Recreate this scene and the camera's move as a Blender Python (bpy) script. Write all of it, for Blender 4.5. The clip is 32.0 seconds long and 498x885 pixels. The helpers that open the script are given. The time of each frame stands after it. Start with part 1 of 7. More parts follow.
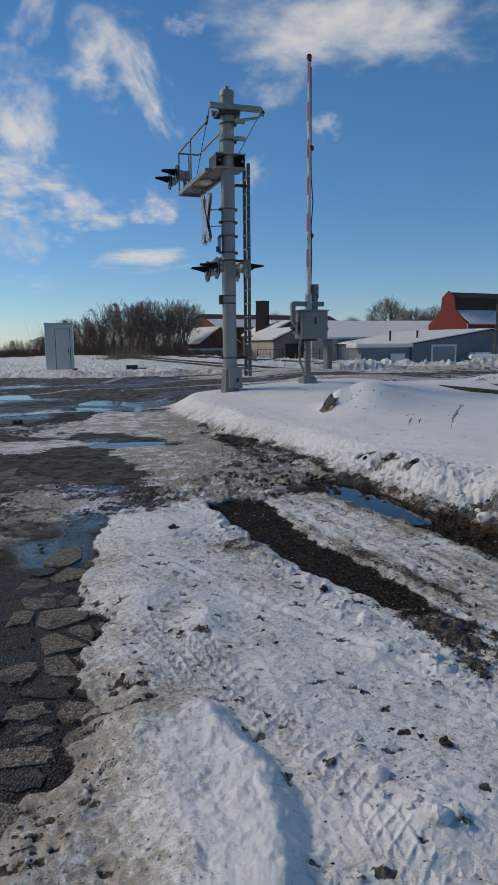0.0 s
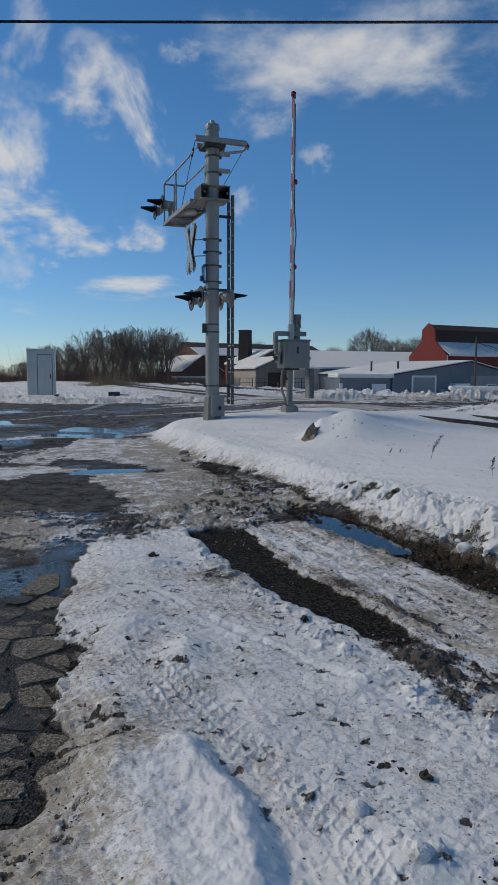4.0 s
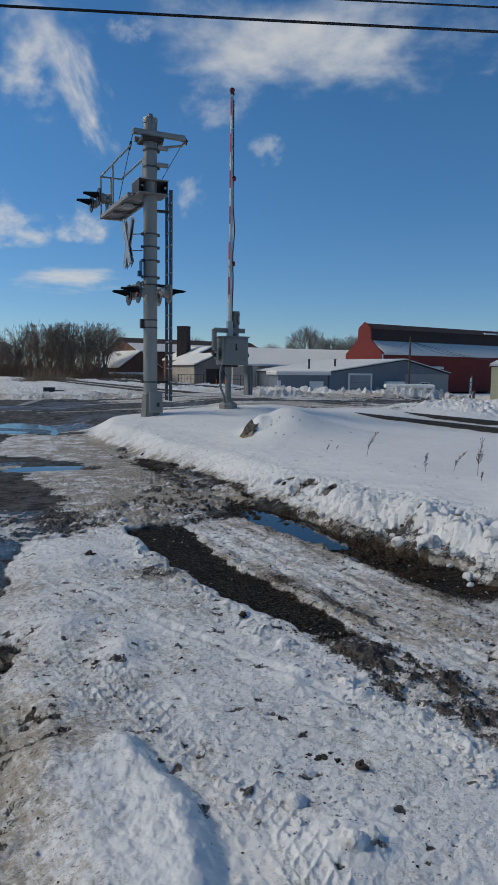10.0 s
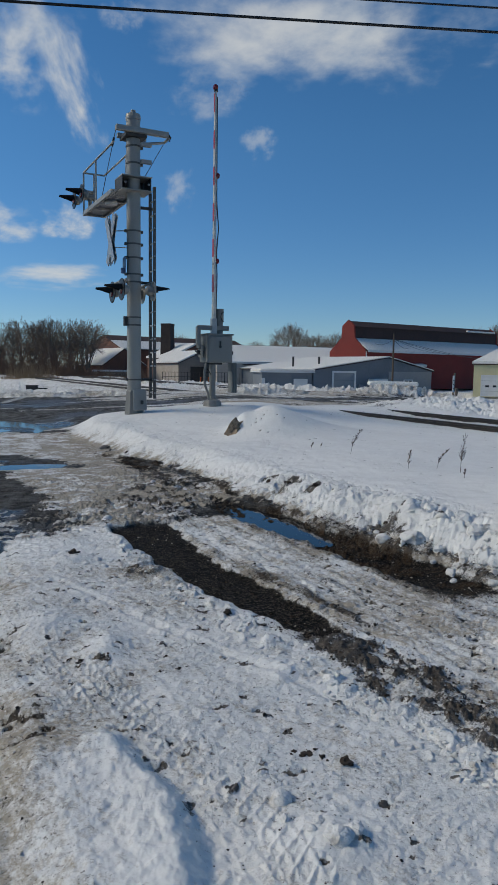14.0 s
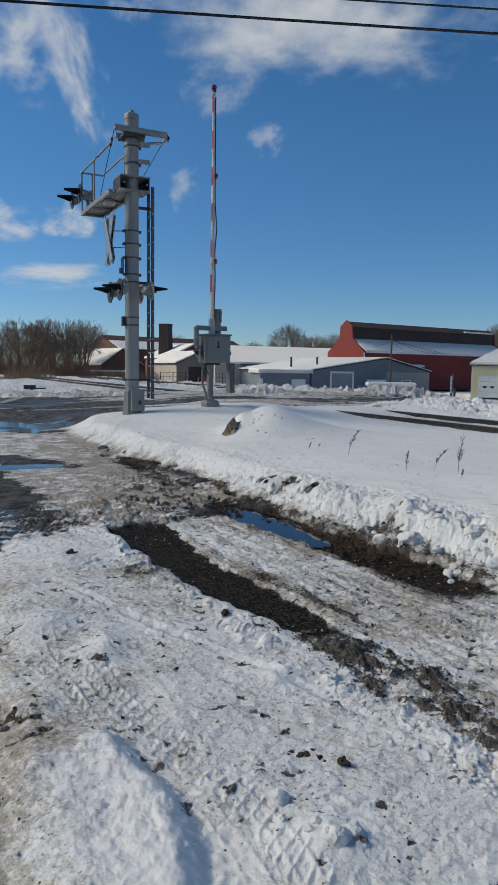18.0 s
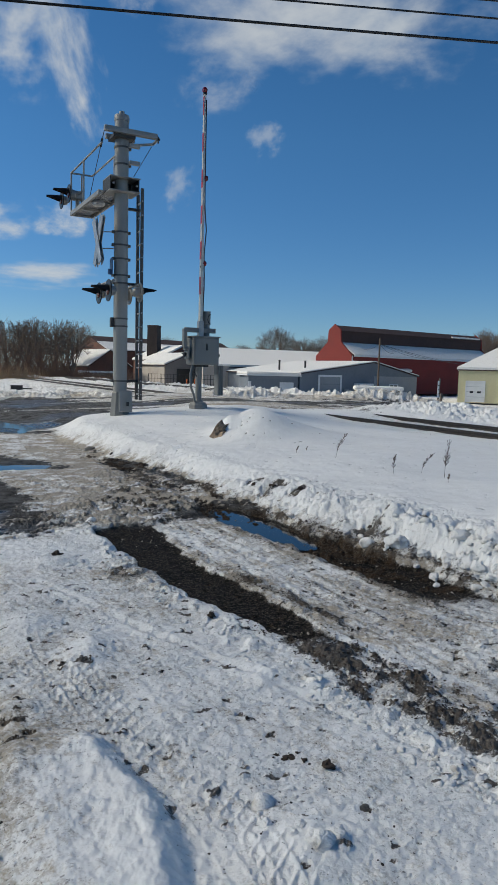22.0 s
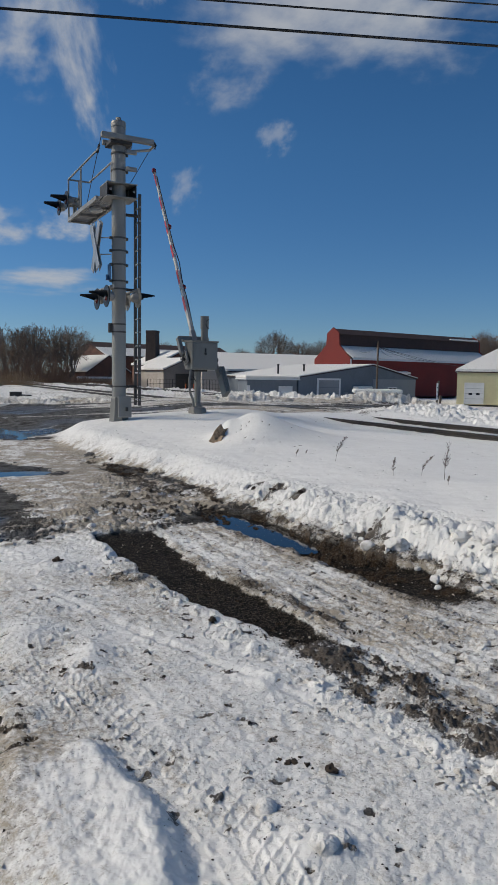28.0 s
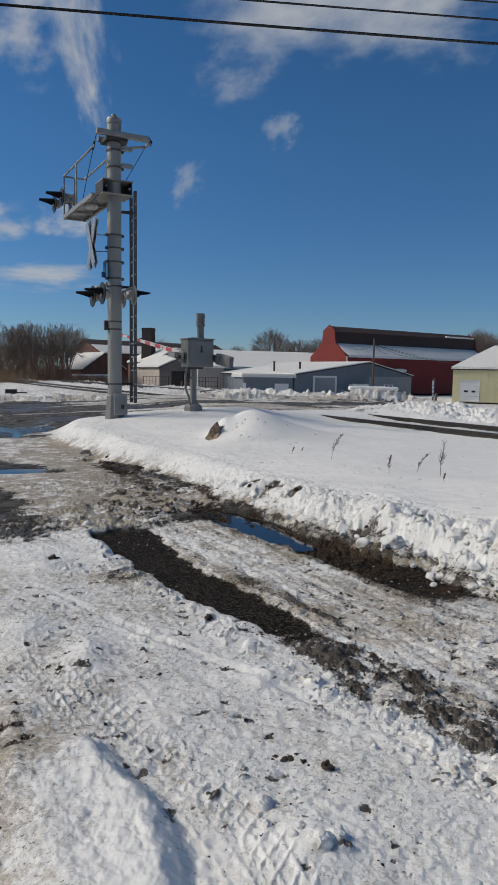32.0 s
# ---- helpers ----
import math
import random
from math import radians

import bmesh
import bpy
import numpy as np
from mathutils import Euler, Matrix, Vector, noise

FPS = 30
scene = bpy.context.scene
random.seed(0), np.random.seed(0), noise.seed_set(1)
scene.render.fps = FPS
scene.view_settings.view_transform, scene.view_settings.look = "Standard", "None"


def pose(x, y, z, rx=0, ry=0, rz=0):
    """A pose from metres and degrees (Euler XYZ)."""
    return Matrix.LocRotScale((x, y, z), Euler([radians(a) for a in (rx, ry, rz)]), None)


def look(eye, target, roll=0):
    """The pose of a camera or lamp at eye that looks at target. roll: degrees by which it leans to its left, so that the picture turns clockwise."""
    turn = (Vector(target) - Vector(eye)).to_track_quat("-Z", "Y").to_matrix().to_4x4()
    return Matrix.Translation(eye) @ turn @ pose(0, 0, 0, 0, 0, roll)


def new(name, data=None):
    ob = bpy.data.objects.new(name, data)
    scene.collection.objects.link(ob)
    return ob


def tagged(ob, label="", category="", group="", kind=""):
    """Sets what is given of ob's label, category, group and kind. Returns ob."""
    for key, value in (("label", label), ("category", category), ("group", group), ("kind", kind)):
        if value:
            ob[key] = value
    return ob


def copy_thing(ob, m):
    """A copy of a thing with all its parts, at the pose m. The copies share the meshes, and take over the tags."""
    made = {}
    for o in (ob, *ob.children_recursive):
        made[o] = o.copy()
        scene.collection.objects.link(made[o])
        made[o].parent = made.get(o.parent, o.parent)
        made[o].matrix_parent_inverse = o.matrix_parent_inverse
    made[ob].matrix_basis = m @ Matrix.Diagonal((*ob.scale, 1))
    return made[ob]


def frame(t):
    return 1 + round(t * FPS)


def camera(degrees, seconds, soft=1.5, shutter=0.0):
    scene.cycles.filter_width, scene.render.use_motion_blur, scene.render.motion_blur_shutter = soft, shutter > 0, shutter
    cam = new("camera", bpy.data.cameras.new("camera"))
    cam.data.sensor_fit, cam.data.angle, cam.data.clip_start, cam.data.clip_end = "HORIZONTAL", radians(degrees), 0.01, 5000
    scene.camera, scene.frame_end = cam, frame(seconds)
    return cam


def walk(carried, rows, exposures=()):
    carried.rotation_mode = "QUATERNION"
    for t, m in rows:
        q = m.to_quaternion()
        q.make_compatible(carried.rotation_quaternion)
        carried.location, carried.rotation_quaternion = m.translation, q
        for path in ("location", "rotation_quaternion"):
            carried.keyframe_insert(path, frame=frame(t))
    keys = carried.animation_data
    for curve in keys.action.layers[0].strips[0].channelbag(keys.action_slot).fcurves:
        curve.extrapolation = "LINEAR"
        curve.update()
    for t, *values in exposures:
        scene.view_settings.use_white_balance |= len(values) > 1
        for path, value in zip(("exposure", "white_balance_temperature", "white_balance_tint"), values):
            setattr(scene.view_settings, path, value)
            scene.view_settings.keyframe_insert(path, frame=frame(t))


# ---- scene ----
cam = camera(39.16, 32.0, 0.8)
EYE = 1.55
# seconds, heading, tilt and lean of the hand-held camera, which turns on one spot
TURNS = [
    (0, -0.075, 82.012, 0.532),
    (0.5, 0.033, 82.606, 0.370),
    (1, 0.003, 82.875, 0.272),
    (1.5, 0.030, 83.274, 0.298),
    (2, -0.304, 83.665, 0.077),
    (2.5, -0.389, 84.002, 0.061),
    (3, -0.598, 84.174, -0.010),
    (3.5, -0.794, 84.246, -0.012),
    (4, -1.497, 84.309, -0.268),
    (4.1, -2.50, 84.31, -0.41),
    (4.2, -3.56, 84.31, -0.56),
    (4.3, -4.90, 84.30, -0.75),
    (4.4, -5.72, 84.30, -0.86),
    (4.5, -5.991, 84.296, -0.897),
    (6.5, -5.964, 84.006, -0.775),
    (7, -5.871, 84.011, -0.760),
    (7.5, -5.770, 84.007, -0.734),
    (8, -5.534, 84.059, -0.744),
    (8.5, -5.385, 84.121, -0.729),
    (9, -5.382, 84.125, -0.739),
    (9.5, -5.518, 84.132, -0.732),
    (10, -6.491, 84.085, -0.768),
    (10.5, -6.658, 84.040, -0.769),
    (11, -6.732, 84.000, -0.730),
    (11.5, -6.951, 83.972, -0.696),
    (12, -7.199, 83.968, -0.766),
    (12.5, -7.476, 83.944, -0.753),
    (13, -7.656, 83.904, -0.798),
    (13.5, -7.751, 83.889, -0.801),
    (14, -7.780, 83.906, -0.766),
    (14.5, -7.770, 83.895, -0.786),
    (16.5, -7.787, 83.895, -0.802),
    (17, -7.831, 83.915, -0.874),
    (17.5, -7.882, 83.936, -0.876),
    (18, -7.941, 83.937, -0.874),
    (18.5, -8.026, 83.930, -0.902),
    (19, -8.084, 83.940, -0.886),
    (19.5, -8.246, 83.906, -1.057),
    (20, -8.365, 83.851, -1.467),
    (20.5, -8.535, 83.798, -1.787),
    (21, -8.639, 83.840, -1.700),
    (21.5, -8.752, 83.950, -1.502),
    (22, -8.895, 84.166, -1.497),
    (22.5, -8.962, 84.373, -1.424),
    (23, -8.954, 84.508, -1.317),
    (23.5, -8.940, 84.534, -1.218),
    (24, -8.939, 84.535, -1.110),
    (24.5, -8.928, 84.556, -1.107),
    (25, -8.932, 84.564, -1.087),
    (25.5, -8.877, 84.556, -1.018),
    (27.5, -8.935, 84.504, -0.901),
    (28, -8.992, 84.505, -0.911),
    (28.5, -9.003, 84.514, -0.893),
    (29, -8.993, 84.504, -0.927),
    (29.5, -8.993, 84.504, -0.927),
    (30, -9.001, 84.504, -0.932),
    (30.5, -9.096, 84.494, -0.987),
    (31, -9.164, 84.426, -0.967),
    (31.5, -9.215, 84.360, -0.964),
    (32, -9.317, 84.307, -0.910),
]
walk(cam, [(t, pose(0, 0, EYE, tilt, lean, turn)) for t, turn, tilt, lean in TURNS],
     exposures=[(0.0, 0.25, 7400, 10), (4.5, 0.20, 7050, 8), (9.0, 0.14, 6950, 7), (14.0, 0.11, 6850, 5), (19.0, 0.11, 6780, 6), (22.0, 0.06, 6620, 4), (25.0, -0.20, 6570, 7), (32.0, -0.30, 6600, 8)])

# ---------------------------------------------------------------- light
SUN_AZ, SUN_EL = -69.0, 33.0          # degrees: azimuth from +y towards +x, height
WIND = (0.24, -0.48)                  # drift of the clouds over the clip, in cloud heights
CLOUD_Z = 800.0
world = bpy.data.worlds.new("sky")
scene.world = world
world.use_nodes = True
wn = world.node_tree
wn.nodes.clear()
sky = wn.nodes.new("ShaderNodeTexSky")
sky.sky_type = 'NISHITA'
sky.sun_disc = False
sky.sun_elevation, sky.sun_rotation = radians(SUN_EL), radians(SUN_AZ)
sky.altitude, sky.air_density, sky.dust_density, sky.ozone_density = 200, 0.85, 0.0, 5.0
bg = wn.nodes.new("ShaderNodeBackground")
bg.inputs[1].default_value = 0.094
wout = wn.nodes.new("ShaderNodeOutputWorld")
hs = wn.nodes.new("ShaderNodeHueSaturation")
hs.inputs["Saturation"].default_value = 1.18
wn.links.new(sky.outputs[0], hs.inputs["Color"])
wco = wn.nodes.new("ShaderNodeTexCoord")
wsep = wn.nodes.new("ShaderNodeSeparateXYZ")
wn.links.new(wco.outputs["Generated"], wsep.inputs[0])
wmap = wn.nodes.new("ShaderNodeMapRange")
wmap.inputs[1].default_value, wmap.inputs[2].default_value = 0.0, 0.30
wn.links.new(wsep.outputs[2], wmap.inputs[0])
wtint = wn.nodes.new("ShaderNodeMix")
wtint.data_type = 'RGBA'
wtint.inputs[6].default_value, wtint.inputs[7].default_value = (0.64, 0.72, 0.86, 1), (1.0, 1.0, 1.0, 1)
wn.links.new(wmap.outputs[0], wtint.inputs[0])
wmul = wn.nodes.new("ShaderNodeMix")
wmul.data_type, wmul.blend_type = 'RGBA', 'MULTIPLY'
wmul.inputs[0].default_value = 1.0
wn.links.new(hs.outputs[0], wmul.inputs[6])
wn.links.new(wtint.outputs[2], wmul.inputs[7])
wn.links.new(wmul.outputs[2], bg.inputs[0])
wn.links.new(bg.outputs[0], wout.inputs[0])
sd = bpy.data.lights.new("sun", 'SUN')
sd.energy, sd.angle, sd.color = 1.7, radians(0.53), (1.0, 0.92, 0.80)
sun = new("sun", sd)
_a, _e = radians(SUN_AZ), radians(SUN_EL)
SUN_DIR = Vector((math.sin(_a) * math.cos(_e), math.cos(_a) * math.cos(_e), math.sin(_e)))
sun.matrix_world = look(SUN_DIR * 100, (0, 0, 0))


# ---------------------------------------------------------------- node helpers
class Nodes:
    def __init__(self, name):
        self.mat = bpy.data.materials.new(name)
        self.mat.use_nodes = True
        self.t = self.mat.node_tree
        self.t.nodes.clear()
        self.out = self.t.nodes.new("ShaderNodeOutputMaterial")

    def n(self, kind, **props):
        node = self.t.nodes.new("ShaderNode" + kind)
        for k, v in props.items():
            if k == "operation":
                node.operation = v
            elif k == "blend_type":
                node.blend_type = v
            elif k == "data_type":
                node.data_type = v
            elif k == "attribute_name":
                node.attribute_name = v
            elif k == "feature":
                node.feature = v
        return node

    def link(self, a, b):
        self.t.links.new(a, b)

    def put(self, socket, v):
        if hasattr(v, "links"):
            self.link(v, socket)
        elif isinstance(v, (tuple, list)) and len(v) == 3 and socket.type == 'RGBA':
            socket.default_value = (*v, 1)
        else:
            socket.default_value = v

    def coords(self, which="Object"):
        return self.n("TexCoord").outputs[which]

    def noise(self, scale, detail=4.0, rough=0.55, vec=None, distort=0.0):
        x = self.n("TexNoise")
        x.inputs["Scale"].default_value, x.inputs["Detail"].default_value = scale, detail
        x.inputs["Roughness"].default_value, x.inputs["Distortion"].default_value = rough, distort
        if vec is not None:
            self.link(vec, x.inputs["Vector"])
        return x.outputs["Fac"]

    def voronoi(self, scale, vec=None, feature='F1', out="Distance"):
        x = self.n("TexVoronoi", feature=feature)
        x.inputs["Scale"].default_value = scale
        if vec is not None:
            self.link(vec, x.inputs["Vector"])
        return x.outputs[out]

    def math(self, op, a, b=0.0, c=0.0):
        x = self.n("Math", operation=op)
        for s, v in zip(x.inputs, (a, b, c)):
            self.put(s, v)
        return x.outputs[0]

    def ramp(self, v, lo, hi, a=0.0, b=1.0):
        x = self.n("MapRange")
        x.interpolation_type = 'SMOOTHSTEP'
        for k, val in (("Value", v), ("From Min", lo), ("From Max", hi), ("To Min", a), ("To Max", b)):
            self.put(x.inputs[k], val)
        return x.outputs[0]

    def mix(self, f, a, b, blend='MIX'):
        x = self.n("Mix", data_type='RGBA', blend_type=blend)
        self.put(x.inputs[0], f)
        self.put(x.inputs[6], a)
        self.put(x.inputs[7], b)
        return x.outputs[2]

    def scaled(self, vec, s):
        x = self.n("Mapping")
        x.inputs["Scale"].default_value = s
        self.link(vec, x.inputs["Vector"])
        return x.outputs[0]

    def attr(self, name):
        return self.n("Attribute", attribute_name=name).outputs["Fac"]

    def bump(self, height, strength, dist, normal=None):
        x = self.n("Bump")
        x.inputs["Strength"].default_value, x.inputs["Distance"].default_value = strength, dist
        self.link(height, x.inputs["Height"])
        if normal is not None:
            self.link(normal, x.inputs["Normal"])
        return x.outputs[0]

    def surface(self, color, rough=0.6, metal=0.0, normal=None, spec=0.5, **more):
        p = self.n("BsdfPrincipled")
        self.put(p.inputs["Base Color"], color)
        self.put(p.inputs["Roughness"], rough)
        self.put(p.inputs["Metallic"], metal)
        self.put(p.inputs["Specular IOR Level"], spec)
        for k, v in more.items():
            self.put(p.inputs[k.replace("_", " ")], v)
        if normal is not None:
            self.link(normal, p.inputs["Normal"])
        self.link(p.outputs[0], self.out.inputs[0])
        return self.mat


def worn(name, color, dark, scale=3.0, rough=0.6, metal=0.0, grain=60.0, amount=0.6, bump=0.15, streak=1.0):
    """Paint, metal, wood or masonry: a colour with stains and grain."""
    m = Nodes(name)
    c = m.coords()
    big = m.ramp(m.noise(scale, 5, 0.6, m.scaled(c, (1, 1, 1 / streak))), 0.42, 0.7)
    fine = m.noise(grain, 3, 0.6, c)
    rnd = m.n("ObjectInfo").outputs["Random"]
    col = m.mix(m.math('MULTIPLY', big, amount), color, dark)
    col = m.mix(m.math('MULTIPLY', fine, 0.35), col, tuple(v * 0.6 for v in dark))
    col = m.mix(m.math('MULTIPLY', rnd, 0.10), col, dark)
    r = m.ramp(fine, 0.3, 0.7, rough - 0.1, min(1.0, rough + 0.12))
    return m.surface(col, r, metal, m.bump(fine, bump, 0.004))


# ---------------------------------------------------------------- materials
def ground_material():
    m = Nodes("ground_surface")
    c = m.coords()
    snow, dirt, wet = m.attr("snow"), m.attr("dirt"), m.attr("wet")
    edge = m.noise(9.0, 6, 0.65, c)
    edge2 = m.noise(55.0, 4, 0.6, c)
    grit = m.noise(170.0, 3, 0.65, c)
    turn = m.n("Mapping")
    turn.inputs["Rotation"].default_value = (0, 0, radians(-26.8))
    m.link(c, turn.inputs["Vector"])
    drag = m.noise(34.0, 4, 0.65, m.scaled(turn.outputs[0], (1, 0.14, 1)))
    cover = m.math('ADD', snow, m.math('ADD', m.math('MULTIPLY', m.math('SUBTRACT', edge, 0.5), 0.42), m.math('MULTIPLY', m.math('SUBTRACT', edge2, 0.5), 0.38)))
    cover = m.math('ADD', cover, m.math('MULTIPLY', m.math('SUBTRACT', grit, 0.5), 0.45))
    cover = m.ramp(cover, 0.40, 0.60)
    # asphalt with exposed stones
    peb = m.n("TexVoronoi", feature='F1')
    peb.inputs["Scale"].default_value = 85.0
    m.link(c, peb.inputs["Vector"])
    stone = m.n("SeparateColor")
    m.link(peb.outputs["Color"], stone.inputs[0])
    asph = m.mix(m.math('POWER', stone.outputs[0], 4.0), (0.005, 0.004, 0.003), (0.13, 0.105, 0.08))
    patch = m.ramp(m.noise(1.7, 5, 0.6, c), 0.35, 0.7)
    asph = m.mix(m.math('MULTIPLY', patch, 0.16), asph, (0.075, 0.062, 0.048))
    crackv = m.n("VectorMath", operation='ADD')
    m.link(c, crackv.inputs[0])
    wob = m.n("TexNoise")
    wob.inputs["Scale"].default_value = 3.0
    m.link(c, wob.inputs["Vector"])
    m.link(wob.outputs["Color"], crackv.inputs[1])
    crack = m.ramp(m.voronoi(2.6, crackv.outputs[0], 'DISTANCE_TO_EDGE'), 0.004, 0.03, 1.0, 0.0)
    crack = m.math('MULTIPLY', crack, m.ramp(m.noise(0.9, 3, 0.5, c), 0.42, 0.58))
    salt = m.math('MULTIPLY', m.attr("salt"), m.ramp(m.noise(4.5, 6, 0.7, c), 0.28, 0.72))
    asph = m.mix(salt, asph, (0.235, 0.225, 0.21))
    asph = m.mix(m.math('MULTIPLY', crack, 0.85), asph, (0.012, 0.010, 0.008))
    asph = m.mix(m.math('MULTIPLY', wet, 0.75), asph, (0.012, 0.011, 0.011))
    # snow, with sand and soot trodden into it
    d1 = m.noise(3.2, 6, 0.68, c)
    d2 = m.noise(24.0, 5, 0.7, c)
    d3 = m.noise(130.0, 3, 0.6, c)
    dirty = m.math('ADD', m.math('MULTIPLY', d1, 0.55), m.math('ADD', m.math('MULTIPLY', d2, 0.95), m.math('MULTIPLY', d3, 0.50)))
    dirty = m.math('ADD', dirty, m.math('MULTIPLY', m.math('SUBTRACT', drag, 0.5), 0.5))
    dirty = m.math('SUBTRACT', dirty, 0.48)
    dirty = m.ramp(m.math('ADD', dirty, m.math('MULTIPLY', m.math('SUBTRACT', dirt, 0.5), 0.72)), 0.40, 0.84)
    speck = m.math('MULTIPLY', m.ramp(m.noise(42.0, 4, 0.75, c), 0.58, 0.66), m.ramp(dirt, 0.12, 0.5))
    speck = m.math('MAXIMUM', speck, m.math('MULTIPLY', m.ramp(m.noise(80.0, 2, 0.7, c), 0.64, 0.70), m.ramp(dirt, 0.2, 0.65, 0.12, 1.0)))
    white = m.mix(m.noise(6.0, 3, 0.5, c), (0.74, 0.715, 0.675), (0.84, 0.82, 0.78))
    grime = m.mix(m.noise(14.0, 4, 0.6, c), (0.50, 0.435, 0.345), (0.27, 0.225, 0.17))
    sn = m.mix(dirty, white, grime)
    sn = m.mix(m.math('MULTIPLY', speck, 0.80), sn, (0.10, 0.08, 0.06))
    col = m.mix(cover, asph, sn)
    # brown earth and slush churned up by wheels
    churn = m.math('ADD', m.attr("earth"), m.math('ADD', m.math('MULTIPLY', m.math('SUBTRACT', edge2, 0.5), 0.95), m.math('MULTIPLY', m.math('SUBTRACT', d3, 0.5), 1.0)))
    churn = m.ramp(churn, 0.34, 0.68)
    soil = m.mix(m.ramp(d2, 0.3, 0.7), (0.013, 0.008, 0.0045), (0.080, 0.050, 0.028))
    soil = m.mix(m.math('POWER', stone.outputs[0], 4.0), soil, (0.13, 0.105, 0.08))
    col = m.mix(m.math('MULTIPLY', churn, 0.90), col, soil)
    rough = m.ramp(cover, 0.0, 1.0, m.ramp(wet, 0.2, 0.9, 0.8, 0.07), 0.75)
    ridged = m.math('ABSOLUTE', m.math('SUBTRACT', m.noise(38.0, 4, 0.6, c), 0.5))
    hgt = m.math('ADD', m.math('MULTIPLY', m.noise(60.0, 4, 0.62, c), 0.55), m.math('ADD', m.math('MULTIPLY', grit, 0.22), m.math('ADD', m.math('MULTIPLY', ridged, -0.15), m.math('MULTIPLY', m.noise(24.0, 6, 0.66, c), 1.25))))
    hgt = m.math('ADD', hgt, m.math('MULTIPLY', drag, 0.35))
    hgt = m.math('SUBTRACT', hgt, m.math('MULTIPLY', speck, 0.30))
    hgt = m.math('MULTIPLY', hgt, m.math('MULTIPLY', m.ramp(m.attr("smooth"), 0.0, 1.0, 1.0, 0.3), m.ramp(m.noise(2.3, 4, 0.6, c), 0.35, 0.68, 0.22, 0.85)))
    hgt = m.math('ADD', hgt, m.math('MULTIPLY', peb.outputs["Distance"], m.math('SUBTRACT', 1.1, m.math('MULTIPLY', cover, 1.1))))
    hgt = m.math('ADD', hgt, m.math('MULTIPLY', cover, 0.8))
    hgt = m.math('SUBTRACT', hgt, m.math('MULTIPLY', crack, m.math('SUBTRACT', 1.0, cover)))
    hgt = m.math('MULTIPLY', hgt, m.math('SUBTRACT', 1.0, m.math('MULTIPLY', wet, m.math('MULTIPLY', 0.93, m.math('SUBTRACT', 1.0, cover)))))
    hgt = m.math('SUBTRACT', hgt, m.math('MULTIPLY', churn, m.math('MULTIPLY', d3, 0.9)))
    b = m.bump(hgt, 0.8, 0.021)
    return m.surface(col, rough, 0.0, b, m.ramp(m.math('ADD', wet, m.math('MULTIPLY', cover, 0.3)), 0.1, 0.8, 0.08, 0.5))


def snow_material():
    m = Nodes("packed_snow")
    c = m.coords()
    n1, n2 = m.noise(9.0, 5, 0.6, c), m.noise(70.0, 3, 0.6, c)
    col = m.mix(m.ramp(n1, 0.48, 0.76), (0.76, 0.735, 0.695), (0.47, 0.41, 0.335))
    return m.surface(col, 0.75, 0.0, m.bump(m.math('ADD', n1, m.math('MULTIPLY', n2, 0.5)), 0.8, 0.025), 0.3)


def water_material():
    m = Nodes("meltwater")
    c = m.coords()
    b = m.bump(m.noise(5.0, 2, 0.5, c), 0.06, 0.01)
    return m.surface((0.010, 0.010, 0.010), 0.05, 0.0, b, 0.35)


def sun_veil_material(name, top):
    """A broad, even, unseen cloud that dims the sun; thinner belt near its rim."""
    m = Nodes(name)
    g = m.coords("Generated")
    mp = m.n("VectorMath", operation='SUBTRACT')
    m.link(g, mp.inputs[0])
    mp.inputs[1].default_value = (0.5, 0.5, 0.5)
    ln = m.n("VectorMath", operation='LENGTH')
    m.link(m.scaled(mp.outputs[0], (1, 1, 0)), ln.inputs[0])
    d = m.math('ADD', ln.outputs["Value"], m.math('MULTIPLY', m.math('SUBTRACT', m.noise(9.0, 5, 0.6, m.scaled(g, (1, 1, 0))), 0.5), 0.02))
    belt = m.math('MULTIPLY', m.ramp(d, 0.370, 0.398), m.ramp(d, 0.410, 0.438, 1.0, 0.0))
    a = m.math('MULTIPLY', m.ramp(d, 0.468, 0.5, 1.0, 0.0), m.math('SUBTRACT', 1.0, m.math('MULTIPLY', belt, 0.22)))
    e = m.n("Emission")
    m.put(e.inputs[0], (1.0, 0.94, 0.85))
    # Glow added to light the ground softly while the sun is dimmed.
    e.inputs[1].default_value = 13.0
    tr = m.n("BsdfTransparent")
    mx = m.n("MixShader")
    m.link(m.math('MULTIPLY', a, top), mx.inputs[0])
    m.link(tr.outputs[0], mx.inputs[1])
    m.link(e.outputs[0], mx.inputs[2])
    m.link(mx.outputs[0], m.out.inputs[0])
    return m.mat


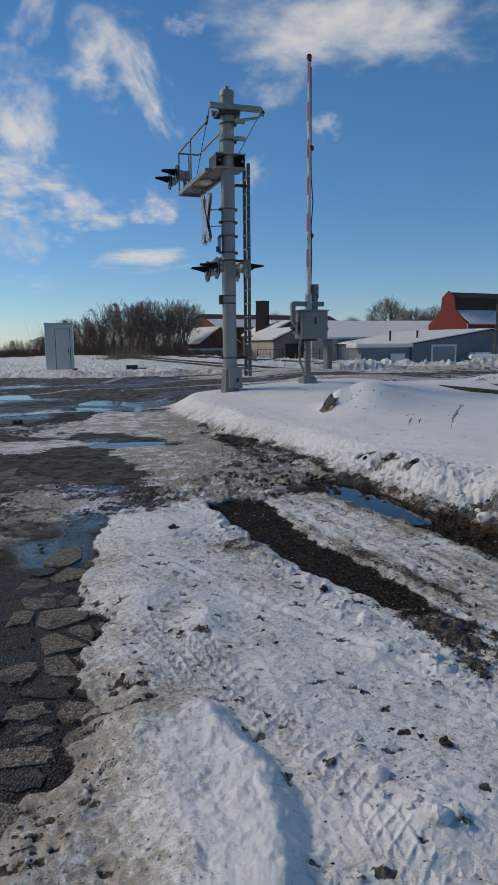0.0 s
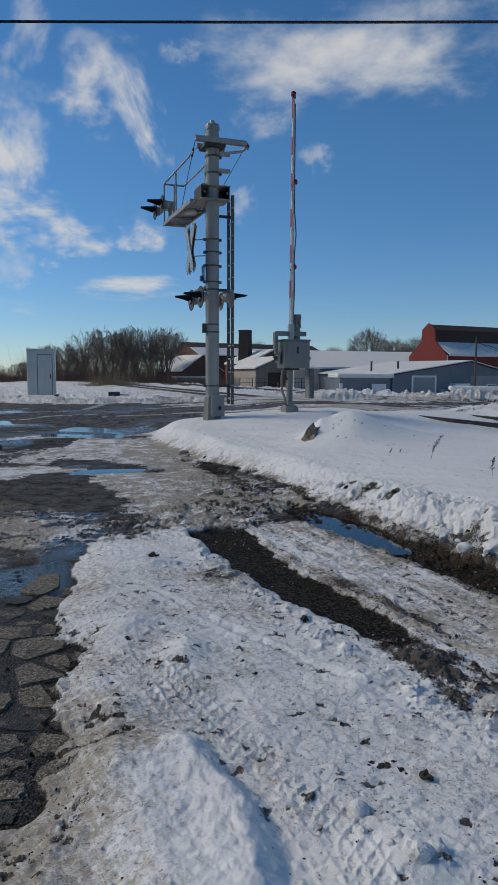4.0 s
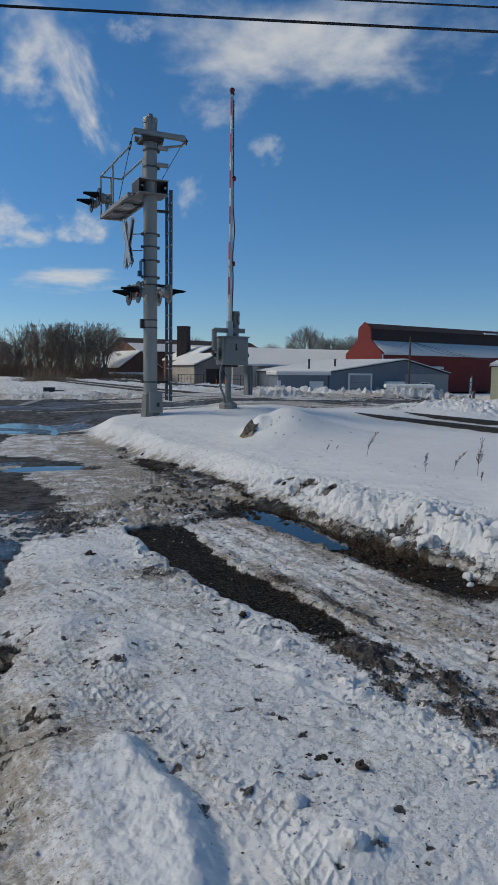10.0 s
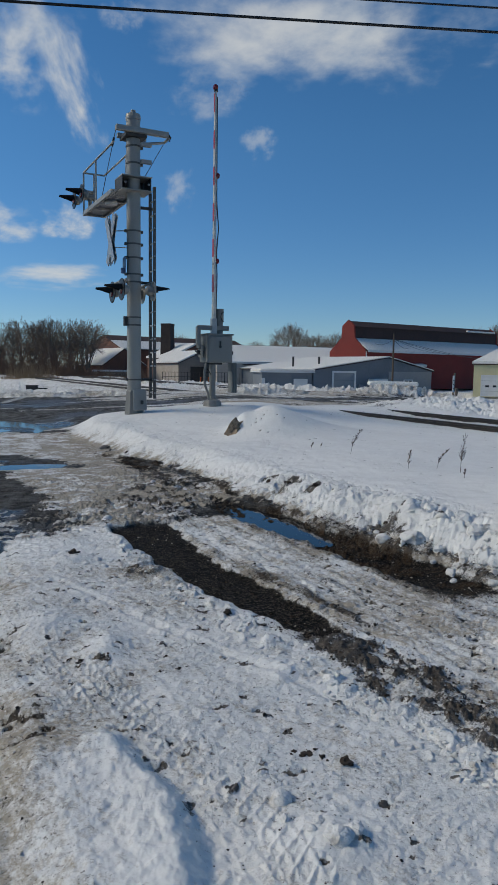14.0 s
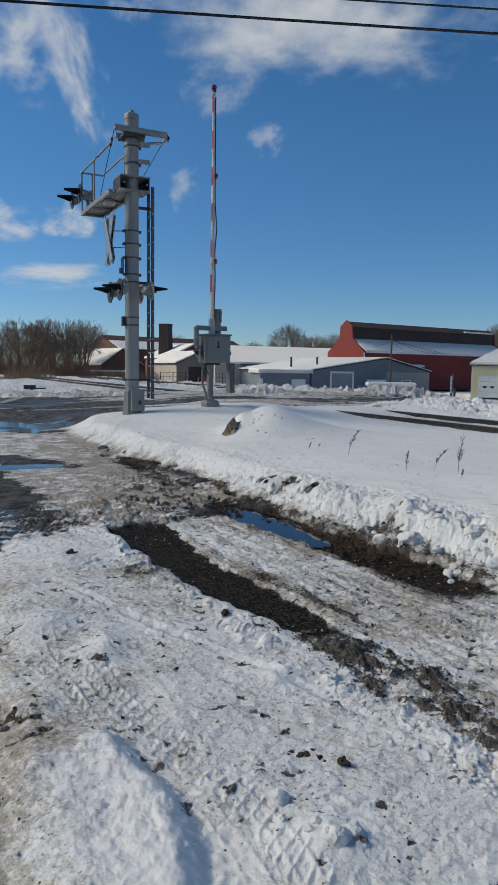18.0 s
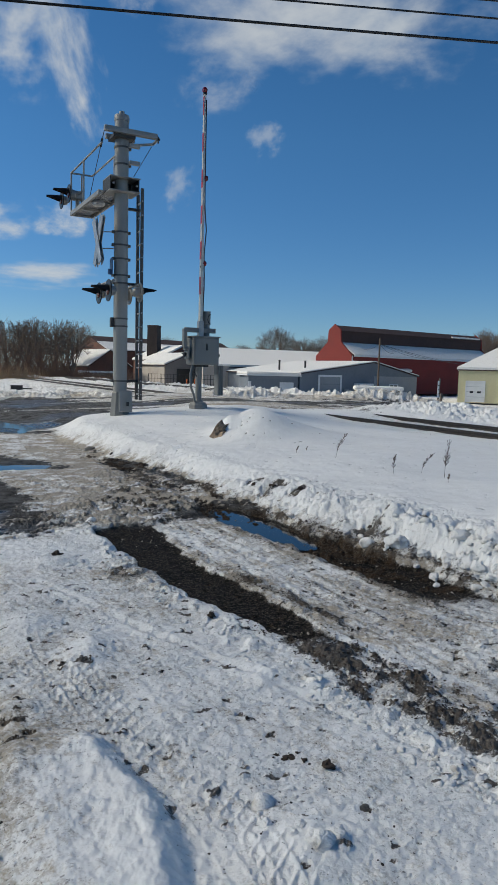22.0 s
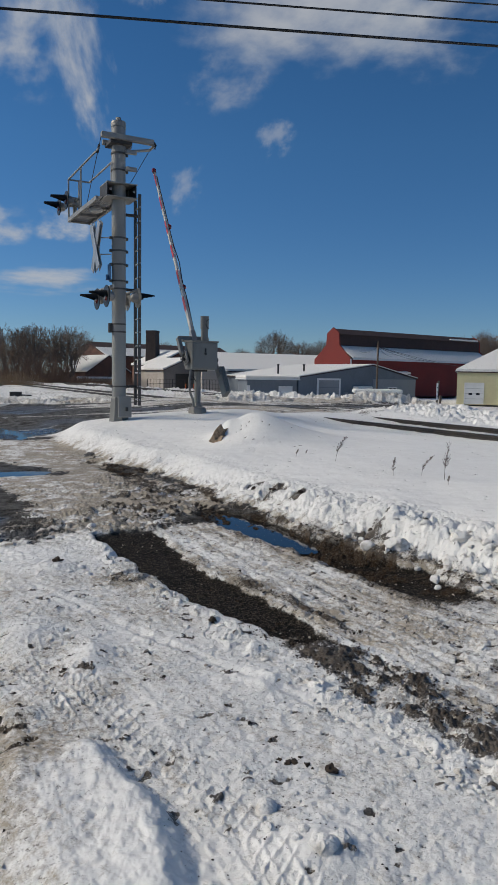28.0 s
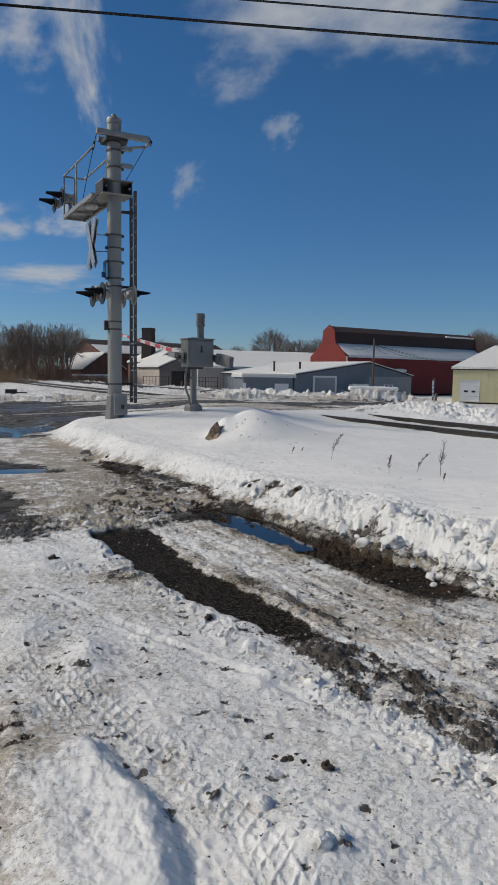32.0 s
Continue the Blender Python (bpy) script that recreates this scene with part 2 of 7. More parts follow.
def vapour_material(name, top):
    """Thin cloud: dense at heart, torn into wisps at its rim."""
    m = Nodes(name)
    g = m.coords("Generated")
    o = m.n("ObjectInfo")
    off = m.n("VectorMath", operation='ADD')
    m.link(m.scaled(g, (1, 1, 0)), off.inputs[0])
    comb = m.n("CombineXYZ")
    for k in comb.inputs:
        m.link(m.math('MULTIPLY', o.outputs["Random"], 90.0), k)
    m.link(comb.outputs[0], off.inputs[1])
    n1 = m.noise(3.8, 8, 0.56, off.outputs[0], 0.12)
    n2 = m.noise(1.7, 4, 0.55, off.outputs[0], 0.0)
    mp = m.n("VectorMath", operation='SUBTRACT')
    m.link(g, mp.inputs[0])
    mp.inputs[1].default_value = (0.5, 0.5, 0.5)
    ln = m.n("VectorMath", operation='LENGTH')
    m.link(m.scaled(mp.outputs[0], (1, 1, 0)), ln.inputs[0])
    fall = m.ramp(ln.outputs["Value"], 0.05, 0.5, 1.0, 0.0)
    d = m.math('ADD', m.math('MULTIPLY', fall, 0.84), m.math('ADD', m.math('MULTIPLY', m.math('SUBTRACT', n1, 0.53), 2.7), m.math('MULTIPLY', m.math('SUBTRACT', n2, 0.53), 1.9)))
    d = m.math('MULTIPLY', d, m.ramp(fall, 0.0, 0.5))
    a = m.math('MULTIPLY', m.ramp(d, 0.12, 1.35), top)
    e = m.n("Emission")
    m.put(e.inputs[0], m.mix(m.ramp(d, 0.2, 1.0), (0.74, 0.84, 0.98), (0.90, 0.93, 1.0)))
    e.inputs[1].default_value = 0.60
    tr = m.n("BsdfTransparent")
    mx = m.n("MixShader")
    m.link(a, mx.inputs[0])
    m.link(tr.outputs[0], mx.inputs[1])
    m.link(e.outputs[0], mx.inputs[2])
    m.link(mx.outputs[0], m.out.inputs[0])
    return m.mat


M_GROUND = ground_material()
M_SNOW = snow_material()
M_WATER = water_material()
M_CLOUD = vapour_material("cloud_vapour", 0.86)
M_WISP = vapour_material("thin_vapour", 0.40)
M_SUN_VEIL = sun_veil_material("sun_veil_cloud", 0.87)
M_ALU = worn("weathered_aluminium_paint", (0.35, 0.335, 0.305), (0.20, 0.185, 0.165), 2.0, 0.5, 0.25, 80, 0.5, 0.1, 4)
M_STEEL = worn("galvanised_steel", (0.42, 0.42, 0.42), (0.26, 0.25, 0.24), 4.0, 0.45, 0.6, 60, 0.5)
M_DARK = worn("dark_steel", (0.055, 0.052, 0.05), (0.03, 0.026, 0.022), 5.0, 0.6, 0.3, 60, 0.5)
M_LADDER = worn("ladder_steel", (0.13, 0.12, 0.11), (0.07, 0.055, 0.045), 5.0, 0.6, 0.3, 60, 0.6)
M_BLACK = worn("black_paint", (0.012, 0.012, 0.013), (0.02, 0.02, 0.02), 5.0, 0.45, 0, 60, 0.5)
M_BLUE = worn("blue_sign", (0.04, 0.10, 0.22), (0.03, 0.06, 0.14), 6.0, 0.4, 0.0)
M_RED = worn("red_reflective", (0.50, 0.035, 0.03), (0.30, 0.03, 0.03), 9.0, 0.4, 0.0, 90, 0.5)
M_ARM = worn("dirty_white_arm", (0.66, 0.64, 0.59), (0.36, 0.32, 0.27), 4.0, 0.5, 0.0, 60, 0.7)
M_WHITE = worn("white_reflective", (0.72, 0.71, 0.68), (0.45, 0.42, 0.38), 9.0, 0.45, 0.0, 90, 0.5)
M_LENS = worn("red_lens", (0.22, 0.01, 0.01), (0.1, 0.01, 0.01), 9.0, 0.15)
M_BOX = worn("mechanism_paint", (0.24, 0.235, 0.215), (0.14, 0.13, 0.115), 2.5, 0.55, 0.1, 50, 0.6, 0.1, 3)
M_CONC = worn("concrete", (0.33, 0.31, 0.28), (0.2, 0.18, 0.15), 6.0, 0.85, 0, 60, 0.6, 0.4)
M_CABINET = worn("cabinet_paint", (0.76, 0.72, 0.64), (0.58, 0.54, 0.48), 2.0, 0.5, 0.1, 50, 0.4, 0.08, 4)
M_RAIL = worn("rail_steel", (0.045, 0.037, 0.032), (0.025, 0.02, 0.017), 4.0, 0.6, 0.3, 60, 0.6)
M_BRICKRED = worn("red_painted_wall", (0.21, 0.023, 0.016), (0.14, 0.018, 0.013), 0.35, 0.8, 0, 6, 0.5, 0.2)
M_BRICK = worn("old_brick", (0.17, 0.075, 0.05), (0.08, 0.045, 0.035), 0.5, 0.9, 0, 7, 0.6, 0.3)
M_SOOT = worn("sooty_brick", (0.05, 0.035, 0.03), (0.025, 0.02, 0.02), 0.8, 0.9, 0, 6, 0.6, 0.3)
M_ROOF = worn("dark_roof", (0.062, 0.034, 0.029), (0.035, 0.022, 0.02), 0.5, 0.85, 0, 6, 0.6, 0.2)
M_GREYWALL = worn("blue_grey_siding", (0.16, 0.185, 0.215), (0.11, 0.125, 0.145), 0.4, 0.7, 0, 5, 0.5, 0.1)
M_GREYPALE = worn("paler_grey", (0.29, 0.30, 0.31), (0.21, 0.22, 0.23), 0.4, 0.7, 0, 5, 0.5, 0.1)
M_YELLOW = worn("yellow_siding", (0.66, 0.60, 0.36), (0.5, 0.45, 0.28), 0.4, 0.7, 0, 5, 0.4, 0.1)
M_CREAM = worn("cream_siding", (0.46, 0.41, 0.36), (0.33, 0.28, 0.24), 0.5, 0.75, 0, 5, 0.5, 0.1)
M_TAUPE = worn("taupe_siding", (0.23, 0.20, 0.18), (0.16, 0.14, 0.12), 0.5, 0.75, 0, 5, 0.5, 0.1)
M_MARK = worn("worn_road_paint", (0.50, 0.49, 0.46), (0.12, 0.115, 0.11), 9.0, 0.8, 0, 40, 0.8, 0.1)
M_TRIM = worn("white_trim", (0.74, 0.74, 0.73), (0.55, 0.54, 0.52), 1.0, 0.6, 0, 20, 0.4, 0.05)
M_GLASS = worn("dark_glass", (0.02, 0.024, 0.03), (0.03, 0.03, 0.035), 1.0, 0.08, 0, 20, 0.3, 0.0)
M_WOOD = worn("grey_timber", (0.17, 0.13, 0.10), (0.09, 0.07, 0.055), 3.0, 0.85, 0, 30, 0.6, 0.3)
M_BARK = worn("bark", (0.215, 0.16, 0.125), (0.10, 0.075, 0.06), 3.0, 0.9, 0, 20, 0.6, 0.3)
M_STALK = worn("dry_stalk", (0.13, 0.09, 0.062), (0.06, 0.042, 0.03), 9.0, 0.9, 0, 30, 0.6, 0.1)
M_BRUSH = worn("dry_brush", (0.25, 0.155, 0.105), (0.11, 0.07, 0.05), 0.35, 0.9, 0, 9, 0.6, 0.1)
M_REED = worn("golden_reed", (0.46, 0.33, 0.20), (0.28, 0.185, 0.11), 1.0, 0.8, 0, 10, 0.5, 0.1)
M_FIR = worn("fir_needles", (0.035, 0.05, 0.032), (0.02, 0.03, 0.02), 2.0, 0.9, 0, 10, 0.5, 0.1)
M_TAN = worn("tan_tarpaulin", (0.42, 0.33, 0.22), (0.3, 0.22, 0.14), 1.0, 0.7, 0, 10, 0.5, 0.1)
M_ORANGE = worn("orange_plastic", (0.75, 0.16, 0.03), (0.55, 0.1, 0.02), 3.0, 0.5)
M_EARTH = worn("wet_earth", (0.032, 0.022, 0.015), (0.015, 0.010, 0.007), 9.0, 0.8, 0, 50, 0.7, 0.6)
M_CLOD = worn("brown_clod", (0.060, 0.038, 0.022), (0.016, 0.011, 0.008), 30.0, 0.85, 0, 90, 0.8, 0.5)
M_STONE = worn("brown_stone", (0.44, 0.31, 0.20), (0.040, 0.025, 0.015), 14.0, 0.85, 0, 40, 0.9, 0.6)
M_SLUSH = worn("grey_slush", (0.58, 0.51, 0.42), (0.28, 0.225, 0.165), 14.0, 0.7, 0, 60, 0.7, 0.5)

def piece_material(name, wet):
    """Worn asphalt: brown binder with pale stones, dark where damp."""
    m = Nodes(name)
    c = m.coords()
    peb = m.n("TexVoronoi", feature='F1')
    peb.inputs["Scale"].default_value = 95.0
    m.link(c, peb.inputs["Vector"])
    sep = m.n("SeparateColor")
    m.link(peb.outputs["Color"], sep.inputs[0])
    col = m.mix(m.math('POWER', sep.outputs[0], 1.6), (0.10, 0.082, 0.06), (0.36, 0.30, 0.225))
    rnd = m.n("ObjectInfo").outputs["Random"]
    damp = m.ramp(m.math('ADD', m.noise(7.0, 6, 0.65, c), m.math('MULTIPLY', rnd, 0.24)), 0.70 - wet, 0.86 - wet)
    col = m.mix(m.math('MULTIPLY', damp, 0.9), col, (0.022, 0.018, 0.014))
    h = m.math('ADD', m.math('MULTIPLY', peb.outputs["Distance"], 0.9), m.noise(20.0, 5, 0.6, c))
    return m.surface(col, m.ramp(damp, 0.0, 1.0, 0.85, 0.5), 0.0, m.bump(h, 0.8, 0.012), 0.2)


M_PIECE = piece_material("worn_asphalt", 0.0)
M_WETPIECE = piece_material("damp_asphalt", 0.18)
M_RUBBER = worn("black_cable", (0.012, 0.012, 0.012), (0.02, 0.02, 0.02), 3.0, 0.5)


# ---------------------------------------------------------------- mesh helpers
def part(name, bm, material, parent=None, label="", m=None, smooth=False):
    me = bpy.data.meshes.new(name)
    bm.to_mesh(me)
    bm.free()
    if smooth:
        me.shade_smooth()
        me.set_sharp_from_angle(angle=radians(38))
    me.materials.append(material)
    ob = new(name, me)
    if parent is not None:
        ob.parent = parent
    if m is not None:
        ob.matrix_basis = m
    if label:
        ob["label"] = label
    return ob


def thing(name, m, label, category, group="", kind=""):
    return tagged(_at(new(name), m), label, category, group, kind)


def _at(ob, m):
    ob.matrix_basis = m
    return ob


def add_box(bm, lo, hi, bevel=0.0, m=None):
    vs = [bm.verts.new((x, y, z)) for z in (lo[2], hi[2]) for y in (lo[1], hi[1]) for x in (lo[0], hi[0])]
    fs = [bm.faces.new([vs[i] for i in f]) for f in ((0, 2, 3, 1), (4, 5, 7, 6), (0, 1, 5, 4), (2, 6, 7, 3), (0, 4, 6, 2), (1, 3, 7, 5))]
    if bevel:
        es = list({e for f in fs for e in f.edges})
        r = bmesh.ops.bevel(bm, geom=es, offset=bevel, segments=2, affect='EDGES', profile=0.5)
        vs = list({v for f in r["faces"] for v in f.verts} | {v for v in vs if v.is_valid})
    if m is not None:
        bmesh.ops.transform(bm, matrix=m, verts=[v for v in vs if v.is_valid])
    return bm


def box(lo, hi, bevel=0.0, m=None):
    return add_box(bmesh.new(), lo, hi, bevel, m)


def add_tube(bm, pts, radius, sides=10, caps=True, radii=None):
    """A tube along points; radii may taper it."""
    pts = [Vector(p) for p in pts]
    rings = []
    up = Vector((0.0, 0.0, 1.0))
    for i, p in enumerate(pts):
        d = (pts[min(i + 1, len(pts) - 1)] - pts[max(i - 1, 0)]).normalized()
        ref = up if abs(d.z) < 0.95 else Vector((1, 0, 0))
        a = d.cross(ref).normalized()
        b = d.cross(a)
        r = radii[i] if radii else radius
        rings.append([bm.verts.new(p + a * r * math.cos(k * math.tau / sides) + b * r * math.sin(k * math.tau / sides)) for k in range(sides)])
    for r0, r1 in zip(rings, rings[1:]):
        for k in range(sides):
            bm.faces.new((r0[k], r0[(k + 1) % sides], r1[(k + 1) % sides], r1[k]))
    if caps:
        bm.faces.new(rings[0][::-1])
        bm.faces.new(rings[-1])
    return bm


def tube(pts, radius, sides=10, radii=None):
    bm = add_tube(bmesh.new(), pts, radius, sides, True, radii)
    bmesh.ops.recalc_face_normals(bm, faces=bm.faces)
    return bm


def lathe(profile, sides=24, axis="z", m=None):
    """A body of revolution from (radius, height) pairs."""
    bm = bmesh.new()
    rings = []
    for r, z in profile:
        if r <= 1e-5:
            rings.append([bm.verts.new((0, 0, z))])
        else:
            rings.append([bm.verts.new((r * math.cos(k * math.tau / sides), r * math.sin(k * math.tau / sides), z)) for k in range(sides)])
    for a, b in zip(rings, rings[1:]):
        for k in range(sides):
            k2 = (k + 1) % sides
            if len(a) == 1 and len(b) > 1:
                bm.faces.new((a[0], b[k2], b[k]))
            elif len(b) == 1 and len(a) > 1:
                bm.faces.new((a[k], a[k2], b[0]))
            elif len(a) > 1:
                bm.faces.new((a[k], a[k2], b[k2], b[k]))
    for end, ring in ((0, rings[0]), (1, rings[-1])):
        if len(ring) > 1:
            bm.faces.new(ring if end else ring[::-1])
    if m is not None:
        bmesh.ops.transform(bm, matrix=m, verts=bm.verts)
    bmesh.ops.recalc_face_normals(bm, faces=bm.faces)
    return bm


def prism(outline, z0, z1, m=None):
    """An upright slab from an outline of (x, y) corners."""
    bm = bmesh.new()
    a = [bm.verts.new((x, y, z0)) for x, y in outline]
    b = [bm.verts.new((x, y, z1)) for x, y in outline]
    bm.faces.new(a[::-1])
    bm.faces.new(b)
    for i in range(len(a)):
        j = (i + 1) % len(a)
        bm.faces.new((a[i], a[j], b[j], b[i]))
    if m is not None:
        bmesh.ops.transform(bm, matrix=m, verts=bm.verts)
    bmesh.ops.recalc_face_normals(bm, faces=bm.faces)
    return bm


# ---------------------------------------------------------------- numeric noise for the ground
def hash2(ix, iy, seed):
    v = (ix.astype(np.int64) * 374761393 + iy.astype(np.int64) * 668265263 + seed * 974634777) & 0x7fffffff
    v = ((v ^ (v >> 13)) * 1274126177) & 0x7fffffff
    return ((v ^ (v >> 16)) & 0xffff) / 65535.0


def vnoise(x, y, seed=0):
    ix, iy = np.floor(x), np.floor(y)
    fx, fy = x - ix, y - iy
    fx, fy = fx * fx * fx * (fx * (fx * 6 - 15) + 10), fy * fy * fy * (fy * (fy * 6 - 15) + 10)
    a, b = hash2(ix, iy, seed), hash2(ix + 1, iy, seed)
    c, d = hash2(ix, iy + 1, seed), hash2(ix + 1, iy + 1, seed)
    return (a + (b - a) * fx) * (1 - fy) + (c + (d - c) * fx) * fy


def fbm(x, y, scale, octaves=4, seed=0, gain=0.5):
    total, amp, norm = np.zeros_like(x), 1.0, 0.0
    for o in range(octaves):
        ca, sa = math.cos(o * 0.9 + seed), math.sin(o * 0.9 + seed)
        total += amp * vnoise((x * ca - y * sa) * scale * 2 ** o + 31.7 * o, (x * sa + y * ca) * scale * 2 ** o - 17.3 * o, seed + o)
        norm += amp
        amp *= gain
    return total / norm


def cells(x, y, scale, seed=0):
    """Rounded clods of uneven size, as heights from 0 to 1."""
    gx, gy = x * scale + 0.5 * vnoise(x * scale * 2.3, y * scale * 2.3, seed + 5), y * scale + 0.5 * vnoise(x * scale * 2.3 + 40, y * scale * 2.3, seed + 6)
    ix, iy = np.floor(gx), np.floor(gy)
    best = np.zeros_like(x)
    for dx in (-1, 0, 1):
        for dy in (-1, 0, 1):
            jx, jy = ix + dx, iy + dy
            rad = 0.30 + 0.45 * hash2(jx, jy, seed + 2)
            d2 = ((jx + hash2(jx, jy, seed) - gx) ** 2 + (jy + hash2(jx, jy, seed + 1) - gy) ** 2) / (rad * rad)
            best = np.maximum(best, np.sqrt(np.maximum(0, 1 - d2)) * rad / 0.75)
    return best


def step(a, b, v):
    t = np.clip((v - a) / (b - a), 0, 1)
    return t * t * (3 - 2 * t)


def line_dist(x, y, pts):
    """Distance to an open line, and on which side (positive: to the right of its way)."""
    best, side = np.full_like(x, 1e9), np.zeros_like(x)
    for (x0, y0), (x1, y1) in zip(pts, pts[1:]):
        dx, dy = x1 - x0, y1 - y0
        t = np.clip(((x - x0) * dx + (y - y0) * dy) / (dx * dx + dy * dy), 0, 1)
        d = np.hypot(x - x0 - t * dx, y - y0 - t * dy)
        s = (x - x0) * dy - (y - y0) * dx
        near = d < best
        best = np.where(near, d, best)
        side = np.where(near, s, side)
    return best * np.where(side >= 0, 1, -1)


AXIS = 18.5                                   # the tracks' heading, turned from +y to the left
HX, HY = -math.sin(radians(AXIS)), math.cos(radians(AXIS))     # along the tracks and across the road
RX, RY = HY, -HX                                              # along the road
LEFT_EDGE = [(-0.98, 1.0), (-0.86, 1.9), (-0.78, 2.2), (-0.68, 2.39), (-0.66, 2.56), (-0.74, 2.91), (-0.83, 3.23), (-0.83, 3.46), (-0.74, 3.58), (-0.80, 3.79), (-0.98, 3.96), (-1.08, 4.25), (-1.11, 4.63), (-1.16, 5.16), (-1.24, 5.82), (-1.37, 6.32), (-1.20, 6.55), (-0.95, 7.1)]
TRACK_1 = [(-0.35, 7.4), (-0.08, 6.45), (0.28, 5.35), (0.68, 4.45), (1.05, 3.65), (1.35, 3.05), (1.62, 2.45), (2.2, 1.2)]
TRACK_2 = [(-0.95, 12.6), (-0.3, 11.2), (0.35, 9.3), (0.95, 7.75), (1.35, 6.75), (1.72, 5.95), (2.05, 5.1), (2.35, 4.35), (2.7, 3.4), (3.3, 1.8)]
BANK_TOE = [(-6.0, 17.3), (-2.6, 17.3), (-2.05, 16.6), (-1.75, 15.2), (-1.2, 14.0), (-0.4, 11.9), (0.34, 10.6), (0.9, 9.2), (1.3, 7.9), (1.78, 6.75), (2.14, 5.85), (2.5, 5.05), (2.8, 4.2), (3.3, 3.0), (4.0, 1.2), (4.6, -3.0)]
RUT = [(-0.13, 2.75), (-0.03, 2.55), (0.07, 2.38), (0.14, 2.2), (0.17, 2.0), (0.17, 1.6)]


GROOVE = [(-0.68, 4.9), (-0.19, 4.27), (0.21, 3.74), (0.69, 3.11), (0.98, 2.73), (1.24, 2.38), (1.7, 1.7)]
TREAD = [(-0.60, 4.2), (-0.43, 3.6), (-0.24, 3.15), (-0.02, 2.70), (0.14, 2.46), (0.26, 2.27), (0.34, 2.06), (0.42, 1.7)]
TREAD_2 = [(-0.6, 3.5), (-0.43, 3.23), (-0.22, 2.84), (-0.02, 2.45)]
WET_BIG = [(-14.0, 26.0), (-3.1, 24.0), (-2.9, 20.5), (-2.0, 17.8), (-1.9, 15.8), (-3.48, 15.9), (-3.5, 14.3), (-4.22, 13.6), (-8.0, 13.0)]
SLUSH_A = [(-3.33, 13.5), (-3.29, 15.1), (-2.52, 15.3), (-1.39, 15.2), (-0.5, 11.6), (-0.35, 8.65), (-0.31, 7.4), (-0.67, 7.4), (-1.32, 8.9), (-2.08, 10.5), (-1.3, 11.5), (-2.98, 12.4)]
SLUSH_C = [(-3.9, 12.4), (-3.73, 13.0), (-3.48, 14.1), (-2.93, 12.4), (-3.06, 11.7), (-3.54, 11.7)]
LENS_D = [(-1.80, 10.1), (-1.52, 10.0), (-1.19, 9.46), (-1.20, 9.15), (-1.49, 9.5)]
DARK_B = [(-2.99, 12.25), (-2.1, 12.26), (-1.1, 11.04), (-1.13, 10.54), (-2.18, 11.11), (-2.94, 11.64)]
LIGHT_B = [(-5.6, 11.2), (-3.57, 11.5), (-2.86, 11.3), (-2.64, 10.9), (-3.07, 10.4), (-3.16, 10.05), (-4.6, 9.6)]
DARK_C = [(-4.8, 9.5), (-3.15, 9.96), (-3.03, 10.5), (-2.57, 10.8), (-1.93, 10.2), (-1.5, 9.1), (-1.33, 7.7), (-1.91, 7.95), (-4.0, 7.9)]
FILM = [(-2.27, 7.68), (-1.42, 7.64), (-1.34, 6.71), (-1.22, 5.84), (-1.54, 5.54), (-1.91, 6.49)]
SLUSH_L = [(-5.0, 7.9), (-2.83, 7.81), (-2.21, 7.86), (-1.84, 7.18), (-1.63, 6.11), (-1.88, 5.1), (-2.6, 4.4), (-4.5, 4.8)]
FILM_2 = [(-1.9, 5.35), (-1.37, 5.66), (-1.14, 4.88), (-1.36, 4.72)]
MIRE = [(-0.45, 10.6), (0.10, 10.3), (0.60, 9.2), (0.55, 8.0), (0.25, 7.0), (-0.4, 6.9), (-1.0, 6.8), (-1.15, 7.3), (-0.8, 7.6), (-0.5, 8.4)]
TONGUE = [(-2.1, 10.03), (-1.4, 10.44), (-0.39, 8.87), (-0.27, 8.01), (-0.40, 6.6), (-0.89, 7.6)]


POOLS = [
    ([(-4.06, 19.21), (-3.5, 18.74), (-2.46, 16.98), (-2.41, 15.56), (-3.11, 15.89), (-4.08, 16.74), (-4.42, 17.45)], 0.08),
    ([(-8.12, 20.9), (-6.65, 21.05), (-6.11, 19.34), (-7.39, 19.0)], 0.098),
    ([(-2.70, 11.29), (-2.49, 11.71), (-2.33, 11.49), (-2.56, 11.12)], -0.004),
    ([(-2.47, 10.75), (-2.19, 11.13), (-1.43, 11.17), (-1.46, 10.91), (-2.35, 10.62)], -0.004),
    ([(-4.36, 16.76), (-3.34, 16.41), (-3.29, 15.85), (-4.2, 16.03)], 0.077),
]


def inside(x, y, pts):
    """Distance to the rim of a patch, positive inside it."""
    odd = np.zeros(x.shape, bool)
    n = len(pts)
    for i in range(n):
        (x0, y0), (x1, y1) = pts[i], pts[(i + 1) % n]
        cross = ((y0 > y) != (y1 > y)) & (x < (x1 - x0) * (y - y0) / (y1 - y0 + 1e-12) + x0)
        odd ^= cross
    return np.abs(line_dist(x, y, list(pts) + [pts[0]])) * np.where(odd, 1, -1)


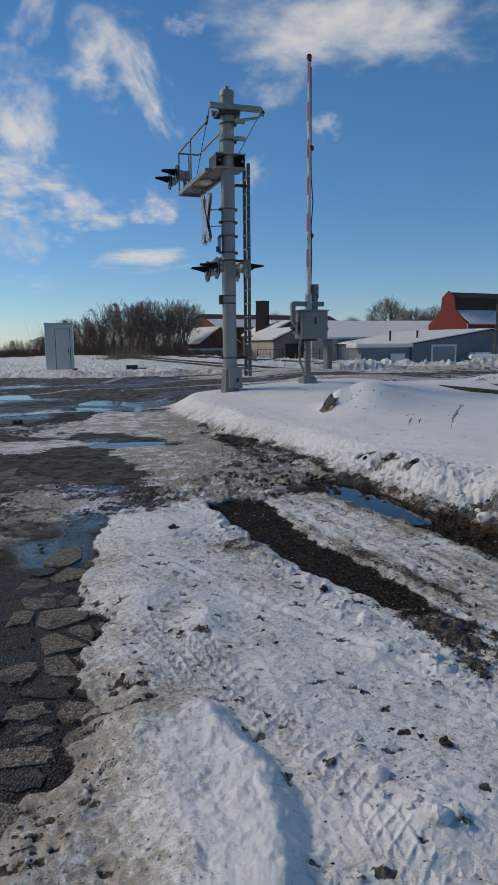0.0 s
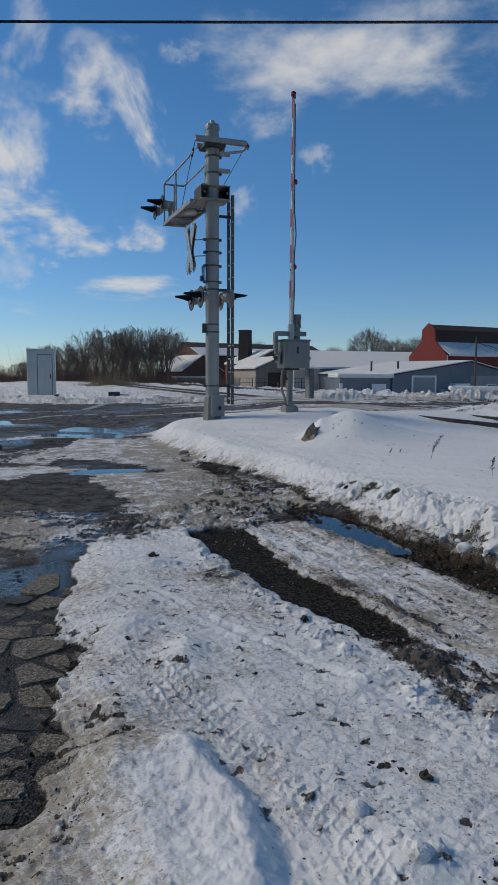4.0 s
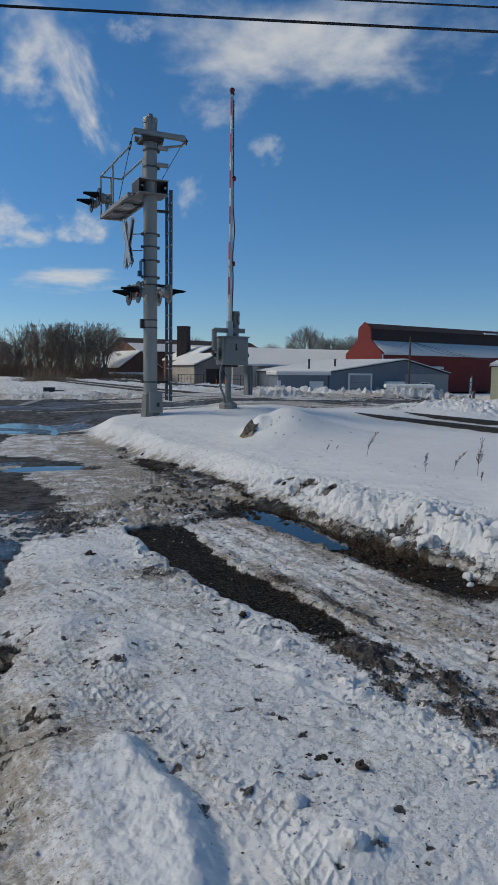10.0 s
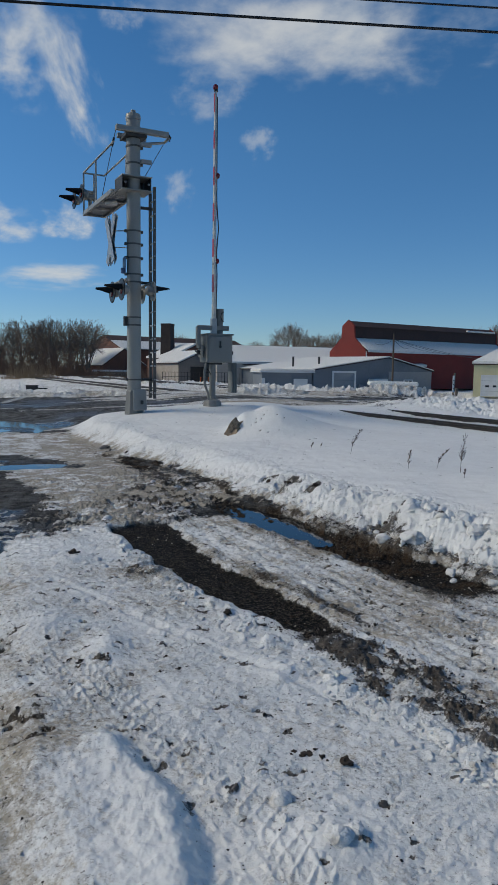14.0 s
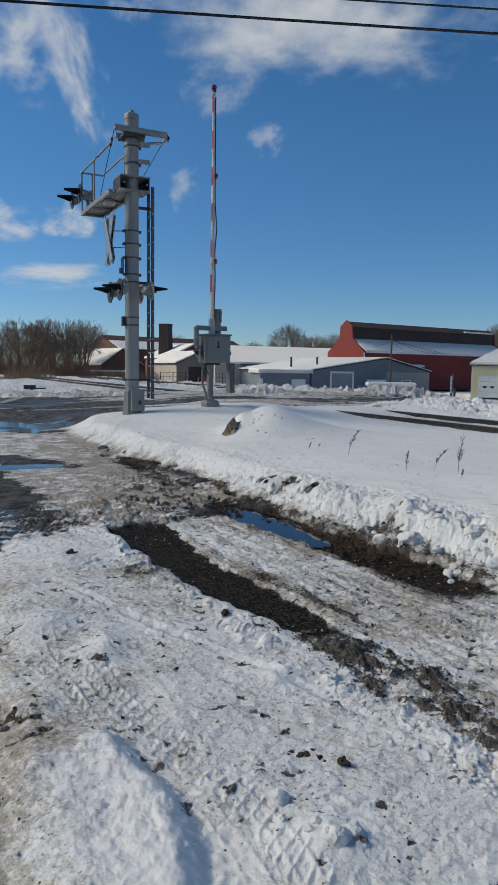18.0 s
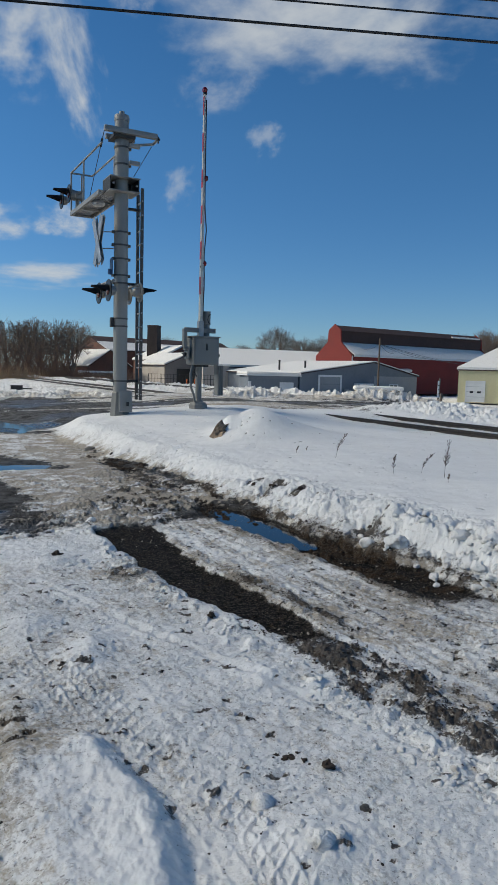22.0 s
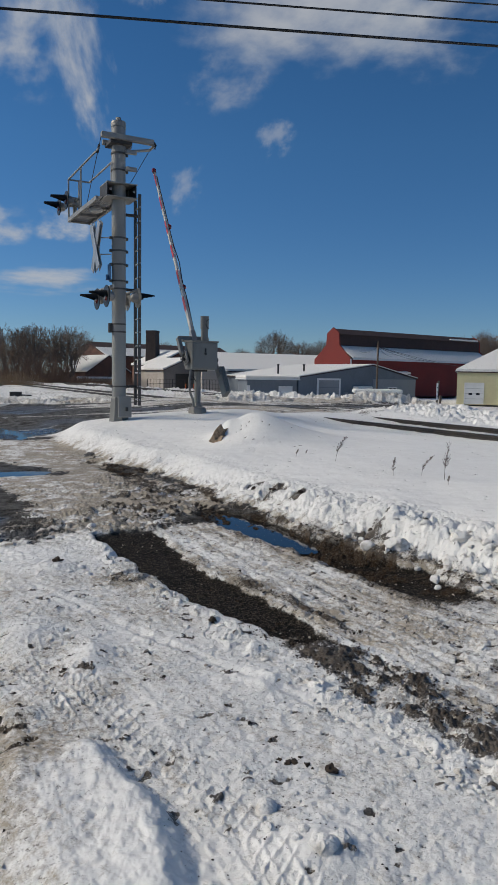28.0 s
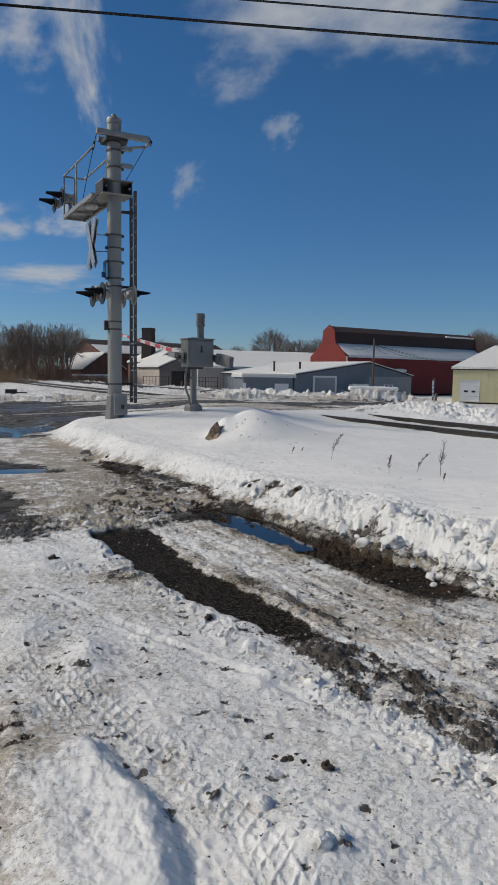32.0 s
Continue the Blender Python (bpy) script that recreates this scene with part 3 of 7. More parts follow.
def ground_fields(x, y):
    """Height and cover of the ground at any place."""
    u, v = x * RX + y * RY, x * HX + y * HY
    r = np.hypot(x, y)
    n_big = fbm(x, y, 0.25, 4, 3)
    n_mid = fbm(x, y, 1.3, 4, 11)
    n_fine = fbm(x, y, 7.0, 4, 21)
    n_tiny = fbm(x, y, 26.0, 3, 31)
    # ripples pressed by tyres, drawn out along the drive
    along_t, across_t = x * 0.45 - y * 0.89, x * 0.89 + y * 0.45
    n_rip = fbm(along_t * 2.2, across_t * 0.8, 9.0, 4, 25)
    # the lie of the land: up to the crossing, then down to the town beyond the tracks
    base = 0.30 * step(-4, 10, u) * step(12, 19, v) + 0.12 * step(14, 24, v)
    base = base * (1 - step(13, 30, u)) - 2.0 * step(14, 45, u) * step(20, 60, r) + 0.12 * step(13, 30, u)
    base += (n_big - 0.5) * 0.10 * step(8, 30, r)
    rag = (n_mid - 0.5) * 0.34 + (n_fine - 0.5) * 0.22
    left = line_dist(x, y, LEFT_EDGE) + (n_mid - 0.5) * 0.10 + (n_fine - 0.5) * 0.16
    s1, s2 = line_dist(x, y, TRACK_1), line_dist(x, y, TRACK_2)
    t1 = np.abs(s1) + (n_mid - 0.5) * 0.12 + (n_fine - 0.5) * np.where(s1 < 0, 0.16, 0.14)
    t2 = np.abs(s2) + (n_mid - 0.5) * 0.20 + (n_fine - 0.5) * 0.18
    toe_line = -line_dist(x, y, BANK_TOE)
    toe = toe_line + (n_mid - 0.5) * 0.40 + (n_fine - 0.5) * 0.16
    bank = step(0.0, 0.5, toe)
    clods_a, clods_b, clods_c = cells(x, y, 4.2, 101), cells(x, y, 10.0, 104), cells(x, y, 24.0, 107)
    far_edge = 26.0 + 6 * step(6, -2, u)
    road = step(16.3, 17.3, v + (n_mid - 0.5) * 1.2) * (1 - step(far_edge, far_edge + 1.2, v + (n_mid - 0.5) * 1.0))
    near_side = (1 - bank) * (1 - step(15.5, 17.0, v))
    apron_on = step(6.2, 7.4, y - 0.5 * x + rag)
    # patches of slush and bare asphalt on the apron
    apron_n = fbm(u * 0.5 + n_mid * 0.4, v * 0.9, 1.1, 5, 41)
    apron = 0.34 + 0.10 * step(-3.5, -2.0, x) + (apron_n - 0.5) * 1.5
    for pts, amount in ((SLUSH_A, 0.85), (SLUSH_C, 0.75), (LIGHT_B, 0.75), (TONGUE, 0.95), (MIRE, 0.55), (WET_BIG, -1.0), (DARK_B, -0.8), (DARK_C, -0.8), (LENS_D, -1.3)):
        apron = apron + amount * step(-0.18, 0.18, inside(x, y, pts) + rag * 1.1)
    apron = apron + 0.35 * np.exp(-(((x - 0.35 + 0.42 * (y - 9.3)) / 0.7) ** 2 + ((y - 9.3) / 1.8) ** 2))
    apron = apron + (fbm(u * 1.4, v * 2.4, 1.3, 5, 43, 0.65) - 0.5) * 1.3 + (fbm(u * 1.6, v * 2.4, 5.0, 4, 44, 0.65) - 0.5) * 1.5 + (n_tiny - 0.5) * 0.7
    drive = step(-0.05, 0.07, left)
    film = np.maximum(step(-0.15, 0.15, inside(x, y, FILM) + rag), step(-0.15, 0.1, inside(x, y, FILM_2) + rag * 0.6))
    grey = step(-0.3, 0.3, inside(x, y, SLUSH_L) + rag * 1.5)
    leftside = 0.16 + 0.36 * grey + 0.3 * (fbm(x, y, 2.1, 4, 51) - 0.5)
    drive = drive + (1 - drive) * np.clip(leftside, 0, 1)
    cover = drive * (1 - apron_on) + np.clip(apron, 0, 1) * apron_on
    wheel1 = step(0.30, 0.20, t1 - 0.06 * step(5.8, 6.6, y) + 0.10 * step(4.5, 3.8, y) - 0.12 * step(3.7, 2.9, y)) * step(7.2, 6.5, y + (n_mid - 0.5) * 0.8 + (n_fine - 0.5) * 0.5)
    fade1 = 1 - 0.62 * step(4.0, 3.3, y + (n_mid - 0.5) * 1.2 + (n_fine - 0.5) * 0.8)
    wheel2 = step(0.36, 0.20, t2 + 0.16 * step(7.4, 8.4, y)) * (1 - 0.8 * bank * step(7.0, 8.0, y)) * (1 - 0.6 * step(5.2, 4.2, y + (n_mid - 0.5)))
    cover = cover * (1 - 0.97 * wheel1 * fade1) * (1 - (0.95 - 0.75 * step(7.4, 8.4, y)) * wheel2)
    cover = np.maximum(cover * near_side, step(-0.03, 0.10, toe))
    streak = fbm(u * 0.25, v * 2.2, 1.0, 4, 61)
    cover = np.where(road > 0.02, cover * (1 - road) + road * np.clip(-0.02 + 1.7 * (streak - 0.5) + step(4.5, 8.0, u) * (0.75 - 0.95 * np.exp(-((v - 22.5) / 0.9) ** 2)) + 0.8 * (n_fine - 0.5), 0, 1), np.where(v > 16.0, 1.0, cover))
    # earth laid bare or churned into slush
    soil_n = fbm(x, y, 6.0, 5, 63, 0.68)
    lane = fbm(s1 * 7.0, along_t * 0.55, 1.0, 4, 65, 0.55)
    spots = fbm(x * 0.8, y * 1.25, 17.0, 2, 67)
    earth = wheel1 * step(4.3, 3.3, y + (n_mid - 0.5)) * np.clip(0.44 + 2.4 * (soil_n - 0.46) + 1.3 * (n_tiny - 0.5), 0, 1)
    earth = np.maximum(earth, wheel2 * np.clip(0.30 + 0.25 * step(5.0, 5.8, y) * step(8.2, 7.2, y) + 3.4 * (soil_n - 0.47), 0, 1) * (1 - bank) * step(14.5, 12.5, y))
    brown = np.exp(-(((x - 0.12) / 0.62) ** 2 + ((y - 8.2) / 1.5) ** 2)) * near_side
    earth = np.maximum(earth, brown * np.clip(0.20 + 3.4 * (soil_n - 0.47), 0, 1))
    mire = step(-0.3, 0.3, inside(x, y, MIRE) + rag * 1.4)
    earth = np.maximum(earth, mire * np.clip(0.04 + 0.26 * step(-0.4, 0.1, x) + 2.2 * (soil_n - 0.47) + 1.0 * (n_tiny - 0.5), 0, 1))
    strip = step(0.10, 0.32, -s1) * (1 - bank) * step(7.6, 6.4, y) * (1 - wheel2)
    earth = np.maximum(earth, strip * np.clip(0.06 + 1.7 * (lane - 0.50) + 1.0 * (soil_n - 0.5) + 0.30 * step(0.75, 0.35, t2), 0, 1))
    foot = np.exp(-((toe + 0.06) / 0.08) ** 2) * step(14.5, 12.0, y) * step(3.0, 4.2, y)
    earth = np.maximum(earth, foot * np.clip(0.42 + 3.2 * (soil_n - 0.46), 0, 1))
    rim_n = np.exp(-(((x + 0.12) / 0.24) ** 2 + ((y - 5.12) / 0.25) ** 2))
    earth = np.maximum(earth, np.clip(rim_n, 0, 1) * np.clip(0.3 + 3.2 * (soil_n - 0.45), 0, 1))
    earth = np.maximum(earth, near_side * apron_on * np.exp(-((cover - 0.45) / 0.2) ** 2) * np.clip(0.16 + 2.2 * (soil_n - 0.5), 0, 1))
    zone = np.clip(0.35 + 0.65 * step(0.9, 0.2, left) * step(4.6, 3.6, y) + 1.3 * (fbm(x, y, 1.7, 3, 69) - 0.5), 0, 1) * near_side * (1 - apron_on)
    pits = step(0.0, 0.05, spots - 0.835 + 0.13 * zone)
    for cx, cy, q in ((-0.56, 2.15, 0.026), (-0.67, 2.08, 0.021), (-0.66, 1.99, 0.024), (-0.61, 2.04, 0.016), (-0.57, 1.96, 0.016), (-0.66, 1.9, 0.019), (-0.52, 2.13, 0.019), (-0.51, 2.32, 0.041), (-0.52, 2.24, 0.018), (-0.35, 2.43, 0.029), (-0.61, 2.63, 0.052), (-0.42, 2.49, 0.027), (-0.68, 1.86, 0.026), (-0.74, 2.0, 0.024), (-0.42, 3.47, 0.041), (-0.63, 1.86, 0.022), (-0.48, 2.93, 0.035), (-0.2, 3.17, 0.032)):
        pits = np.maximum(pits, 0.85 * step(1.0, 0.5, np.hypot(x - cx, (y - cy) * 1.2) / q + (n_fine - 0.5) * 2.4 + (n_tiny - 0.5) * 1.6))
    earth = np.maximum(earth, 0.72 * pits)
    # dirt trodden into the snow
    m_strip = step(-0.05, 0.30, -s1) * (1 - bank)
    dirt = 0.39 + 0.25 * m_strip - 0.30 * m_strip * step(0.54, 0.64, lane) + 0.27 * apron_on * (1 - bank) + (n_rip - 0.5) * 0.35 * apron_on * (1 - bank)
    dirt = dirt + 0.12 * mire + 0.10 * wheel1 + 0.10 * step(0.7, 0.3, t2)
    dirt = dirt + 0.10 * step(0.22, 0.02, np.abs(toe)) - 0.34 * step(-0.06, 0.14, toe) * step(17.5, 16.0, v)
    dirt = dirt - 0.20 * np.exp(-((-s1 - 0.62) / 0.16) ** 2) * (n_mid * 1.4) * (1 - bank)
    dirt = dirt + 0.20 * step(1.0, 0.15, left) * (1 - apron_on) * step(-0.3, 0.3, 3.9 - y + rag) + 0.16 * step(0.5, 0.0, left) * (1 - apron_on) + (n_rip - 0.5) * 0.3 * m_strip + (lane - 0.5) * 1.2 * m_strip + (fbm(u * 1.8, v * 3.2, 2.6, 5, 45, 0.6) - 0.5) * 1.5 * apron_on * (1 - bank) + 0.4 * grey * step(0.1, -0.1, left)
    dirt = dirt + 0.22 * step(0.15, -0.25, x) * step(3.4, 2.4, y) * step(0.35, 0.6, n_mid) * (1 - apron_on)
    dirt = dirt + 0.30 * np.exp(-(((x + 0.15) / 0.30) ** 2 + ((y - 5.1) / 0.28) ** 2))
    dirt = dirt + 0.22 * step(16.0, 18, v) * step(36, 26, v) + 0.02 * step(17, 20, u) * step(30, 25, u)
    dirt = np.clip(dirt + (fbm(x, y, 0.9, 4, 71) - 0.5) * 0.55 + (fbm(x, y, 3.5, 3, 73) - 0.5) * 0.35, 0, 1)
    big_wet = step(-0.4, 0.6, inside(x, y, WET_BIG) + rag * 2)
    wet = np.clip(film * (0.45 + 0.6 * n_mid) + big_wet * np.clip(0.15 + 2.2 * (fbm(u * 0.3, v, 0.5, 4, 83) - 0.42), 0, 1) + step(0.50, 0.70, fbm(x, y, 0.55, 3, 81)) * 0.5 + 0.10 * wheel2 + 0.42 * step(0.05, -0.1, left) * step(-1.1, -0.5, left) * step(5.6, 4.8, y), 0, 1) * (1 - 0.8 * wheel1)
    # relief of the snow, with the raised slab in the foreground
    rut = line_dist(x, y, RUT) + (n_fine - 0.5) * 0.05
    ridge = step(-0.02, 0.11, rut) * step(0.58, 0.34, rut + (n_mid - 0.5) * 0.25) * step(2.85, 2.55, y + (n_mid - 0.5) * 0.3)
    calm = ridge
    lay = step(0.30, 0.70, cover)
    thick = (0.045 * step(-0.02, 0.25, left) + 0.02) * (1 - 0.75 * m_strip)
    z = base + lay * thick * (1 - bank) * (1 - 0.6 * apron_on)
    z += lay * (1 - bank) * ((n_mid - 0.5) * 0.030 + (n_rip - 0.5) * 0.012 * (1 - 0.4 * m_strip) - np.abs(n_fine - 0.5) * 0.013) * (1 - 0.6 * calm) + (n_tiny - 0.5) * (0.007 * lay * (1 - 0.7 * calm) + 0.005) * (1 - bank) - 0.012 * pits * (1 - ridge)
    z += lay * m_strip * near_side * step(9.0, 7.0, y) * ((fbm(s1 * 9.0, along_t * 2.0, 2.0, 4, 33, 0.65) - 0.5) * 0.032 - np.abs(n_tiny - 0.5) * 0.012)
    z += lay * (1 - bank) * apron_on * ((n_rip - 0.5) * 0.022 + (n_fine - 0.5) * 0.022 - np.abs(n_tiny - 0.5) * 0.02) * step(15.0, 12.5, v)
    scales = np.abs(fbm(x * 0.9 - y * 0.3, y * 2.0, 11.0, 3, 35) - 0.5)
    z += lay * (1 - bank) * (1 - ridge) * (0.002 - scales * 0.013) * step(0.40, 0.62, fbm(x, y, 0.8, 3, 36)) * (1 - apron_on)
    z += earth * (1 - bank) * (1 - ridge) * ((soil_n - 0.5) * 0.05 + (fbm(x, y, 19.0, 3, 64) - 0.5) * 0.035)
    z += earth * (1 - bank) * (1 - ridge) * (clods_b * 0.016 + clods_c * 0.016)
    z += apron_on * near_side * step(15.0, 12.0, y) * (clods_b * 0.010 * step(0.48, 0.60, n_mid) + clods_c * 0.010 * step(0.45, 0.6, soil_n))
    z += mire * (clods_b * 0.012 + clods_c * 0.010) * step(0.46, 0.60, n_mid)
    chop = step(0.42, 0.66, fbm(x, y, 1.1, 3, 37))
    chips = np.abs(fbm(x, y, 15.0, 3, 39) - 0.5)
    z += lay * (1 - bank) * (1 - ridge) * chop * (0.002 - chips * 0.020) * (1 - 0.6 * m_strip * step(3.5, 4.5, y))
    z -= 0.022 * wheel1 * (1 - 0.5 * step(4.2, 2.9, y)) + (0.080 - 0.05 * step(7.6, 8.6, y)) * wheel2
    rim = np.exp(-((t1 - 0.36) / 0.08) ** 2)
    clump = step(0.45, 0.65, fbm(x, y, 11.0, 3, 27))
    z += rim * (0.004 + 0.024 * clump) * (s1 > 0) * (1 - apron_on) + 0.035 * clump * wheel1 * step(4.4, 3.2, y) * n_mid
    z += m_strip * step(0.30, 0.60, t1) * (clump * 0.008 * step(4.5, 3.5, y) + 0.012 * (n_rip - 0.5)) * near_side * step(9, 6, y)
    # the bank
    on_bank = step(17.8, 15.8, v)
    slope = step(-0.10, 0.62, toe_line + (n_mid - 0.5) * 0.30)
    z += slope * on_bank * (0.27 + 0.11 * step(0.3, 2.5, toe) + 0.06 * step(10, 15, y) + 0.07 * step(4.5, 7.5, u) * step(11, 14, v))
    crumble = step(0.85, 0.25, np.abs(toe_line - 0.30)) * step(-0.05, 0.15, toe_line + (n_mid - 0.5) * 0.2) * on_bank * (0.35 + 0.65 * step(9.5, 6.5, y))
    z += crumble * (clods_a * 0.034 * step(0.42, 0.58, n_mid) + clods_b * 0.026 + clods_c * 0.014 - 0.03 + (n_mid - 0.5) * 0.12 + (n_tiny - 0.5) * 0.02)
    z += bank * on_bank * step(1.3, 0.4, toe) * step(7.2, 5.4, y) * clods_a * 0.06 * step(0.40, 0.56, fbm(x, y, 1.9, 3, 47))
    z += bank * (1 - crumble) * on_bank * ((fbm(x, y, 0.8, 3, 29) - 0.5) * 0.07 + (n_fine - 0.5) * 0.004)
    # the mound by the boulder, and a shallow hollow
    z += 0.44 * 0.9 * np.exp(-(((x - 2.02) / 0.58) ** 2 + ((y - 12.35) / 0.75) ** 2)) + 0.20 * np.exp(-(((x - 2.75) / 0.8) ** 2 + ((y - 12.3) / 0.8) ** 2)) + 0.06 * np.exp(-(((x - 2.6) / 0.5) ** 2 + ((y - 12.9) / 0.4) ** 2))
    z += 0.15 * np.exp(-(((x - 1.56) / 0.17) ** 2 + ((y - 12.25) / 0.30) ** 2))
    z -= 0.08 * np.exp(-(((x - 4.2) / 2.0) ** 2 + ((y - 8.4) / 1.3) ** 2))
    heap = np.exp(-(((x - 2.75) / 0.9) ** 2 + ((y - 21.0) / 0.7) ** 2))
    z += heap * (0.16 + clods_a * 0.22 + clods_b * 0.10)
    dirt = dirt + 0.45 * heap
    # raised slab of snow with a cut edge in the foreground
    z += ridge * (0.062 + 0.05 * (n_mid - 0.5) + (n_fine - 0.5) * 0.022 + (n_tiny - 0.5) * 0.010 + 0.02 * step(0.30, 0.05, rut))
    for cx, cy, sx, sy, hh in ((-0.24, 3.62, 0.12, 0.24, 0.055), (-0.5, 3.02, 0.10, 0.05, 0.03), (-0.62, 4.0, 0.14, 0.2, 0.04), (0.62, 3.25, 0.10, 0.16, 0.03), (-0.62, 5.35, 0.16, 0.12, 0.05), (0.55, 2.0, 0.14, 0.12, 0.03)):
        blob = np.exp(-(((x - cx) / sx) ** 2 + ((y - cy) / sy) ** 2))
        z += blob * hh * (0.6 + 0.8 * n_mid)
        dirt = dirt - 0.22 * blob
    cover = np.maximum(cover, ridge)
    dirt = dirt - 0.24 * ridge
    # tyre prints: thin ridges left between the lugs
    for pts, phase in ((TREAD, 0.0), (TREAD_2, 1.0)):
        q = line_dist(x, y, pts) + (n_mid - 0.5) * 0.05
        on = step(0.14, 0.11, np.abs(q)) * (1 - ridge) * np.maximum(step(0.46, 0.60, n_mid), step(3.0, 2.7, y) * (phase == 0.0)) * (y < 3.9) * drive
        p = (along_t + phase + np.abs(q) * 0.55 + np.where(q > 0, 0.034, 0.0) + (n_fine - 0.5) * 0.035) / 0.072
        lug = np.exp(-((p - np.floor(p) - 0.5) * 0.072 / 0.011) ** 2)
        seam = np.exp(-((np.abs(np.abs(q) - 0.065) - 0.03) / 0.009) ** 2)
        z += on * (np.maximum(lug, seam * 0.7) * 0.0080 * (0.3 + 1.3 * n_fine) - 0.004)
    q = line_dist(x, y, GROOVE) + (n_mid - 0.5) * 0.04
    z += (0.004 * np.exp(-((np.abs(q) - 0.045) / 0.018) ** 2) - 0.006 * np.exp(-(q / 0.03) ** 2)) * (y < 5.2) * (1 - wheel1)
    dirt = dirt - 0.06 * np.exp(-(q / 0.12) ** 2) * (y < 5.2)
    # banks thrown up by the plough along the far kerb and beyond the tracks
    lumps = fbm(x, y, 0.7, 5, 91)
    z += np.exp(-((v - far_edge - 2.0) / 1.1) ** 2) * (0.15 + 0.35 * n_mid + 0.5 * (lumps - 0.5) + 0.22 * cells(x, y, 1.6, 111) + 0.08 * clods_a) * step(34, 20, u) * 0.42
    z += np.exp(-((u - 21 - 2 * n_big) / 3.0) ** 2) * (0.05 + 0.8 * lumps + 0.9 * (n_mid - 0.5) - 1.0 * np.abs(fbm(x, y, 2.6, 3, 92) - 0.5) - 0.3 * np.abs(n_fine - 0.5) + 0.34 * cells(x, y, 0.8, 115) + 0.07 * clods_a) * 0.50 * step(17, 24, r) * (1 - road)
    z += step(25, 60, r) * (n_big - 0.5) * 0.3
    z += np.maximum(step(16.8, 18.0, v), step(11.9, 13.2, u)) * lay * ((n_mid - 0.5) * 0.30 - np.abs(n_fine - 0.5) * 0.26) * step(90, 50, r) * (1 - 0.75 * road)
    # broken snow between the gate and the rails
    for u0, zt in ((10.05, 0.405), (17.2, 0.26)):
        k = step(u0 - 2.2, u0 - 0.2, u) * step(u0 + 2.3, u0 + 1.6, u)
        flush = step(13.5, 15.5, v) * step(31, 28.5, v) * 0.115
        z = z * (1 - k) + (zt + flush + (n_mid - 0.5) * 0.05) * k
        dirt = dirt + 0.12 * k
    rough = step(6.4, 8.0, u) * step(17.5, 19.0, u + 7) * step(6, 14, v) * step(30, 20, v) * step(15, 12.5, u)
    z += rough * (clods_a * 0.06 + (lumps - 0.5) * 0.30 + (n_mid - 0.5) * 0.16 - np.abs(n_fine - 0.5) * 0.26 + (n_tiny - 0.5) * 0.04) * step(10.0, 9.0, u)
    dirt = dirt + rough * 0.22
    z += step(12.2, 13.2, u) * step(24, 20, u) * step(60, 45, r) * (1 - 0.8 * road) * (cells(x, y, 1.7, 119) * 0.10 + clods_a * 0.05 + clods_b * 0.03)
    earth = np.maximum(earth, rough * 0.55 * step(0.52, 0.66, soil_n * 0.5 + n_mid * 0.5) * step(14, 16, v))
    for cx, cy, q in ((1.62, 8.25, 0.30), (1.86, 7.75, 0.20), (2.16, 6.22, 0.24), (2.75, 6.12, 0.16), (1.42, 8.55, 0.20), (0.3, 10.75, 0.2)):
        hole = step(0.9, 0.45, np.hypot((x - cx) / q, (y - cy) / (q * 0.8)) + (n_fine - 0.5) * 1.6 + (n_tiny - 0.5) * 0.6)
        earth = np.maximum(earth, hole * np.clip(0.5 + 2.4 * (soil_n - 0.42), 0, 1))
        z -= hole * (0.03 + 0.10 * (n_fine - 0.4))
    earth = earth * (1 - ridge)
    for pts, level in POOLS:
        shore = inside(x, y, pts)
        k = step(-1.3, -0.35, shore)
        z = z * (1 - k) + (level + 0.014 + (n_tiny - 0.5) * 0.008) * k
        k = step(-0.22, 0.16, shore + rag * 0.7)
        z -= 0.045 * k
        cover, earth, wet = cover * (1 - k), earth * (1 - k), np.maximum(wet, 0.9 * k)
    even = step(0.5, 1.1, toe) * on_bank + 0.7 * ridge + 0.3 * step(25, 50, r)
    salt = np.clip(0.75 * road + 0.85 * grey + 0.45 * apron_on * (1 - 0.6 * big_wet) + 0.26 - 0.16 * step(0.1, -0.1, left) * step(6.0, 5.0, y), 0, 1) * (1 - wheel1) * (1 - wheel2)
    return z, np.clip(cover, 0, 1), np.clip(dirt, 0, 1), wet, np.clip(even, 0, 1), salt, np.clip(earth, 0, 1)


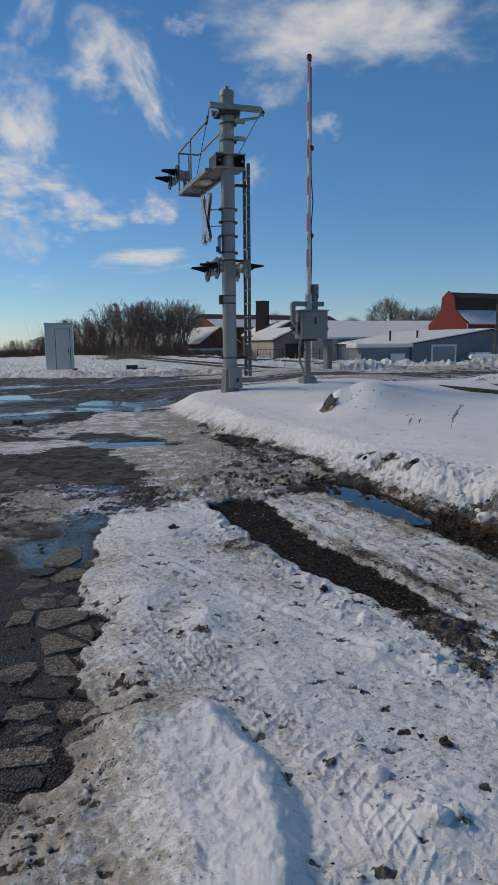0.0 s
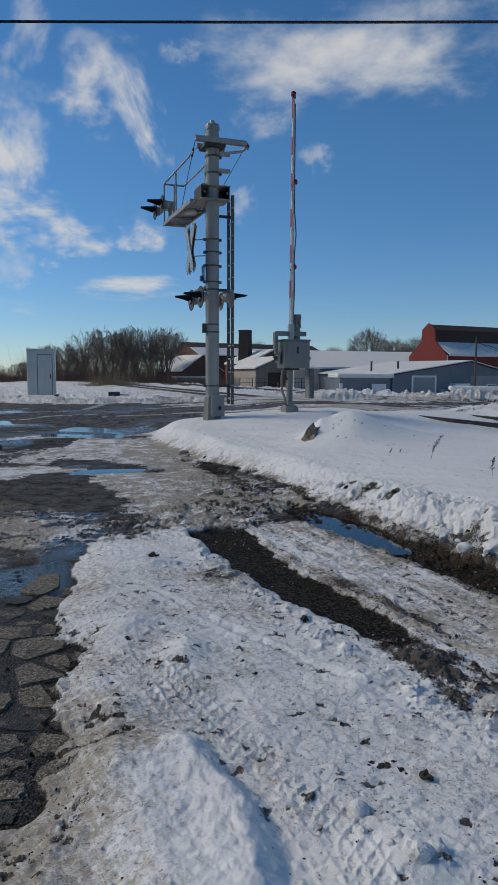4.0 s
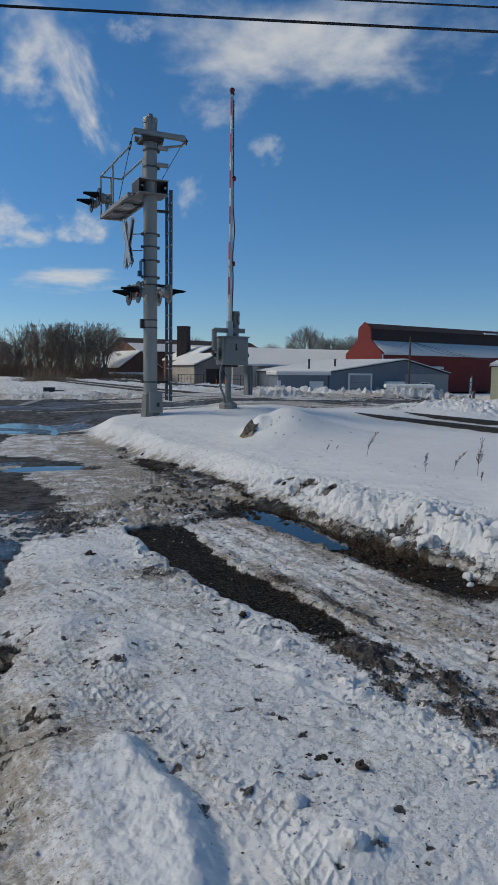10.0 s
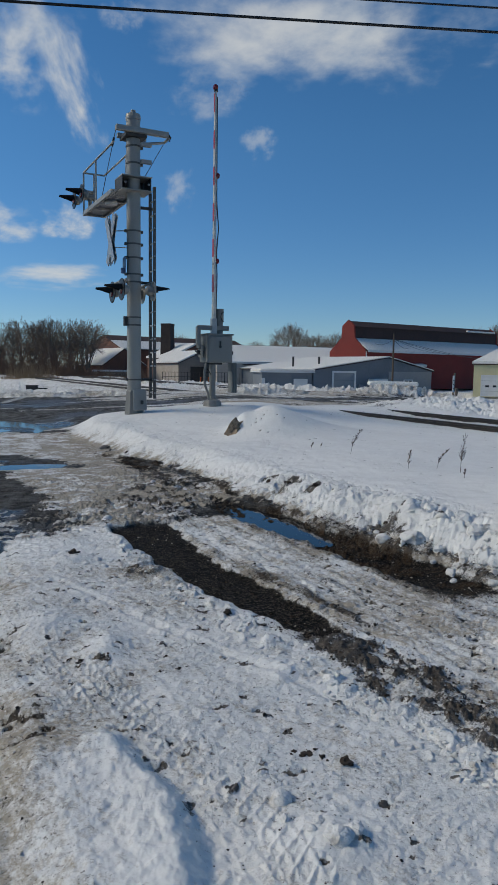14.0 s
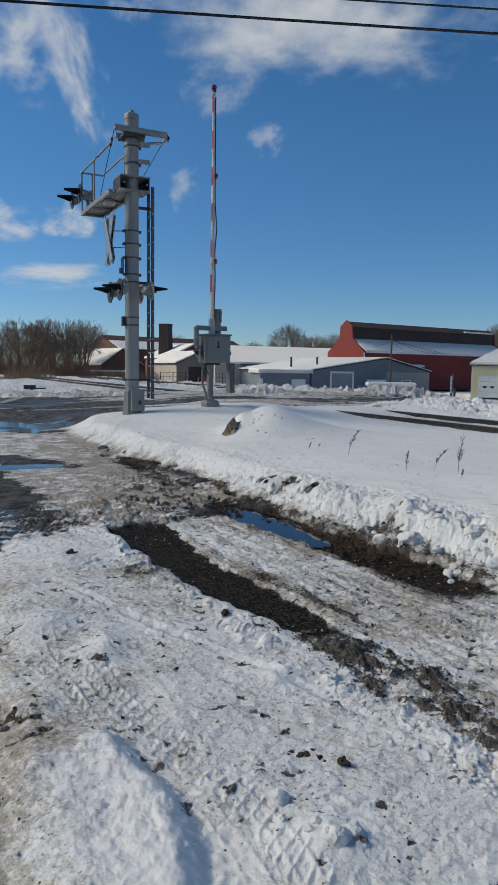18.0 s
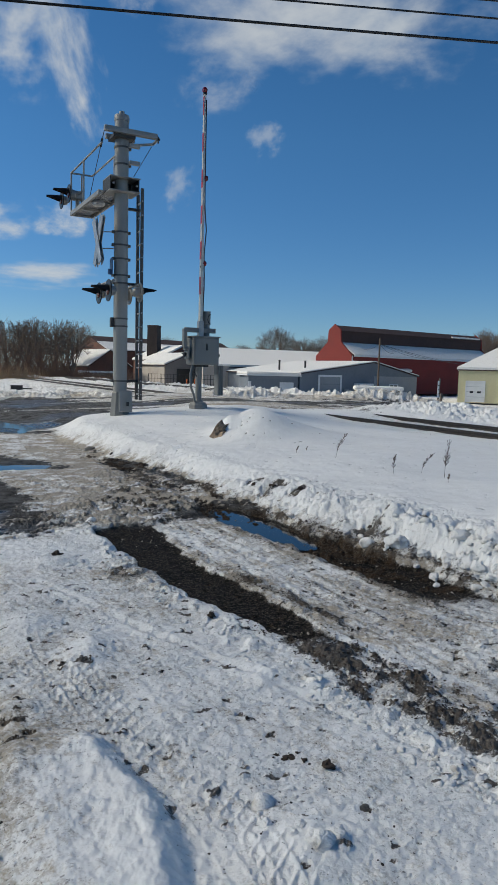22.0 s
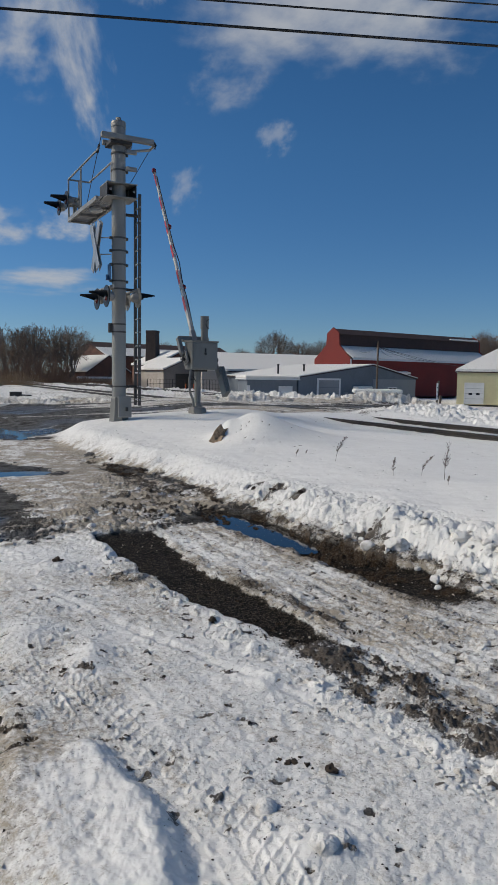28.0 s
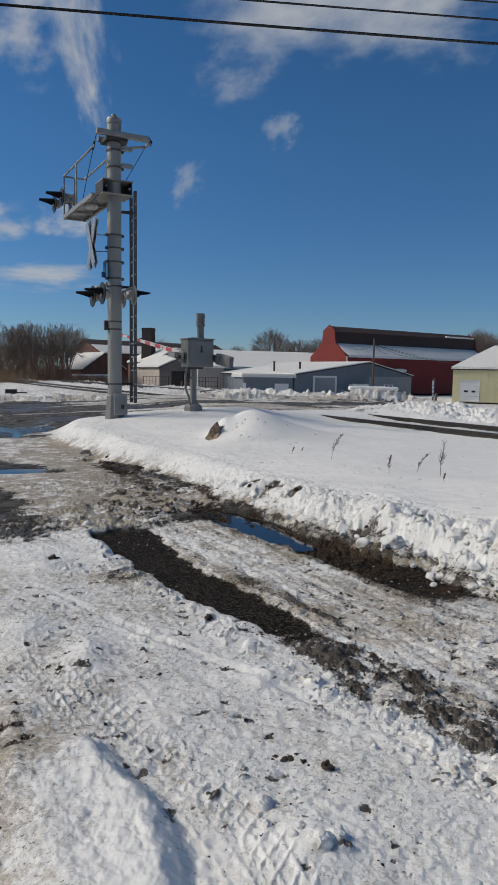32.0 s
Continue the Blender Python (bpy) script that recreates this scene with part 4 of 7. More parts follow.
def build_ground():
    az = np.concatenate([np.linspace(-180, -22.5, 90)[:-1], np.linspace(-22.5, 32, 820)[:-1], np.linspace(32, 180, 90)[:-1]])
    rr = [0.35]
    while rr[-1] < 2500:
        q = rr[-1]
        rr.append(q * (1.03 if q < 1.7 else 1.0038 if q < 14 else 1.005 if q < 34 else 1.012 if q < 60 else 1.03 if q < 200 else 1.2))
    rr = np.array(rr)
    na, nr = len(az), len(rr)
    aa = np.radians(az)
    x = (rr[:, None] * np.sin(aa)[None, :]).ravel()
    y = (rr[:, None] * np.cos(aa)[None, :]).ravel()
    x, y = np.append(x, 0.0), np.append(y, 0.0)
    z, snow, dirt, wet, even, salt, earth = ground_fields(x, y)
    i = np.arange(nr - 1)[:, None] * na + np.arange(na)[None, :]
    j = np.arange(nr - 1)[:, None] * na + (np.arange(na)[None, :] + 1) % na
    quads = np.stack([i, i + na, j + na, j], -1).reshape(-1, 4)
    k = np.arange(na)
    tris = np.stack([np.full(na, nr * na), k, (k + 1) % na], -1)
    me = bpy.data.meshes.new("ground")
    nv, nq, nt = len(x), len(quads), len(tris)
    me.vertices.add(nv)
    me.vertices.foreach_set("co", np.stack([x, y, z], -1).astype(np.float32).ravel())
    me.loops.add(nq * 4 + nt * 3)
    me.loops.foreach_set("vertex_index", np.concatenate([quads.ravel(), tris.ravel()]).astype(np.int32))
    me.polygons.add(nq + nt)
    me.polygons.foreach_set("loop_start", np.concatenate([np.arange(nq) * 4, nq * 4 + np.arange(nt) * 3]).astype(np.int32))
    me.update(calc_edges=True)
    for name, val in (("snow", snow), ("dirt", dirt), ("wet", wet), ("smooth", even), ("salt", salt), ("earth", earth)):
        at = me.attributes.new(name, 'FLOAT', 'POINT')
        at.data.foreach_set("value", val.astype(np.float32))
    me.shade_smooth()
    me.materials.append(M_GROUND)
    return tagged(new("ground", me), "snow-covered ground with wet asphalt, slush and tyre tracks", "ground", kind="structure")


def ground_z(x, y):
    return float(ground_fields(np.array([float(x)]), np.array([float(y)]))[0][0])


ground = build_ground()


# ---------------------------------------------------------------- sky with drifting clouds
CLOUDS = []


def cloud(px, py, sx, sy, turn=0.0, mat=None, height=300.0):
    """A flat-based cloud, placed in cloud heights ahead of the eye."""
    sx, sy = sx * height / CLOUD_Z, sy * height / CLOUD_Z
    bm = bmesh.new()
    n = 14
    grid = [[bm.verts.new(((i / n - 0.5) * sx, (j / n - 0.5) * sy, 0)) for i in range(n + 1)] for j in range(n + 1)]
    for j in range(n):
        for i in range(n):
            bm.faces.new((grid[j][i], grid[j][i + 1], grid[j + 1][i + 1], grid[j + 1][i]))
    for vert in bm.verts:
        q = (2 * vert.co.x / sx) ** 2 + (2 * vert.co.y / sy) ** 2
        vert.co.z = 0.022 * height * max(0.0, 1 - q)
    ob = part("cloud", bm, mat or M_CLOUD, None, "", pose(px * height, py * height, height, 0, 0, turn), True)
    # This label also goes to the unseen veil, which is even and glows.
    tagged(ob, "drifting white cloud, thin and ragged or an added sun veil", "cloud", "clouds", "backdrop")
    CLOUDS.append((ob, px, py, turn, height))
    return ob


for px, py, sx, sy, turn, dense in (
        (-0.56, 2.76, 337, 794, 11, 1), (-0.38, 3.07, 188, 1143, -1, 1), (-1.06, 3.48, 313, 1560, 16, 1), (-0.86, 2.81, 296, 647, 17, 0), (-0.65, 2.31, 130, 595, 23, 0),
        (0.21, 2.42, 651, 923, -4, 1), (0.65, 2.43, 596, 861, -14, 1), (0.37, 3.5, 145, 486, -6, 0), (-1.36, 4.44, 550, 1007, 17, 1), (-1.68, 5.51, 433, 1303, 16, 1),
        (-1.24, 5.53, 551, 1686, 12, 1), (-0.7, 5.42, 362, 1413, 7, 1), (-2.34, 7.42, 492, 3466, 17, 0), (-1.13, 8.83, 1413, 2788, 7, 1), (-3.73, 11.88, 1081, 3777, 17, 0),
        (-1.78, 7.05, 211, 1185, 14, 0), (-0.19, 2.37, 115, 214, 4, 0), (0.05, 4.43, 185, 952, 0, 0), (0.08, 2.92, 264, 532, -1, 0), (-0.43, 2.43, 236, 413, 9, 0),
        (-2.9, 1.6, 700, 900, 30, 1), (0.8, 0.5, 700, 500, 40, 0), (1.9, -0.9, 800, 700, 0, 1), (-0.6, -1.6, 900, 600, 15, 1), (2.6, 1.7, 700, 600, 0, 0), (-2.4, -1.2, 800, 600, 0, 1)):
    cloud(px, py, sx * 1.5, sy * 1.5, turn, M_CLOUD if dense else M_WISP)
# Unseen glowing disc placed before the sun; drifts clear of it late.
cloud(-1.4034, 0.483, 768, 768, 0, M_SUN_VEIL, CLOUD_Z)


# ---------------------------------------------------------------- crossing equipment
def signal_light(parent, x, y, z, facing, size=0.26):
    """One flashing light: round background, lamp housing, hood and lens, facing along the road."""
    rot = pose(x, y, z, 0, 90 * facing, 0)
    disc = part("signal_background", lathe([(0, -0.012), (size, -0.012), (size + 0.006, 0.0), (size, 0.010), (0, 0.010)], 28), M_BLACK if facing < 0 else M_ALU, parent, "round black signal background", rot, True)
    part("lamp_housing", lathe([(0, -0.17), (0.06, -0.165), (0.10, -0.13), (0.115, -0.06), (0.12, -0.01), (0, -0.01)], 20), M_ALU, disc, "grey lamp housing", None, True)
    part("lens", lathe([(0.105, 0.010), (0.10, 0.03), (0.06, 0.045), (0, 0.05)], 20), M_LENS, disc, "dark red lens", None, True)
    bm = bmesh.new()
    n, rows = 16, 5
    g = []
    for k in range(rows + 1):
        q = k / rows
        ang = math.radians(205 - 95 * q)
        ring = []
        for i in range(n + 1):
            a = -ang / 2 + ang * i / n
            rad = 0.125 - 0.035 * q
            ring.append(bm.verts.new((-rad * math.cos(a) * 1.0, rad * math.sin(a), 0.01 + 0.36 * q)))
        g.append(ring)
    for k in range(rows):
        for i in range(n):
            bm.faces.new((g[k][i], g[k][i + 1], g[k + 1][i + 1], g[k + 1][i]))
    bmesh.ops.solidify(bm, geom=bm.faces[:], thickness=0.006)
    if facing < 0:
        bmesh.ops.transform(bm, matrix=pose(0, 0, 0, 0, 0, 180), verts=bm.verts)
    part("hood", bm, M_BLACK, disc, "long black hood", None, True)
    return disc


def band(parent, z, r=0.178, lugs=(1,)):
    """A clamp band round the mast with bolted lugs."""
    bm = lathe([(r - 0.02, z - 0.018), (r, z - 0.018), (r, z + 0.018), (r - 0.02, z + 0.018)], 28)
    for s in lugs:
        add_box(bm, (s * r - 0.02, -0.035, z - 0.03), (s * r + 0.045 * s, 0.035, z + 0.03), 0.006) if s > 0 else add_box(bm, (-r - 0.04, -0.035, z - 0.03), (-r + 0.02, 0.035, z + 0.03), 0.006)
    return part("clamp_band", bm, M_LADDER, parent, "", None, True)


def cantilever_mast():
    t = thing("cantilever_signal_mast", pose(-0.42, 16.2, 0, 0, 0, AXIS), "tall grey tubular railway signal mast with walkway and lamps in snow", "signal mast")
    part("mast", lathe([(0.158, 0.25), (0.156, 3.0), (0.152, 6.95), (0.0, 6.95)], 36), M_ALU, t, "tall grey painted steel tube", None, True)
    part("cap", lathe([(0.163, 6.90), (0.166, 6.97), (0.155, 7.02), (0.06, 7.06), (0.055, 7.11), (0, 7.115)], 30), M_ALU, t, "", None, True)
    # footing with its cover
    part("footing", lathe([(0.235, 0.2), (0.23, 0.45), (0.185, 0.98), (0.155, 1.02)], 8), M_BOX, t, "flared grey footing", None, False)
    part("cover_plate", box((-0.15, -0.03, 0), (0.15, 0.03, 0.48), 0.02, pose(0.05, -0.28, 0.56, -6, 0, -8)), M_ALU, t, "pale bolted cover plate")
    part("padlock", box((-0.03, -0.02, 0), (0.03, 0.02, 0.09), 0.008, pose(0.08, -0.33, 0.70)), M_DARK, t)
    for z in (6.34, 5.98):
        b = band(t, z, 0.168, (1,))
        part("bracket", box((0.10, -0.26, z - 0.02), (0.34, -0.16, z + 0.06), 0.008), M_ALU, t)
    for z in (4.53, 4.25, 3.95, 3.59, 1.25):
        band(t, z, 0.168, (1, -1))
    for z in (2.64, 2.47):
        band(t, z, 0.162, ())
    # head beam across the mast, with its folded stay
    part("head_beam", box((-0.46, -0.31, 6.57), (0.72, -0.19, 6.68), 0.012), M_ALU, t, "pale steel channel beam")
    part("rear_beam", box((-0.30, 0.17, 6.56), (0.36, 0.27, 6.66), 0.012), M_ALU, t)
    part("head_bracket", box((-0.24, -0.24, 6.50), (0.24, 0.24, 6.585), 0.01), M_DARK, t)
    part("stay_arm", tube([(0.75, -0.25, 6.58), (0.68, -0.1, 6.50), (0.20, -0.2, 6.38)], 0.03, 8), M_ALU, t, "", None, True)
    part("hook", tube([(0.71, -0.25, 6.66), (0.78, -0.25, 6.58), (0.75, -0.25, 6.50)], 0.02, 8), M_DARK, t, "", None, True)
    part("guy_wire", tube([(-0.45, -0.25, 6.62), (-0.43, 0.5, 6.0), (-0.42, 1.1, 5.45)], 0.008, 6), M_DARK, t)
    part("turnbuckle", tube([(-0.447, -0.05, 6.455), (-0.442, 0.1, 6.33)], 0.025, 8), M_DARK, t, "", None, True)
    part("guy_wire", tube([(0.62, -0.2, 6.42), (0.26, -0.05, 5.75)], 0.007, 6), M_DARK, t)
    # clamp box carrying the walkway
    for z in (5.66, 5.37):
        part("clamp_plate", box((-0.34, -0.30, z - 0.012), (0.34, 0.30, z + 0.012), 0.004), M_ALU, t)
    for x in (-0.33, 0.31):
        part("clamp_side", box((x - 0.012, -0.28, 5.38), (x + 0.012, 0.28, 5.65), 0.004), M_DARK, t)
    part("clamp_back", box((-0.31, 0.20, 5.38), (0.29, 0.22, 5.65), 0.003), M_DARK, t)
    for x in (-0.27, 0.25):
        part("bolt", lathe([(0, 0), (0.025, 0), (0.025, 0.02), (0, 0.03)], 8, m=pose(x, -0.30, 5.5, 90, 0, 0)), M_STEEL, t)
    # walkway, reaching out over the road
    W0, W1, Y0, Y1, ZW = -0.47, 0.06, 0.05, 2.7, 5.38
    for x in (W0, W1):
        part("walkway_beam", box((x - 0.03, Y0, ZW - 0.07), (x + 0.03, Y1, ZW + 0.03), 0.006), M_ALU, t)
    for y in (Y1, 0.95, 1.85):
        part("cross_beam", box((W0, y - 0.03, ZW - 0.06), (W1, y + 0.03, ZW + 0.0), 0.004), M_ALU, t)
    for k in range(9):
        x = W0 + 0.05 + k * (W1 - W0 - 0.1) / 8
        part("grating_bar", box((x - 0.018, Y0, ZW), (x + 0.018, Y1, ZW + 0.025)), M_STEEL, t)
    part("underside_light", lathe([(0.0, 0.0), (0.13, 0.0), (0.15, 0.05), (0.12, 0.10), (0, 0.10)], 20, m=pose(-0.26, 0.9, ZW - 0.13)), M_WHITE, t, "dirty white underside fitting", None, True)
    R = 0.022
    ZR = 6.36
    part("handrail", tube([(W0, -0.12, ZR), (W0, Y1, ZR), (W1, Y1, ZR), (W1, 0.1, ZR)], R, 8), M_ALU, t, "", None, True)
    for x, y in ((W0, Y1 - 0.02), (W0, 1.45), (W1, 0.75), ((W0 + W1) / 2, Y1)):
        part("rail_post", tube([(x, y, ZW), (x, y, ZR)], 0.022, 8), M_ALU, t, "", None, True)
    # lamps out on the walkway
    part("junction_box", box((-0.44, Y1 - 0.15, 5.72), (-0.18, Y1 + 0.12, 5.92), 0.02), M_ALU, t)
    part("lamp_bar", tube([(-0.31, Y1 - 0.42, 5.84), (-0.31, Y1 + 0.42, 5.84)], 0.03, 8), M_ALU, t, "", None, True)
    part("lamp_post", tube([(-0.31, Y1, ZW), (-0.31, Y1, 5.84)], 0.05, 10), M_ALU, t, "", None, True)
    for y in (-0.40, 0.40):
        part("lamp_arm", tube([(-0.31, Y1 + y, 5.84), (-0.54, Y1 + y, 5.76)], 0.025, 8), M_ALU, t, "", None, True)
        signal_light(t, -0.62, Y1 + y, 5.76, -1, 0.215)
    # crossed boards, seen on edge
    for s in (1, -1):
        for back in (-0.028, 0.028):
            part("crossbuck_board", box((-0.008, -0.11, -0.58), (0.008, 0.11, 0.58), 0.003, pose(-0.45 + 0.012 * s + back, 0.2, 4.34, 30 * s, 0, 0)), M_STEEL, t, "thin crossed warning board on edge")
    for z in (4.53, 4.17):
        part("sign_bracket", tube([(-0.17, 0, z), (-0.46, 0.2, z)], 0.012, 6), M_STEEL, t)
    part("notice_plate", prism([(-0.225, -0.10), (-0.225, 0.10), (-0.21, 0.10), (-0.21, -0.10)], 3.60, 3.95), M_BLUE, t, "small blue notice plate on edge")
    part("notice_plate", box((-0.29, -0.03, 3.60), (-0.225, 0.03, 3.72), 0.004), M_BLUE, t, "small blue box")
    # lamps at driver's height
    part("lamp_bar", tube([(-0.30, -0.45, 3.42), (-0.30, 0.45, 3.42)], 0.03, 8), M_ALU, t, "", None, True)
    part("lamp_bar", tube([(-0.34, 0.0, 3.42), (0.42, 0.0, 3.42)], 0.03, 8), M_STEEL, t, "", None, True)
    part("lamp_bar", tube([(0.30, -0.40, 3.38), (0.30, 0.40, 3.38)], 0.03, 8), M_ALU, t, "", None, True)
    band(t, 3.42, 0.172, (1, -1))
    for y in (-0.38, 0.38):
        part("lamp_arm", tube([(-0.30, y, 3.42), (-0.36, y, 3.24)], 0.03, 8), M_ALU, t, "", None, True)
        signal_light(t, -0.39, y, 3.21, -1, 0.235)
        part("lamp_arm", tube([(0.30, y, 3.38), (0.30, y, 3.21)], 0.03, 8), M_ALU, t, "", None, True)
        signal_light(t, 0.32, y, 3.21, 1, 0.215)
    part("relay_box", box((-0.235, -0.05, 2.45), (-0.165, 0.05, 2.66), 0.008), M_DARK, t, "small dark box")
    # ladder
    swung = pose(0.435, 0, 0, 0, 0, -4.5)
    for y in (-0.19, 0.19):
        part("ladder_rail", box((-0.035, y - 0.025, 0.82), (0.035, y + 0.025, 5.44 + (0.06 if y < 0 else 0)), 0.006), M_LADDER, t, "dark steel ladder rail", swung)
    for k in range(15):
        z = 0.95 + k * 0.305
        part("rung", tube([(0, -0.235, z), (0, 0.235, z)], 0.018, 8), M_STEEL, t, "", swung)
    for z in (5.06, 3.42, 1.25):
        part("ladder_bracket", box((0.16, -0.05, z - 0.025), (0.46, 0.05, z + 0.025), 0.006), M_DARK, t)
    return t


def crossing_gate():
    t = thing("crossing_gate", pose(1.415, 16.8, 0, 0, 0, AXIS), "grey crossing gate mechanism with red and white striped arm", "crossing gate")
    part("base", lathe([(0.24, 0.35), (0.23, 0.72), (0.20, 0.76), (0.12, 0.79), (0.09, 0.86)], 8), M_CONC, t, "low concrete and iron base")
    part("post", lathe([(0.075, 0.6), (0.075, 2.36), (0, 2.36)], 20), M_BOX, t, "short grey post", None, True)
    body = part("mechanism_box", box((-0.27, -0.30, 1.66), (0.39, 0.17, 2.31), 0.03), M_BOX, t, "dented grey steel mechanism box", None, False)
    part("lid", box((-0.29, -0.32, 2.30), (0.41, 0.19, 2.335), 0.012), M_BOX, body)
    part("door", box((-0.23, -0.318, 1.70), (0.35, -0.296, 2.27), 0.01), M_BOX, body)
    part("latch", box((0.04, -0.345, 2.02), (0.075, -0.31, 2.16), 0.008), M_DARK, body, "dark hanging latch")
    part("latch", lathe([(0, 0), (0.03, 0), (0.03, 0.02), (0, 0.02)], 10, m=pose(0.058, -0.32, 2.03, 90, 0, 0)), M_DARK, body)
    part("box_bracket", box((-0.18, -0.12, 1.615), (0.20, 0.10, 1.665), 0.01), M_DARK, t)
    part("mast_stub", lathe([(0.085, 2.33), (0.085, 2.62), (0.10, 2.63), (0.10, 2.93), (0, 2.935)], 20), M_BOX, t, "grey mast stub", pose(0.17, 0.0, 0), True)
    part("stub_strap", tube([(0.24, -0.085, 2.86), (0.18, -0.10, 2.82), (0.16, -0.10, 2.74), (0.19, -0.10, 2.66), (0.24, -0.08, 2.63)], 0.012, 6), M_DARK, t)
    part("shaft", tube([(-0.42, -0.05, 1.90), (0.50, -0.05, 1.90)], 0.045, 12), M_DARK, t, "", None, True)
    part("conduit", tube([(-0.22, -0.12, 1.66), (-0.27, -0.14, 1.45), (-0.26, -0.14, 1.15), (-0.17, -0.12, 0.95), (-0.13, -0.1, 0.78)], 0.028, 10), M_BOX, t, "bent grey conduit", None, True)
    part("conduit", tube([(-0.14, -0.14, 1.66), (-0.19, -0.16, 1.5), (-0.12, -0.18, 1.38)], 0.012, 8), M_RUBBER, t, "", None, True)
    # the turning arm: its own origin is the shaft
    bm = box((-0.40, -0.05, 0.52), (0.38, 0.05, 0.63), 0.008)
    add_box(bm, (-0.44, -0.06, 0.16), (-0.35, 0.06, 0.60), 0.01)
    add_box(bm, (-0.41, -0.075, 0.10), (-0.34, 0.075, 0.19), 0.012)
    arm = part("gate_arm", bm, M_BOX, t, "pivoting yoke of the gate arm", pose(0, -0.05, 1.90))
    hub = part("hub_plate", box((-0.36, -0.13, -0.12), (-0.30, 0.13, 0.16), 0.03), M_BOX, arm, "round-cornered drilled hub plate")
    # Black discs laid on the plate paint the shade of drilled holes.
    for y in (-0.07, 0.0, 0.07):
        for z in (-0.05, 0.02, 0.09):
            part("hole", lathe([(0, 0), (0.016, 0), (0.016, 0.006), (0, 0.006)], 8, m=pose(-0.361, y, z, 0, -90, 0)), M_BLACK, hub)
    part("counterweight_arm", box((0.41, -0.09, -0.45), (0.44, 0.09, 0.10), 0.01), M_BOX, arm)
    for k, x in enumerate((0.46, 0.505, 0.55)):
        part("counterweight", box((x - 0.020, -0.13, -0.96), (x + 0.020, 0.13, -0.24), 0.02), M_BOX, arm, "grey counterweight plate")
    for z in (0.02, -0.06, 0.08):
        part("bolt", lathe([(0, 0), (0.018, 0), (0.018, 0.02), (0, 0.02)], 8, m=pose(-0.43, 0.03, z, 0, -90, 0)), M_DARK, arm)
    part("arm_socket", box((-0.065, -0.06, 0.30), (0.065, 0.06, 0.80), 0.01), M_STEEL, arm)
    z, k = 0.60, 0
    while z < 5.98:
        z2 = min(z + 0.4064, 6.0)
        def taper(zz, sx, sy):
            return (sx * (0.034 - 0.0022 * zz), sy * (0.062 - 0.0055 * zz), zz)
        b = bmesh.new()
        vs = [b.verts.new(taper(zz, sx, sy)) for zz in (z, z2) for sx, sy in ((-1, -1), (1, -1), (1, 1), (-1, 1))]
        for f in ((3, 2, 1, 0), (4, 5, 6, 7), (0, 1, 5, 4), (1, 2, 6, 5), (2, 3, 7, 6), (3, 0, 4, 7)):
            b.faces.new([vs[i] for i in f])
        seg = part("arm_section", b, M_ARM, arm, "dirty white section of the arm")
        if k % 2 == 0 and k > 0:
            for sx in (-1, 1):
                b = bmesh.new()
                lo = [b.verts.new(Vector(taper(zz, sx, sy)) + Vector((sx * dx, 0, 0))) for dx in (-0.002, 0.004) for zz, sy in ((z, -1), (z, 1), (z2, 1), (z2, -1))]
                for f in ((3, 2, 1, 0), (4, 5, 6, 7), (0, 1, 5, 4), (1, 2, 6, 5), (2, 3, 7, 6), (3, 0, 4, 7)):
                    b.faces.new([lo[i] for i in f])
                bmesh.ops.recalc_face_normals(b, faces=b.faces)
                part("red_stripe", b, M_RED, arm, "faded red reflective stripe")
        z, k = z2, k + 1
    for z in (2.13, 4.07, 6.02):
        lamp = part("arm_lamp", lathe([(0, -0.05), (0.05, -0.045), (0.065, -0.02), (0.065, 0.02), (0.05, 0.045), (0, 0.05)], 14, m=pose(0.06 if z < 5 else 0, 0, z, 0, 90, 0)), M_LENS, arm, "red arm lamp", None, True)
        part("lamp_bracket", box((-0.03, -0.03, z - 0.10), (0.05, 0.03, z - 0.05), 0.005), M_DARK, lamp)
    pts = [(0.046 - 0.0006 * k + 0.05 * math.exp(-((k - 9) / 1.3) ** 2) + 0.020 * math.exp(-((k - 4.5) / 1.5) ** 2), -0.03, 0.5 + k * 0.265) for k in range(21)]
    part("arm_cable", tube(pts, 0.013, 6), M_RUBBER, arm, "loose black cable", None, True)
    return t, arm


